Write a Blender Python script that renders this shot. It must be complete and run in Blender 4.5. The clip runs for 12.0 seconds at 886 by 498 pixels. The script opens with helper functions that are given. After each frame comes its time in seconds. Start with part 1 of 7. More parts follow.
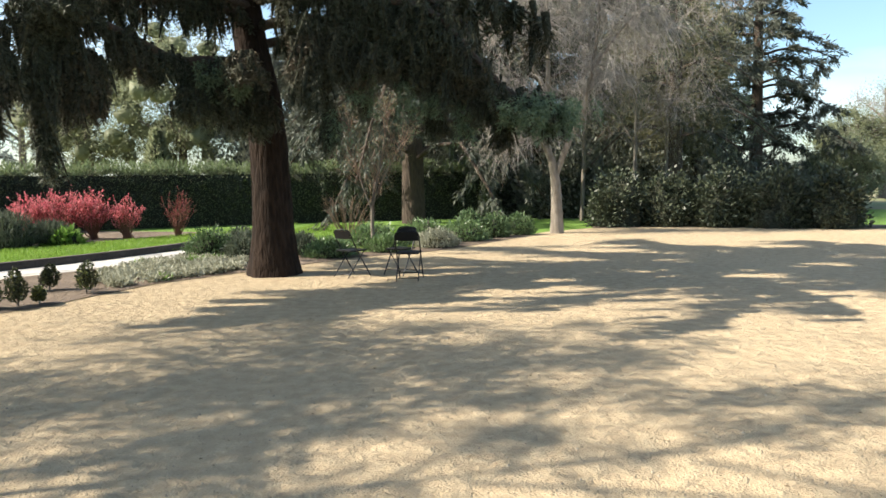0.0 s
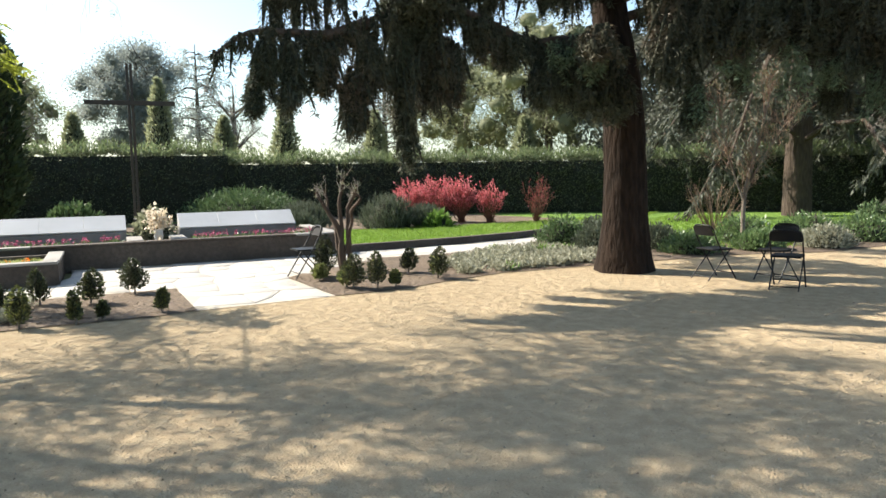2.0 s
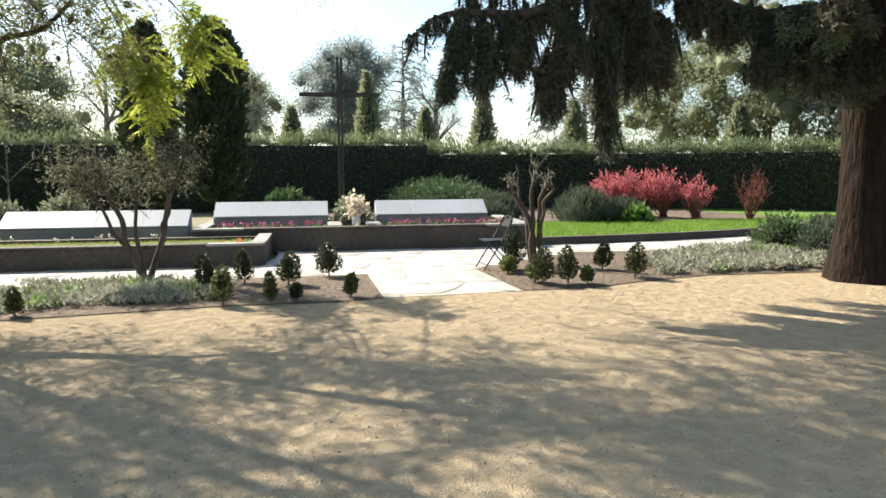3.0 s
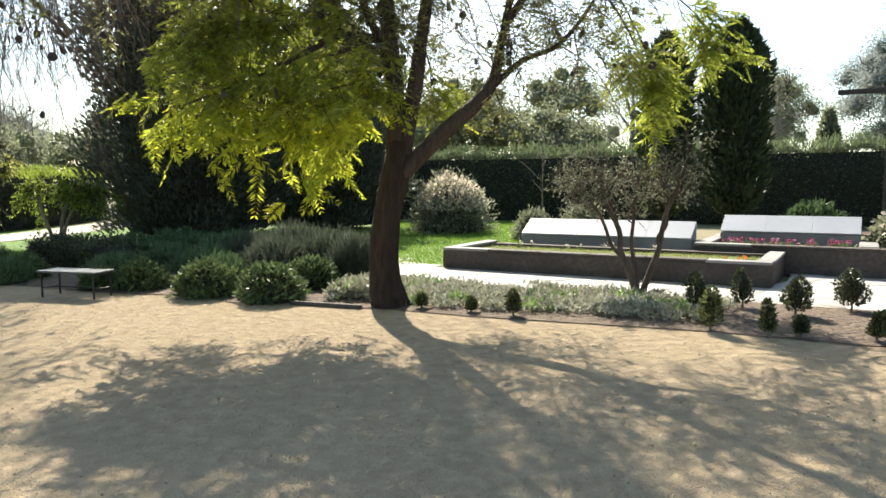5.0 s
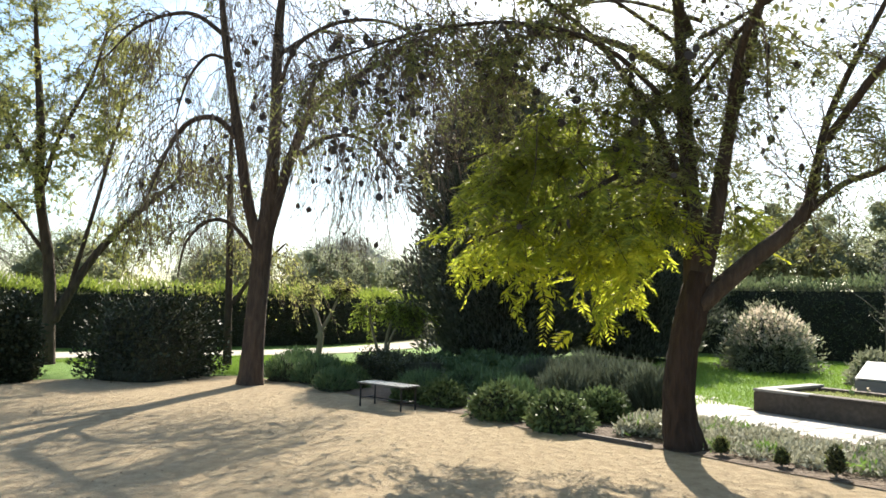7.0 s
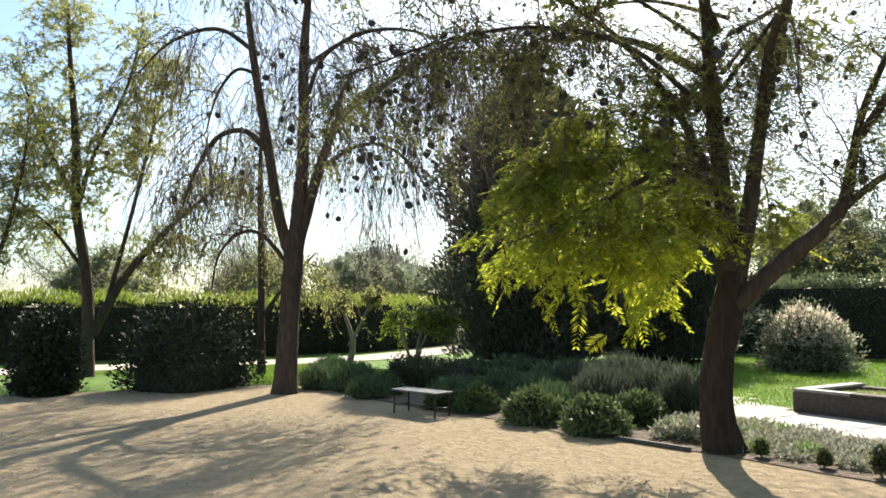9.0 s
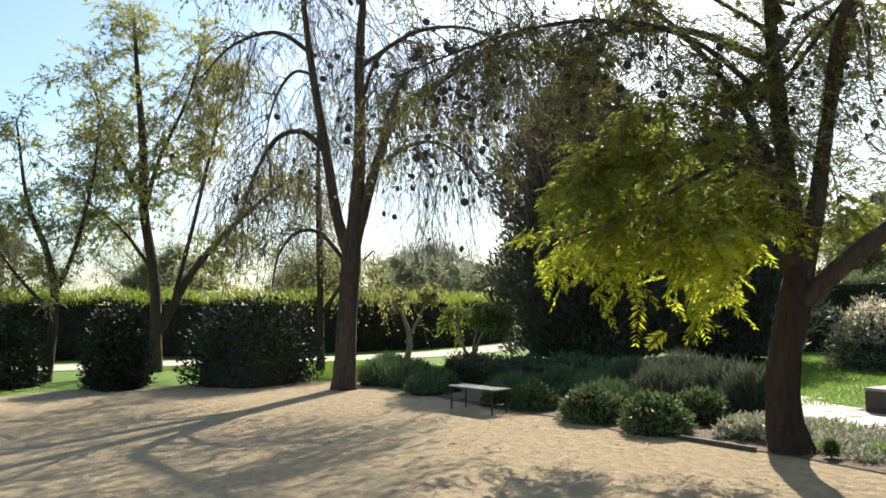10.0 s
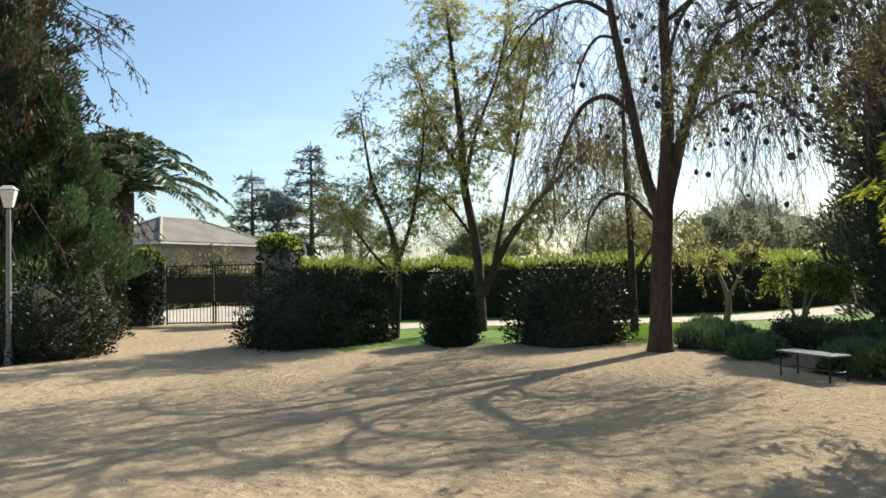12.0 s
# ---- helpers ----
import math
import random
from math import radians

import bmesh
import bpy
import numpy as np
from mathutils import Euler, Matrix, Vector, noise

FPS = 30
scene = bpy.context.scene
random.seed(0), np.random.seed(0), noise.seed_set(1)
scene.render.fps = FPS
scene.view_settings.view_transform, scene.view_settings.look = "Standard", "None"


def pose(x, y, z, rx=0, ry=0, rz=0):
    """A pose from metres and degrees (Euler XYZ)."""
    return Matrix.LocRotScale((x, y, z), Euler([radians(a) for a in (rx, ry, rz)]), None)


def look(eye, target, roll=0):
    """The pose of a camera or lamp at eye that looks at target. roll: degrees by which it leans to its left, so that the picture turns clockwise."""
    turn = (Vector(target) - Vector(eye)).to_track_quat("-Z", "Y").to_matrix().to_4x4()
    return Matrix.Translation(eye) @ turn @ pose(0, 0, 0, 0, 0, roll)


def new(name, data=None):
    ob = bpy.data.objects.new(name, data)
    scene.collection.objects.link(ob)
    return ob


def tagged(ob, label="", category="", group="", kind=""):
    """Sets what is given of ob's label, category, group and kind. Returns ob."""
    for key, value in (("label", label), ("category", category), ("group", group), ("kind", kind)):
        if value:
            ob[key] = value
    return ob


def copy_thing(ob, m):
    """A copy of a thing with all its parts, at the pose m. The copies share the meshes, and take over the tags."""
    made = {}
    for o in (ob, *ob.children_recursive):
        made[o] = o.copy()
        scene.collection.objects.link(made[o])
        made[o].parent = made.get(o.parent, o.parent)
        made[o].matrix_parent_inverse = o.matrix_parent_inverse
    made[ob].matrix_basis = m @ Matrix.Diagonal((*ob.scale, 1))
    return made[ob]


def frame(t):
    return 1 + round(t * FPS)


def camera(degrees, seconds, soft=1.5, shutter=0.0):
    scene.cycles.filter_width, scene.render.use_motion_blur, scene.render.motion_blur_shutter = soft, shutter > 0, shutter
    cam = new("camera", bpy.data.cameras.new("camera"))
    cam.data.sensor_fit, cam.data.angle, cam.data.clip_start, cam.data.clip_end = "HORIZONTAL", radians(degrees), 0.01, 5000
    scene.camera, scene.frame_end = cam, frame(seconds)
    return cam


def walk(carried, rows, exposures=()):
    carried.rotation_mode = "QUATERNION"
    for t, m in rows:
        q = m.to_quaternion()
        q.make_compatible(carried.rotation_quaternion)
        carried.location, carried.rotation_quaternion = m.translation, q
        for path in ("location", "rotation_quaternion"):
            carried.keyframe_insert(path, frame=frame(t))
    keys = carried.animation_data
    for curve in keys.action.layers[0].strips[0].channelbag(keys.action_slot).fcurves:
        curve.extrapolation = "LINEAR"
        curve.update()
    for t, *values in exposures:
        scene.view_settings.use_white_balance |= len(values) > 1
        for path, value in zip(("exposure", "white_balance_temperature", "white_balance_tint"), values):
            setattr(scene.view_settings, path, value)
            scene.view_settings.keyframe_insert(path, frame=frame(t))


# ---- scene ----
# the camera: seconds, eye, heading (degrees left of +y), tilt, lean
cam = camera(63.55, 12.0, soft=1.6)
PATH = [
    (0.0, 0.842, -2.352, 1.590, 0.00, -5.32, -0.87),
    (0.5, 0.845, -2.104, 1.581, 5.58, -5.78, -0.11),
    (1.0, 0.812, -1.771, 1.595, 10.92, -6.27, 0.43),
    (1.5, 0.809, -1.500, 1.594, 17.37, -6.27, -0.59),
    (2.0, 0.789, -1.253, 1.631, 28.64, -6.08, -0.88),
    (2.5, 0.695, -1.004, 1.597, 36.88, -5.75, -0.54),
    (3.0, 0.520, -0.782, 1.586, 44.21, -6.57, -0.26),
    (3.5, 0.391, -0.546, 1.601, 56.34, -6.33, -1.25),
    (3.7, 0.359, -0.463, 1.610, 62.00, -6.28, -1.11),
    (5.3, -0.056, -0.148, 1.568, 88.86, -4.18, -0.41),
    (5.5, -0.064, -0.128, 1.586, 92.26, -2.90, -0.31),
    (6.0, -0.047, -0.063, 1.606, 101.20, 1.04, 0.72),
    (6.5, -0.050, -0.006, 1.606, 107.67, 3.51, 1.61),
    (6.7, -0.054, 0.023, 1.599, 108.42, 4.07, 1.63),
    (8.5, -0.030, 0.001, 1.606, 109.40, 5.01, 0.58),
    (9.0, -0.017, 0.000, 1.609, 110.96, 4.83, 0.13),
    (9.5, -0.000, 0.000, 1.606, 113.31, 4.70, 0.02),
    (10.0, 0.003, -0.000, 1.601, 115.41, 4.62, 0.02),
    (10.5, 0.028, 0.001, 1.603, 117.20, 4.45, -0.10),
    (11.0, 0.109, -0.001, 1.603, 121.64, 4.20, 0.10),
    (11.5, 0.234, 0.031, 1.611, 129.59, 3.66, -0.23),
    (12.0, 0.358, 0.103, 1.629, 139.49, 1.81, -1.11),
]


def aimed(x, y, z, heading, tilt, lean):
    h, p = radians(heading), radians(tilt)
    way = Vector((-math.sin(h) * math.cos(p), math.cos(h) * math.cos(p), math.sin(p)))
    return look((x, y, z), Vector((x, y, z)) + way, lean)


walk(cam, [(r[0], aimed(*r[1:])) for r in PATH], exposures=[(0.0, 1.28), (1.5, 1.34), (3.5, 1.3), (5.5, 1.32), (9.5, 1.1), (12.0, 0.82)])

# ---- sky and sun ----
SUN_ELEVATION, SUN_HEADING = radians(39.5), radians(94)
sky = bpy.data.worlds.new("sky")
scene.world = sky
sky.use_nodes = True
wn = sky.node_tree.nodes
st = wn.new("ShaderNodeTexSky")
st.sky_type, st.sun_disc = "NISHITA", False
st.sun_elevation = SUN_ELEVATION
st.sun_rotation = -SUN_HEADING
st.air_density, st.dust_density, st.ozone_density = 1.0, 1.4, 1.8
wl = sky.node_tree.links
tint = wn.new("ShaderNodeMix")
tint.data_type, tint.blend_type = "RGBA", "MULTIPLY"
tint.inputs[0].default_value = 1.0
tint.inputs[7].default_value = (0.94, 1.03, 1.02, 1)
wl.new(st.outputs[0], tint.inputs[6])
# thin cirrus, drawn out along one direction
way = wn.new("ShaderNodeTexCoord")
turned = wn.new("ShaderNodeMapping")
turned.inputs["Rotation"].default_value = (0.35, 0.25, 0.5)
turned.inputs["Scale"].default_value = (1.2, 3.2, 7.0)
wl.new(way.outputs["Generated"], turned.inputs[0])
wisps = wn.new("ShaderNodeTexNoise")
wisps.inputs["Scale"].default_value, wisps.inputs["Detail"].default_value = 1.1, 6.0
wl.new(turned.outputs[0], wisps.inputs["Vector"])
thin = wn.new("ShaderNodeMapRange")
thin.inputs[1].default_value, thin.inputs[2].default_value, thin.inputs[4].default_value = 0.48, 0.78, 0.5
wl.new(wisps.outputs[0], thin.inputs[0])
veil = wn.new("ShaderNodeMix")
veil.data_type = "RGBA"
veil.inputs[7].default_value = (7.8, 8.4, 8.9, 1)
wl.new(thin.outputs[0], veil.inputs[0])
wl.new(tint.outputs[2], veil.inputs[6])
wl.new(veil.outputs[2], wn["Background"].inputs[0])
wn["Background"].inputs[1].default_value = 0.104
to_sun = Vector((-math.sin(SUN_HEADING) * math.cos(SUN_ELEVATION), math.cos(SUN_HEADING) * math.cos(SUN_ELEVATION), math.sin(SUN_ELEVATION)))
sun = new("sun", bpy.data.lights.new("sun", "SUN"))
sun.data.energy, sun.data.angle, sun.data.color = 5.0, radians(0.5), (1.0, 0.91, 0.77)
sun.matrix_world = look(to_sun * 60, (0, 0, 0))


# ---- materials ----
def nodes_of(name):
    m = bpy.data.materials.new(name)
    m.use_nodes = True
    return m, m.node_tree.nodes, m.node_tree.links, m.node_tree.nodes["Principled BSDF"]


def mixed(n, l, fac, a, b):
    mx = n.new("ShaderNodeMix")
    mx.data_type = "RGBA"
    if isinstance(fac, float):
        mx.inputs[0].default_value = fac
    else:
        l.new(fac, mx.inputs[0])
    for sock, v in ((mx.inputs[6], a), (mx.inputs[7], b)):
        if isinstance(v, tuple):
            sock.default_value = (*v, 1)
        else:
            l.new(v, sock)
    return mx.outputs[2]


def noise_fac(n, l, scale, lo=0.35, hi=0.65, detail=4.0, coord="Position", stretch=None):
    geo = n.new("ShaderNodeNewGeometry") if coord == "Position" else n.new("ShaderNodeTexCoord")
    vec = geo.outputs["Position"] if coord == "Position" else geo.outputs["Object"]
    if stretch:
        mp = n.new("ShaderNodeMapping")
        mp.inputs["Scale"].default_value = stretch
        l.new(vec, mp.inputs[0])
        vec = mp.outputs[0]
    tx = n.new("ShaderNodeTexNoise")
    tx.inputs["Scale"].default_value, tx.inputs["Detail"].default_value = scale, detail
    l.new(vec, tx.inputs["Vector"])
    mr = n.new("ShaderNodeMapRange")
    mr.inputs[1].default_value, mr.inputs[2].default_value = lo, hi
    l.new(tx.outputs[0], mr.inputs[0])
    return mr.outputs[0]


def surface(name, a, b, big, small, rough=0.9, bump=0.3, depth=0.01, metal=0.0, coord="Position", c=None, stretch=None, spec=0.3):
    """Two colours by a broad noise, a third by a fine one, with relief from the fine one."""
    m, n, l, p = nodes_of(name)
    f1 = noise_fac(n, l, big, coord=coord, stretch=stretch)
    f2 = noise_fac(n, l, small, coord=coord, stretch=stretch)
    col = mixed(n, l, f1, a, b)
    if c:
        half = n.new("ShaderNodeMath")
        half.operation = "MULTIPLY"
        half.inputs[1].default_value = 0.6
        l.new(f2, half.inputs[0])
        col = mixed(n, l, half.outputs[0], col, c)
    l.new(col, p.inputs["Base Color"])
    p.inputs["Roughness"].default_value, p.inputs["Metallic"].default_value = rough, metal
    p.inputs["Specular IOR Level"].default_value = spec
    bp = n.new("ShaderNodeBump")
    bp.inputs["Strength"].default_value, bp.inputs["Distance"].default_value = bump, depth
    l.new(f2, bp.inputs["Height"])
    l.new(bp.outputs[0], p.inputs["Normal"])
    return m


def leafy(name, a, b, through_light=0.35, rough=0.5, c=None, spec=0.4):
    """Leaves: colour varies leaf by leaf, and some light passes through them."""
    m, n, l, p = nodes_of(name)
    geo = n.new("ShaderNodeNewGeometry")
    col = mixed(n, l, geo.outputs["Random Per Island"], a, b)
    if c:
        col = mixed(n, l, noise_fac(n, l, 0.9, 0.45, 0.7), col, c)
    l.new(col, p.inputs["Base Color"])
    p.inputs["Roughness"].default_value = rough
    p.inputs["Specular IOR Level"].default_value = spec
    tr = n.new("ShaderNodeBsdfTranslucent")
    l.new(col, tr.inputs[0])
    mx = n.new("ShaderNodeMixShader")
    mx.inputs[0].default_value = through_light
    l.new(p.outputs[0], mx.inputs[1])
    l.new(tr.outputs[0], mx.inputs[2])
    l.new(mx.outputs[0], n["Material Output"].inputs[0])
    return m


def plain(name, col, rough=0.5, metal=0.0, spec=0.5):
    m, n, l, p = nodes_of(name)
    f = noise_fac(n, l, 18.0, coord="Object")
    l.new(mixed(n, l, f, col, tuple(v * 0.8 for v in col)), p.inputs["Base Color"])
    p.inputs["Roughness"].default_value, p.inputs["Metallic"].default_value = rough, metal
    p.inputs["Specular IOR Level"].default_value = spec
    return m


def gravel_material():
    """Decomposed granite: tan fines, darker scuffed zones, grit and footprints in relief."""
    m, n, l, p = nodes_of("decomposed granite")
    broad = noise_fac(n, l, 0.35, 0.3, 0.7, 3.0)
    mid = noise_fac(n, l, 7.0, 0.36, 0.68, 10.0)
    grit = noise_fac(n, l, 70.0, 0.3, 0.75, 3.0)
    speck = noise_fac(n, l, 22.0, 0.62, 0.72, 4.0)
    col = mixed(n, l, broad, (0.47, 0.37, 0.24), (0.38, 0.297, 0.193))
    col = mixed(n, l, mid, col, (0.54, 0.435, 0.285))
    gr = n.new("ShaderNodeMath")
    gr.operation, gr.inputs[1].default_value = "MULTIPLY", 0.35
    l.new(grit, gr.inputs[0])
    col = mixed(n, l, gr.outputs[0], col, (0.31, 0.225, 0.14))
    sp = n.new("ShaderNodeMath")
    sp.operation, sp.inputs[1].default_value = "MULTIPLY", 0.45
    l.new(speck, sp.inputs[0])
    col = mixed(n, l, sp.outputs[0], col, (0.25, 0.19, 0.12))
    l.new(col, p.inputs["Base Color"])
    p.inputs["Roughness"].default_value = 0.95
    p.inputs["Diffuse Roughness"].default_value = 0.32
    p.inputs["Specular IOR Level"].default_value = 0.08
    b1 = n.new("ShaderNodeBump")
    b1.inputs["Strength"].default_value, b1.inputs["Distance"].default_value = 0.9, 0.03
    l.new(mid, b1.inputs["Height"])
    b2 = n.new("ShaderNodeBump")
    b2.inputs["Strength"].default_value, b2.inputs["Distance"].default_value = 0.9, 0.012
    l.new(grit, b2.inputs["Height"])
    l.new(b1.outputs[0], b2.inputs["Normal"])
    l.new(b2.outputs[0], p.inputs["Normal"])
    return m


GRAVEL = gravel_material()
EARTH = surface("bed soil", (0.13, 0.098, 0.072), (0.20, 0.152, 0.108), 0.8, 14, 0.95, 0.9, 0.03, c=(0.08, 0.06, 0.045))
FARLAND = surface("dry open ground", (0.22, 0.19, 0.11), (0.13, 0.15, 0.06), 0.12, 3.0, 0.95, 0.4, 0.05)
LAWN = surface("mown lawn", (0.135, 0.235, 0.035), (0.175, 0.29, 0.05), 0.5, 30, 0.85, 0.8, 0.03, c=(0.06, 0.14, 0.018))
BLADE = leafy("grass blade", (0.15, 0.26, 0.035), (0.26, 0.38, 0.07), 0.4, 0.5)
DRY_TURF = surface("thin dry turf", (0.19, 0.25, 0.07), (0.26, 0.30, 0.11), 0.9, 22, 0.9, 0.6, 0.02, c=(0.22, 0.22, 0.10))
DRY_BLADE = leafy("thin dry grass blade", (0.21, 0.25, 0.08), (0.36, 0.37, 0.16), 0.4, 0.6)
PAVING = surface("pale paving stone", (0.45, 0.43, 0.40), (0.38, 0.36, 0.33), 1.6, 24, 0.8, 0.35, 0.006, c=(0.48, 0.46, 0.43))
pn, pl = PAVING.node_tree.nodes, PAVING.node_tree.links
pr = pn.new("ShaderNodeObjectInfo")
base_link = pn["Principled BSDF"].inputs["Base Color"].links[0].from_socket
shift = pn.new("ShaderNodeHueSaturation")
span = pn.new("ShaderNodeMapRange")
span.inputs[3].default_value, span.inputs[4].default_value = 0.82, 1.06
pl.new(pr.outputs["Random"], span.inputs[0])
pl.new(span.outputs[0], shift.inputs["Value"])
pl.new(base_link, shift.inputs["Color"])
pl.new(shift.outputs[0], pn["Principled BSDF"].inputs["Base Color"])
PATHGRIT = surface("pale path grit", (0.46, 0.42, 0.36), (0.38, 0.345, 0.29), 0.7, 30, 0.95, 0.5, 0.01)
DARKSTONE = surface("dark planter stone", (0.075, 0.06, 0.05), (0.11, 0.09, 0.075), 1.4, 16, 0.8, 0.6, 0.012, c=(0.05, 0.042, 0.036))
CAPSTONE = surface("pale cap stone", (0.30, 0.285, 0.265), (0.23, 0.22, 0.205), 1.5, 20, 0.75, 0.4, 0.006)
MARBLE = surface("grey marble slab", (0.47, 0.49, 0.51), (0.40, 0.415, 0.435), 1.2, 9, 0.5, 0.05, 0.003, c=(0.45, 0.46, 0.48), spec=0.2)
CONCRETE = surface("grey concrete", (0.25, 0.25, 0.25), (0.19, 0.19, 0.19), 1.2, 20, 0.85, 0.3, 0.006)
BARK_RED = surface("ridged reddish bark", (0.032, 0.021, 0.015), (0.018, 0.013, 0.010), 2.2, 16, 0.95, 1.0, 0.03, c=(0.06, 0.041, 0.03), stretch=(1, 1, 0.22))
# the reddish bark again, darkened to paint the shade on the cedar's trunk
BARK_CEDAR_SHADE = surface("ridged cedar bark darkened for shade", (0.022, 0.015, 0.011), (0.013, 0.010, 0.008), 2.2, 16, 0.95, 1.0, 0.03, c=(0.042, 0.029, 0.022), stretch=(1, 1, 0.22), spec=0.1)
BARK_GREY = surface("grey bark", (0.17, 0.145, 0.115), (0.10, 0.085, 0.07), 2.0, 14, 0.95, 0.9, 0.02, c=(0.24, 0.21, 0.17), stretch=(1, 1, 0.3))
BARK_DARK = surface("dark fissured bark", (0.065, 0.047, 0.035), (0.04, 0.03, 0.024), 2.0, 15, 0.95, 1.0, 0.025, c=(0.10, 0.075, 0.056), stretch=(1, 1, 0.25))
BARK_BROWN = surface("smooth brown bark", (0.085, 0.06, 0.044), (0.055, 0.04, 0.03), 2.5, 12, 0.85, 0.6, 0.012, c=(0.14, 0.105, 0.08), stretch=(1, 1, 0.3))
BARK_PALE = surface("pale peeling bark", (0.24, 0.205, 0.165), (0.14, 0.115, 0.09), 1.8, 10, 0.85, 0.7, 0.015, c=(0.32, 0.28, 0.23), stretch=(1, 1, 0.4))
TWIG = surface("bare twig", (0.37, 0.335, 0.30), (0.25, 0.22, 0.195), 2, 14, 0.9, 0.2, 0.004)
TWIG_DARK = surface("dark bare twig", (0.06, 0.046, 0.036), (0.04, 0.032, 0.026), 2, 14, 0.9, 0.2, 0.004)
TWIG_BROWN = surface("tan bare twig", (0.27, 0.18, 0.13), (0.19, 0.125, 0.09), 2, 14, 0.9, 0.2, 0.004)
TWIG_MID = surface("brown bare twig", (0.15, 0.115, 0.085), (0.10, 0.078, 0.06), 2, 14, 0.9, 0.2, 0.004)
TWIG_RED = surface("reddish bare twig", (0.25, 0.12, 0.085), (0.17, 0.085, 0.06), 2, 14, 0.9, 0.2, 0.004)
NEEDLE = leafy("cedar needles", (0.035, 0.046, 0.028), (0.09, 0.105, 0.065), 0.2, 0.6, c=(0.095, 0.075, 0.048))
NEEDLE_TIP = leafy("blue-green cedar needles", (0.10, 0.155, 0.09), (0.20, 0.27, 0.16), 0.35, 0.55)
JACA = leafy("lime fern-like leaves", (0.34, 0.42, 0.035), (0.62, 0.62, 0.06), 0.7, 0.45, c=(0.34, 0.41, 0.04))
JACA_MID = leafy("olive fern-like leaves", (0.17, 0.225, 0.04), (0.39, 0.43, 0.06), 0.62, 0.5, c=(0.24, 0.27, 0.045))
JACA_HIGH = leafy("sparse olive leaves", (0.13, 0.145, 0.05), (0.25, 0.26, 0.085), 0.5, 0.5)
POD = plain("dry dark seed pod", (0.045, 0.034, 0.028), 0.7)
YELLOWISH = leafy("thin yellow-green leaves", (0.24, 0.28, 0.085), (0.50, 0.47, 0.15), 0.72, 0.5, c=(0.20, 0.225, 0.10))
HEDGE_LEAF = leafy("hedge leaves", (0.07, 0.09, 0.05), (0.165, 0.185, 0.10), 0.28, 0.6, spec=0.2)
# two lighter greens; on hedge tops they paint the sunlit look
LIT_TIP = leafy("hedge tips in a sunlit pale green", (0.11, 0.15, 0.068), (0.19, 0.235, 0.115), 0.45, 0.5)
HEDGE_TIP = leafy("lime top leaves", (0.15, 0.21, 0.035), (0.30, 0.36, 0.06), 0.55, 0.5)
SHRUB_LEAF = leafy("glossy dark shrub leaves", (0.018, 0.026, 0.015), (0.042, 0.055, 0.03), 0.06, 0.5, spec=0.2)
BOX_LEAF = leafy("boxwood leaves", (0.032, 0.042, 0.022), (0.095, 0.105, 0.05), 0.22, 0.4)
BOX_FRESH = leafy("fresh boxwood leaves", (0.10, 0.13, 0.04), (0.24, 0.26, 0.09), 0.35, 0.45)
GLOSS_LEAF = leafy("glossy mounded leaves", (0.065, 0.095, 0.04), (0.16, 0.21, 0.085), 0.25, 0.5, spec=0.12)
MOUND_LEAF = leafy("mid-green shrub leaves", (0.075, 0.13, 0.05), (0.17, 0.25, 0.10), 0.3, 0.35, spec=0.6)
LAVENDER = leafy("grey-green lavender stems", (0.055, 0.07, 0.045), (0.125, 0.145, 0.10), 0.3, 0.6)
SILVER = leafy("silvery ground cover", (0.20, 0.20, 0.13), (0.44, 0.44, 0.34), 0.32, 0.6)
FRESH = leafy("fresh green leaves", (0.10, 0.19, 0.035), (0.20, 0.32, 0.07), 0.4, 0.5)
OLIVE = leafy("grey olive leaves", (0.15, 0.165, 0.10), (0.27, 0.285, 0.19), 0.42, 0.5)
RED_LEAF = leafy("red twigs and buds", (0.55, 0.10, 0.13), (0.70, 0.27, 0.28), 0.5, 0.6)
MAROON_LEAF = leafy("maroon twigs", (0.20, 0.045, 0.05), (0.33, 0.10, 0.10), 0.35, 0.6)
CYPRESS = leafy("dark cypress sprays", (0.032, 0.052, 0.026), (0.07, 0.10, 0.045), 0.2, 0.6)
JUNIPER = leafy("juniper sprays", (0.06, 0.11, 0.045), (0.13, 0.19, 0.08), 0.25, 0.6)
# far leaf colours: distance haze is mixed in, paler and bluer
HAZE_BLUE = leafy("far leaves with bluish haze in the colour", (0.21, 0.245, 0.23), (0.31, 0.34, 0.31), 0.55, 0.6)
HAZE_GREEN = leafy("far green leaves paled for haze", (0.19, 0.215, 0.125), (0.30, 0.32, 0.19), 0.58, 0.6)
FAR_DARK = leafy("far dark leaves", (0.06, 0.07, 0.052), (0.12, 0.13, 0.095), 0.3, 0.6)
WOOD_OLIVE = leafy("dull olive woodland leaves", (0.125, 0.125, 0.07), (0.25, 0.24, 0.125), 0.42, 0.6)
SHRUB_GLOSS = leafy("light-catching dark shrub leaves", (0.03, 0.04, 0.024), (0.085, 0.10, 0.06), 0.12, 0.42, spec=0.28)
BROWN_LEAF = leafy("browned conifer sprays", (0.065, 0.034, 0.022), (0.14, 0.075, 0.045), 0.3, 0.6)
PALM_LEAF = leafy("palm leaflets", (0.045, 0.075, 0.04), (0.10, 0.14, 0.07), 0.25, 0.4, spec=0.4)
WHITE_PETAL = leafy("white petals", (0.58, 0.50, 0.38), (0.74, 0.66, 0.54), 0.45, 0.6)
PINK_PETAL = leafy("pink and purple petals", (0.30, 0.05, 0.13), (0.48, 0.16, 0.24), 0.35, 0.6)
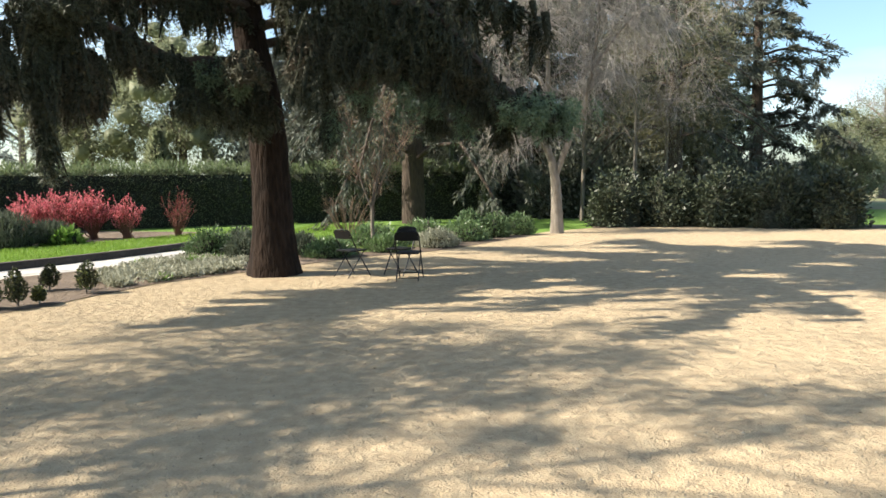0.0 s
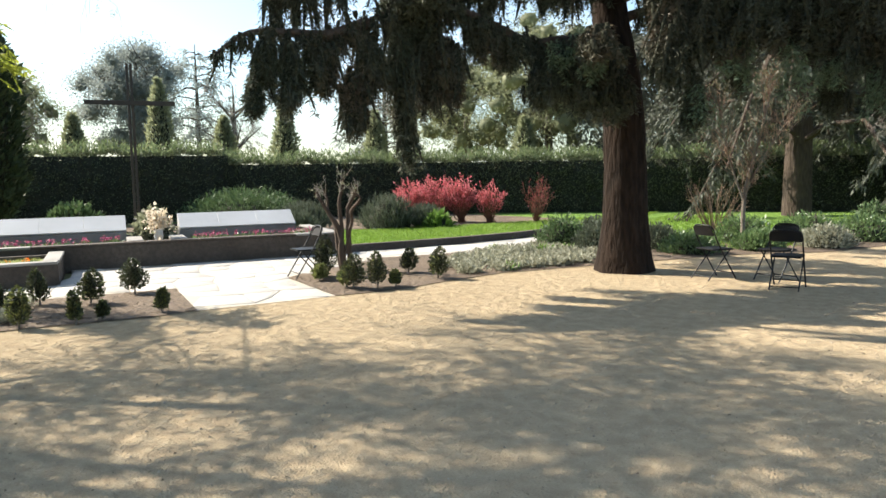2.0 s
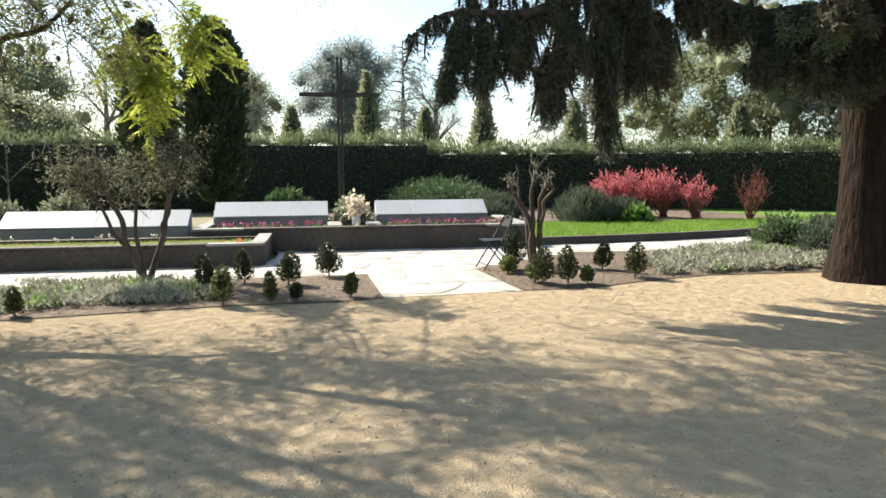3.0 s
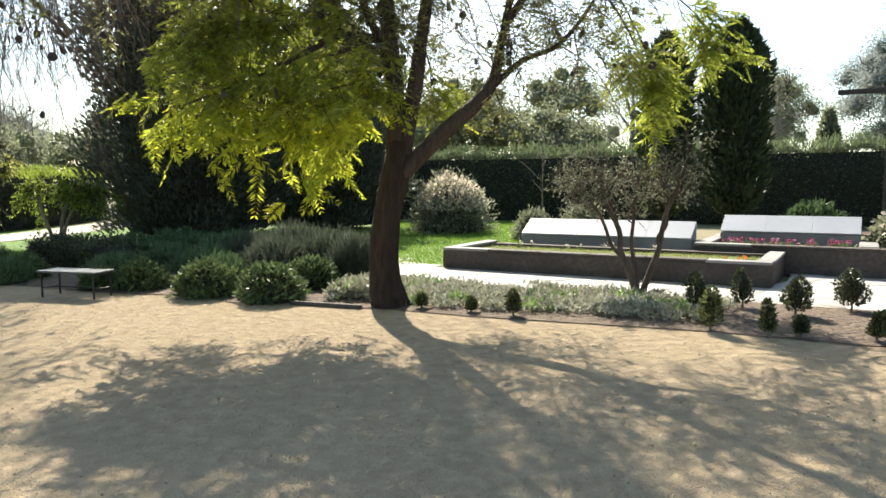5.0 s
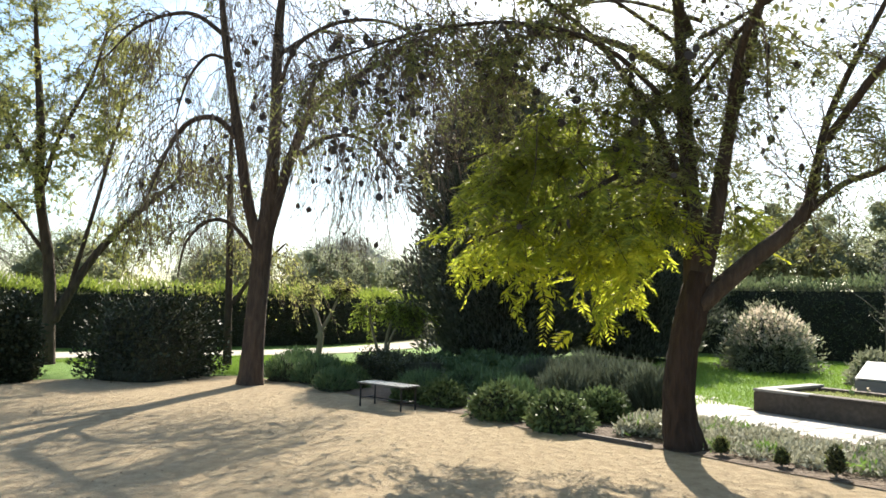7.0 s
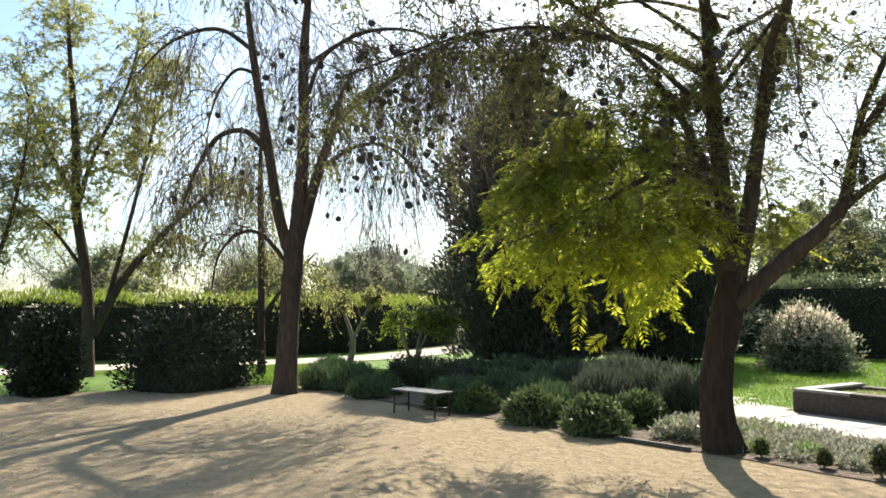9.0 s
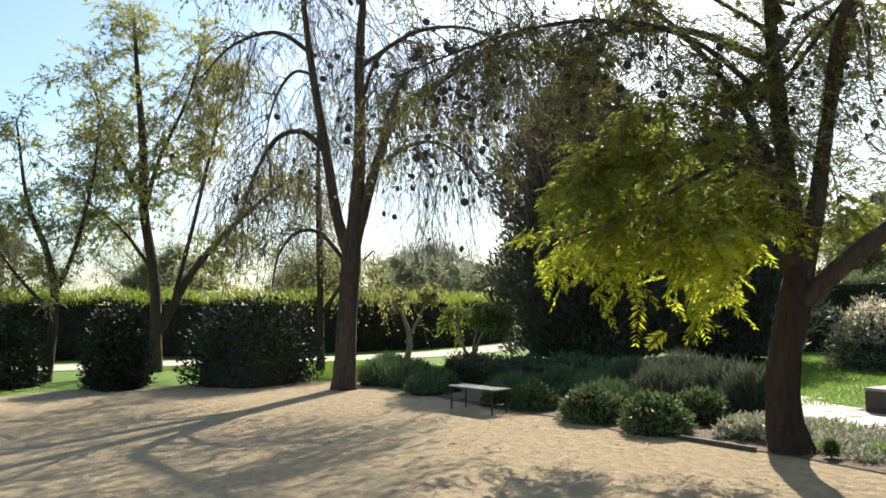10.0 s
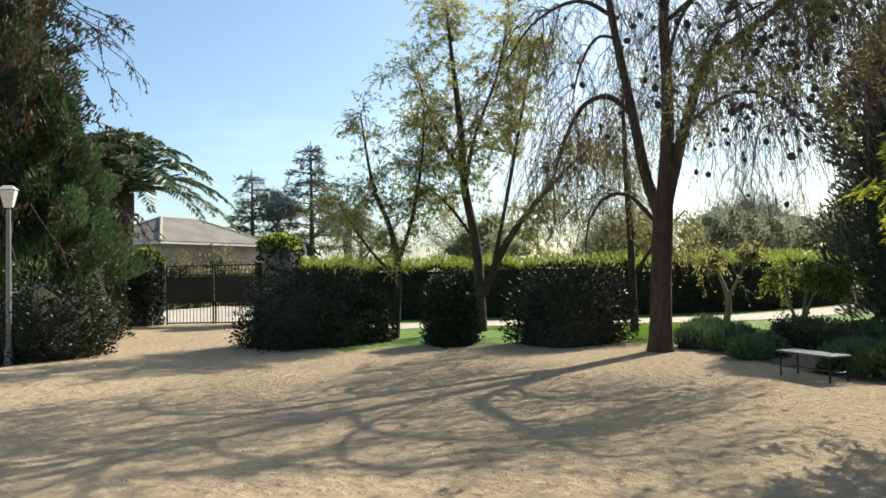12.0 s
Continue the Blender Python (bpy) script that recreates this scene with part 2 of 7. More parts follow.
ORANGE_PETAL = leafy("orange petals", (0.75, 0.16, 0.03), (0.85, 0.35, 0.04), 0.4, 0.6)
# near-black: the shade between the leaves is put into this colour
INNER_SHADE = surface("inner growth with shade in its colour", (0.03, 0.034, 0.022), (0.045, 0.048, 0.03), 4, 20, 0.95, 0.8, 0.04)
BLACK_METAL = plain("black painted metal", (0.014, 0.014, 0.015), 0.45, 0.0, 0.3)
BLACK_VINYL = plain("black vinyl", (0.012, 0.012, 0.013), 0.55, spec=0.25)
BENCH_SLAT = surface("weathered green bench slat", (0.07, 0.08, 0.075), (0.115, 0.12, 0.112), 5, 40, 0.42, 0.2, 0.003, spec=0.5)
CROSS_METAL = surface("dark rusted steel", (0.05, 0.045, 0.042), (0.075, 0.062, 0.053), 2, 20, 0.6, 0.2, 0.003)
WHITE_PAINT = plain("white painted metal", (0.62, 0.62, 0.60), 0.45)
LANTERN = plain("milky lantern glass", (0.78, 0.77, 0.72), 0.35)
POLE_GREY = plain("grey painted pole", (0.20, 0.20, 0.20), 0.5)
HOUSE_WALL = surface("cream render", (0.36, 0.32, 0.25), (0.30, 0.27, 0.21), 0.5, 8, 0.9, 0.2, 0.01)
ROOF_TILE = surface("grey-brown roof tile", (0.19, 0.18, 0.16), (0.13, 0.122, 0.11), 0.8, 6, 0.85, 0.6, 0.03)
SHEET = surface("dark gate sheet", (0.022, 0.02, 0.019), (0.035, 0.031, 0.028), 1.5, 12, 0.6, 0.1, 0.003)
LITTER = leafy("dry litter and grit", (0.22, 0.16, 0.10), (0.40, 0.31, 0.20), 0.1, 0.9)
PEBBLE = leafy("small stones", (0.24, 0.19, 0.135), (0.50, 0.42, 0.30), 0.0, 0.9)
POT = plain("white plastic vase", (0.7, 0.7, 0.68), 0.4)


# ---- building blocks ----
class Geo:
    """Gathers quads: tubes, strands, leaves, boxes."""

    def __init__(self):
        self.v, self.f, self.n = [], [], 0

    def add(self, v, f):
        v = np.asarray(v, float).reshape(-1, 3)
        self.v.append(v)
        self.f.append(np.asarray(f, np.int64).reshape(-1, 4) + self.n)
        self.n += len(v)
        return self

    def mesh(self, name):
        v, f = np.concatenate(self.v), np.concatenate(self.f)
        me = bpy.data.meshes.new(name)
        me.vertices.add(len(v))
        me.vertices.foreach_set("co", v.astype(np.float32).ravel())
        me.loops.add(f.size)
        me.loops.foreach_set("vertex_index", f.astype(np.int32).ravel())
        me.polygons.add(len(f))
        me.polygons.foreach_set("loop_start", np.arange(0, f.size, 4, dtype=np.int32))
        me.update(calc_edges=True)
        return me


def smooth(me, on=True):
    me.polygons.foreach_set("use_smooth", [on] * len(me.polygons))
    return me


def part(name, made, material, parent, label="", rounded=False):
    """One mesh object under a thing or a part. made: a Geo, a bmesh or a mesh, in the parent's own coordinates."""
    if isinstance(made, Geo):
        me = made.mesh(name)
    elif isinstance(made, bmesh.types.BMesh):
        me = bpy.data.meshes.new(name)
        made.to_mesh(me)
        made.free()
    else:
        me = made
    if rounded:
        smooth(me)
    if not me.materials:
        me.materials.append(material)
    ob = new(name, me)
    ob.parent = parent
    return tagged(ob, label) if label else ob


def thing(name, at, label, category, group="", kind="", turn=0.0):
    ob = new(name)
    ob.empty_display_size = 0.2
    ob.matrix_world = pose(*at, 0, 0, turn)
    return tagged(ob, label, category, group, kind)


def solid(name, made, material, label, category, kind="", group="", rounded=False):
    ob = part(name, made, material, None, rounded=rounded)
    return tagged(ob, label, category, group, kind)


def unit(v):
    return v / np.maximum(np.linalg.norm(v, axis=-1, keepdims=True), 1e-9)


def resample(pts, k):
    """A smooth run of k points through the given ones."""
    p = np.asarray(pts, float)
    if len(p) == 2:
        return p[0] + (p[1] - p[0]) * np.linspace(0, 1, k)[:, None]
    q = np.vstack([2 * p[0] - p[1], p, 2 * p[-1] - p[-2]])
    u = np.linspace(0, len(p) - 1 - 1e-9, k)
    i = u.astype(int)
    s = (u - i)[:, None]
    a, b, c, d = q[i], q[i + 1], q[i + 2], q[i + 3]
    return 0.5 * (2 * b + (c - a) * s + (2 * a - 5 * b + 4 * c - d) * s**2 + (3 * b - a - 3 * c + d) * s**3)


def tube(geo, pts, radii, k=10, seg=8, rough=0.0, rng=None, flare=0.0):
    """A tapered limb along a smooth line."""
    p = resample(pts, k)
    r = np.interp(np.linspace(0, 1, k), np.linspace(0, 1, len(radii)), radii)
    t = unit(np.gradient(p, axis=0))
    ref = np.array([0.31, 0.95, 0.05])
    x = unit(np.cross(t, ref))
    y = np.cross(t, x)
    a = np.linspace(0, 2 * np.pi, seg, endpoint=False)
    rr = np.repeat(r[:, None], seg, 1)
    if rough and rng is not None:
        rr = rr * (1 + rough * rng.normal(0, 1, seg)[None] + 0.5 * rough * rng.normal(0, 1, rr.shape))
    if flare:
        rr = rr * (1 + flare * np.exp(-np.linspace(0, 1, k) * 14)[:, None] * (1 + 0.35 * np.sin(5 * a + 1)[None]))
    v = p[:, None] + rr[..., None] * (np.cos(a)[None, :, None] * x[:, None] + np.sin(a)[None, :, None] * y[:, None])
    i, j = np.meshgrid(np.arange(k - 1), np.arange(seg), indexing="ij")
    j2 = (j + 1) % seg
    f = np.stack([i * seg + j, i * seg + j2, (i + 1) * seg + j2, (i + 1) * seg + j], -1)
    geo.add(v, f)
    for e, flip in ((0, False), (k - 1, True)):
        ring = v[e]
        c = ring.mean(0)
        q = []
        for s in range(0, seg - 1, 2):
            q.append([s, s + 1, (s + 2) % seg, seg])
        geo.add(np.vstack([ring, c]), q if flip else [w[::-1] for w in q])
    return geo


def strands(geo, paths, r0, r1):
    """Many thin twigs at once; paths is (n, k, 3)."""
    n, k, _ = paths.shape
    if not n:
        return geo
    off = np.array([(1, 0, 0.3), (-0.5, 0.866, 0.3), (-0.5, -0.866, -0.6)])
    r = np.linspace(1, 0, k)[None, :, None] * (np.asarray(r0) - r1).reshape(-1, 1, 1) + r1
    v = paths[:, :, None] + off[None, None] * r[..., None]
    a, b, c = np.meshgrid(np.arange(n), np.arange(k - 1), np.arange(3), indexing="ij")
    at = lambda bb, cc: (a * k + bb) * 3 + cc % 3
    return geo.add(v, np.stack([at(b, c), at(b, c + 1), at(b + 1, c + 1), at(b + 1, c)], -1))


def sprout(paths, n, length, rng, spread=1.0, ahead=0.6, up=0.0, droop=0.5, low=0.2, k=5, flat=1.0):
    """n new shoots along given paths (m, j, 3): returns (n, k, 3)."""
    m, j, _ = paths.shape
    lens = np.linalg.norm(np.diff(paths, axis=1), axis=2).sum(1)
    i = rng.choice(m, n, p=lens / lens.sum())
    u = (low + (1 - low) * rng.random(n)) * (j - 1.001)
    a = u.astype(int)
    s = (u - a)[:, None]
    p = paths[i, a] * (1 - s) + paths[i, a + 1] * s
    t = unit(paths[i, a + 1] - paths[i, a])
    d = rng.normal(0, 1, (n, 3))
    d[:, 2] *= flat
    d = unit(t * ahead + unit(d) * spread + np.array([0, 0, up]))
    L = length * rng.uniform(0.45, 1.25, (n, 1, 1))
    w = np.linspace(0, 1, k)[None, :, None]
    out = p[:, None] + d[:, None] * L * w
    out = out + np.array([0, 0, -1.0]) * L * droop * w**2
    return out + rng.normal(0, 0.055, out.shape) * L * w


def along(paths, n, rng, low=0.1):
    """n places on the paths with the direction there."""
    m, j, _ = paths.shape
    i = rng.integers(0, m, n)
    u = (low + (1 - low) * rng.random(n)) * (j - 1.001)
    a = u.astype(int)
    s = (u - a)[:, None]
    return paths[i, a] * (1 - s) + paths[i, a + 1] * s, unit(paths[i, a + 1] - paths[i, a])


def leaves(geo, p, d, length, width, rng, vary=0.35):
    """Pointed leaves: base at p, along d."""
    n = len(p)
    if not n:
        return geo
    d = unit(d)
    s = unit(np.cross(d, unit(rng.normal(0, 1, (n, 3)))))
    up = np.cross(s, d)
    L = length * (1 + vary * rng.uniform(-1, 1, (n, 1)))
    W = width * (1 + vary * rng.uniform(-1, 1, (n, 1))) * 0.5
    mid = p + d * L * 0.45
    v = np.stack([p, mid + s * W + up * W * 0.25, p + d * L, mid - s * W + up * W * 0.25], 1)
    return geo.add(v, np.arange(n * 4).reshape(n, 4))


def box(geo, lo, hi, m=None):
    (a, b, c), (d, e, f) = lo, hi
    v = np.array([(a, b, c), (d, b, c), (d, e, c), (a, e, c), (a, b, f), (d, b, f), (d, e, f), (a, e, f)], float)
    if m is not None:
        v = v @ np.array(m.to_3x3()).T + np.array(m.translation)
    return geo.add(v, [(0, 3, 2, 1), (4, 5, 6, 7), (0, 1, 5, 4), (1, 2, 6, 5), (2, 3, 7, 6), (3, 0, 4, 7)])


def bevelled(lo, hi, bev, seg=2):
    """A box with rounded edges, as a bmesh."""
    bm = bmesh.new()
    bmesh.ops.create_cube(bm, size=1)
    for v in bm.verts:
        v.co = [lo[i] + (v.co[i] + 0.5) * (hi[i] - lo[i]) for i in range(3)]
    bmesh.ops.bevel(bm, geom=bm.edges[:], offset=bev, segments=seg, affect="EDGES")
    return bm


def slab(points, z, thick=0.0):
    """A flat piece of ground with this outline; thick gives it a rim downwards."""
    bm = bmesh.new()
    vs = [bm.verts.new((x, y, z)) for x, y in points]
    f = bm.faces.new(vs)
    f.normal_update()
    if f.normal.z < 0:
        f.normal_flip()
    if thick:
        ex = bmesh.ops.extrude_face_region(bm, geom=[f])
        low = [g for g in ex["geom"] if isinstance(g, bmesh.types.BMVert)]
        top = f.verts[:]
        for v in low:
            v.co.z = z
        for v in top:
            v.co.z = z - thick
        bmesh.ops.recalc_face_normals(bm, faces=bm.faces[:])
    bmesh.ops.triangulate(bm, faces=[g for g in bm.faces if len(g.verts) > 4])
    return bm


def inside(poly, p):
    """Which of the points p lie in the outline."""
    x, y = p[:, 0], p[:, 1]
    hit = np.zeros(len(p), bool)
    for (x1, y1), (x2, y2) in zip(poly, poly[1:] + poly[:1]):
        if y1 != y2:
            hit ^= ((y1 > y) != (y2 > y)) & (x < (x2 - x1) * (y - y1) / (y2 - y1) + x1)
    return hit


def grow(poly, far):
    """The outline pushed outwards, for ground that runs on under its neighbours."""
    q = np.array(poly, float)
    e = np.roll(q, -1, 0) - np.roll(q, 1, 0)
    nrm = unit(np.stack([e[:, 1], -e[:, 0]], 1))
    area = np.sum(q[:, 0] * np.roll(q[:, 1], -1) - np.roll(q[:, 0], -1) * q[:, 1])
    return [tuple(p) for p in q + nrm * far * (1 if area > 0 else -1)]


def scatter(poly, n, rng):
    """n random places in the outline, at height 0."""
    q = np.array(poly)
    lo, hi = q.min(0), q.max(0)
    got = np.zeros((0, 2))
    while len(got) < n:
        c = rng.uniform(lo, hi, (n * 2, 2))
        got = np.vstack([got, c[inside(poly, c)]])
    return np.column_stack([got[:n], np.zeros(n)])


def lumps(seg, rings, rx, ry, rz, rng, rough=0.12, base=0.0):
    """A closed uneven dome or ball for the shaded inside of a shrub."""
    g = Geo()
    u = np.linspace(0, 2 * np.pi, seg, endpoint=False)
    w = np.linspace(-0.5 * np.pi, 0.5 * np.pi, rings)
    uu, ww = np.meshgrid(u, w)
    s = 1 + rough * rng.normal(0, 1, uu.shape)
    v = np.stack([rx * np.cos(ww) * np.cos(uu) * s, ry * np.cos(ww) * np.sin(uu) * s, base + rz * (1 + np.sin(ww)) * 0.5 * np.where(ww > 1.5, 1, s)], -1)
    i, j = np.meshgrid(np.arange(rings - 1), np.arange(seg), indexing="ij")
    j2 = (j + 1) % seg
    g.add(v, np.stack([i * seg + j, i * seg + j2, (i + 1) * seg + j2, (i + 1) * seg + j], -1))
    return g


def dome(n, rx, ry, h, rng, clump=10, fuzz=0.1, low=0.0, square=2.0):
    """Places and outward directions over an uneven mound of height h."""
    k = max(6, n // clump)
    c = unit(rng.normal(0, 1, (k, 3)))
    c[:, 2] = np.abs(c[:, 2]) * 1.05 - 0.05
    swell = rng.uniform(0.82, 1.12, (k, 1))
    i = rng.integers(0, k, n)
    d = unit(c[i] + rng.normal(0, 0.22, (n, 3)))
    r = swell[i] * rng.uniform(1 - fuzz * 2, 1 + fuzz, (n, 1))
    p = d / (np.abs(d) ** square).sum(1, keepdims=True) ** (1 / square) * r * np.array([rx, ry, h])
    p[:, 2] = np.abs(p[:, 2]) + low + 0.02
    return p, unit(d * np.array([1 / rx, 1 / ry, 1 / h]))


# ---- ground ----
YARD = [(18, 18.5), (13.8, 19.2), (11.3, 19.8), (8.6, 21.3), (5.8, 21.1), (4.3, 19.8), (2.6, 17.1), (0.66, 14.2), (-0.93, 13.1), (-1.83, 11.9), (-2.78, 10.7),
        (-3.9, 9.2), (-4.35, 7.9), (-4.55, 7.1), (-5.05, 6.4), (-5.97, 4.85), (-6.2, 4.3), (-6.9, 3.3), (-7.25, 2.6), (-7.6, 1.9), (-8.1, 0.9), (-8.6, 0.1),
        (-8.85, -0.5), (-9.2, -1.2), (-9.4, -1.9), (-10.1, -2.7), (-10.5, -4.0), (-11.3, -5.3), (-12.4, -7.1), (-12.85, -8.8), (-11.8, -9.9), (-10.87, -10.8),
        (-9.9, -11.8), (-8.74, -12.4), (-7.5, -12.6), (-8.26, -16.6), (-10.06, -21.4), (-11.2, -22.3), (-7.6, -26.2), (-4.95, -20.8), (-3.8, -16.3), (-2, -15.1),
        (3, -15), (14, -12), (20, 0)]
rng = np.random.default_rng(1)
bm = bmesh.new()
bmesh.ops.create_grid(bm, x_segments=40, y_segments=40, size=1500)
for v in bm.verts:
    v.co.z = -0.04
solid("ground", bm, FARLAND, "dry open ground reaching the horizon", "ground", "structure")
solid("gravel_yard", slab(grow(YARD, 0.3), 0.0), GRAVEL, "tan decomposed granite yard, scuffed and dappled", "gravel yard", "structure")
ENTRY = [(-5.97, 4.85), (-5.05, 6.4), (-6.78, 7.45), (-7.6, 5.95)]
WALK_STONE = [(-14.6, 0.1), (-12.9, 1.0), (-9.5, 5.55), (-10.95, 6.6), (-8.1, 10.75), (-7.1, 12.4), (-6.25, 14.1), (-5.6, 15.8), (-4.6, 15.6), (-5.1, 13.7), (-6.05, 11.3),
              (-6.9, 10.3), (-7.1, 8.8), (-6.78, 7.45), (-7.6, 5.95), (-8.5, 4.6), (-9.1, 3.9), (-9.6, 2.8), (-10.7, 1.3), (-11.3, 0.4), (-12.2, -0.5)]
LAWN_LEFT = [(-9.3, -0.4), (-12.2, -0.5), (-14.6, 0.1), (-12.9, 1.0), (-14.9, 3.2), (-18, 6), (-26, 9), (-30, 2), (-32, -9), (-26, -12), (-19, -17), (-12, -21), (-9, -20),
             (-8.2, -16), (-7.4, -12.5), (-8.74, -12.3), (-9.9, -11.7), (-11.8, -9.8), (-12.9, -8.8), (-12.4, -7.0), (-10.4, -3.8), (-9.2, -1.2)]
LAWN_RIGHT = [(-8.3, 11.0), (-7.05, 12.55), (-6.2, 14.25), (-5.4, 16.0), (-3.9, 15.0), (-0.9, 13.2), (2.6, 17.2), (4.3, 19.9), (5.8, 21.2), (8.6, 21.4), (13.8, 19.3), (18, 19),
              (24, 30), (14, 38), (0, 34), (-10, 29), (-16, 25), (-22, 17), (-17.5, 13), (-12, 13.5)]
solid("lawn_1", slab(LAWN_LEFT, -0.012), LAWN, "bright green mown lawn behind the planting beds", "lawn", "structure")
solid("lawn_2", slab(LAWN_RIGHT, -0.008), LAWN, "bright green mown lawn before the clipped hedge", "lawn", "structure")
BED_LEFT = [(-6.15, 4.35), (-5.97, 4.85), (-7.6, 5.95), (-8.5, 4.6), (-9.1, 3.9), (-9.6, 2.8), (-10.7, 1.3), (-11.3, 0.4), (-12.2, -0.5), (-9.0, -0.7), (-8.55, 0.2), (-8.1, 0.9), (-7.6, 1.9), (-7.25, 2.6), (-6.9, 3.3)]
BED_MID = [(-5.05, 6.4), (-4.5, 7.2), (-4.35, 7.9), (-3.9, 9.2), (-2.78, 10.7), (-1.83, 11.9), (-0.93, 13.1), (0.66, 14.2), (2.6, 17.1), (3.6, 19.0), (2.4, 18.6), (0.2, 16.6), (-1.5, 15.2), (-4.6, 15.5),
           (-5.1, 13.7), (-6.05, 11.3), (-6.9, 10.3), (-7.1, 8.8), (-6.78, 7.45)]
BED_BENCH = [(-9.0, -0.7), (-9.25, -1.3), (-9.45, -2.0), (-10.15, -2.8), (-10.6, -4.1), (-11.4, -5.4), (-12.4, -7.0), (-14.5, -8.6), (-16.5, -6.5), (-14.8, -3.5), (-14.2, -1.0), (-12.2, -0.5)]
BED_RIGHT = [(5.8, 21.2), (8.6, 21.4), (11.3, 19.9), (13.9, 19.2), (15.5, 20.4), (12.5, 22.6), (9, 24), (6.2, 23.4)]
BED_RED = [(-13.5, 15.2), (-10.2, 16.9), (-8.4, 19.2), (-6.6, 20.0), (-6.4, 22.0), (-12.5, 24.2), (-19, 18.5), (-20, 13.5), (-15, 12.6)]
for i, (outline, z) in enumerate(((BED_LEFT, 0.012), (BED_MID, 0.012), (BED_BENCH, 0.012), (BED_RIGHT, 0.012), (BED_RED, 0.004))):
    solid("planting_bed_%d" % (i + 1), slab(outline, z), EARTH, "bare brown soil of a planting bed", "soil bed", "structure")
solid("pavement", slab(WALK_STONE, 0.006), PATHGRIT, "pale joints under a stone garden path", "pavement", "structure")


def band(line, half, z, name, material, label, category):
    """A path of even width along a line."""
    p = resample([(x, y, 0) for x, y in line], 40)[:, :2]
    t = unit(np.gradient(p, axis=0))
    s = np.stack([-t[:, 1], t[:, 0]], 1) * half
    v = np.vstack([np.column_stack([p + s, np.full(40, z)]), np.column_stack([p - s, np.full(40, z)])])
    f = [(i, i + 40, i + 41, i + 1) for i in range(39)]
    return solid(name, Geo().add(v, f), material, label, category, "structure")


band([(-10.0, -19.8), (-12.3, -17.6), (-15.2, -15.8), (-17.4, -13.7), (-19.6, -12.0), (-22, -10.8), (-26, -10.2), (-30, -9.9), (-38, -9.5)], 1.05, 0.006, "far_path", PATHGRIT, "pale gravel path beside the far hedge", "path")
band([(-9.6, -24.5), (-11.5, -28), (-13, -36), (-13.5, -60)], 2.6, 0.004, "road", PATHGRIT, "pale drive beyond the gate", "road")

# ---- memorial ----
MU, MN, MA = np.array([0.59, 0.807]), np.array([-0.807, 0.59]), np.array([-12.8, 1.07])
MEM = Matrix(((MU[0], MN[0], 0, MA[0]), (MU[1], MN[1], 0, MA[1]), (0, 0, 1, 0), (0, 0, 0, 1)))


def on_memorial(name, label, category, kind=""):
    ob = new(name)
    ob.matrix_world = MEM
    return tagged(ob, label, category, "", kind)


def planter(u0, u1, n0, n1, high, soil, label, soil_material, open_back=False):
    root = on_memorial("stone_planter", label, "planter")
    w = 0.22
    part("front_wall", bevelled((u0, n0, -0.05), (u1, n0 + w, high - 0.03), 0.015), DARKSTONE, root)
    part("side_wall", bevelled((u0, n0 + w, -0.05), (u0 + w, n1, high - 0.03), 0.015), DARKSTONE, root)
    part("side_wall", bevelled((u1 - w, n0 + w, -0.05), (u1, n1, high - 0.03), 0.015), DARKSTONE, root)
    part("back_wall", bevelled((u0 + w, n1 - w, -0.05), (u1 - w, n1, high - 0.03), 0.015), DARKSTONE, root)
    k = max(2, round((u1 - u0) / 0.9))
    for i in range(k):
        a, b = u0 + (u1 - u0) * i / k, u0 + (u1 - u0) * (i + 1) / k
        part("cap_stone", bevelled((a + 0.004, n0 - 0.012, high - 0.03), (b - 0.004, n0 + w + 0.012, high + 0.012), 0.008, 1), CAPSTONE if i in (0, k - 1) else DARKSTONE, root)
    part("side_cap", bevelled((u0 - 0.012, n0 + w + 0.016, high - 0.03), (u0 + w + 0.012, n1, high + 0.012), 0.008, 1), CAPSTONE, root)
    part("side_cap", bevelled((u1 - w - 0.012, n0 + w + 0.016, high - 0.03), (u1 + 0.012, n1, high + 0.012), 0.008, 1), CAPSTONE, root)
    part("soil", slab([(u0 + w, n0 + w), (u1 - w, n0 + w), (u1 - w, n1 - w), (u0 + w, n1 - w)], soil), soil_material, root)
    return root


planter(0.0, 5.44, 0.0, 1.8, 0.36, 0.27, "low dark stone planter holding thin dry grass", DRY_TURF)
planter(4.0, 10.5, 1.82, 4.4, 0.45, 0.38, "long dark stone planter with flower beds", EARTH)


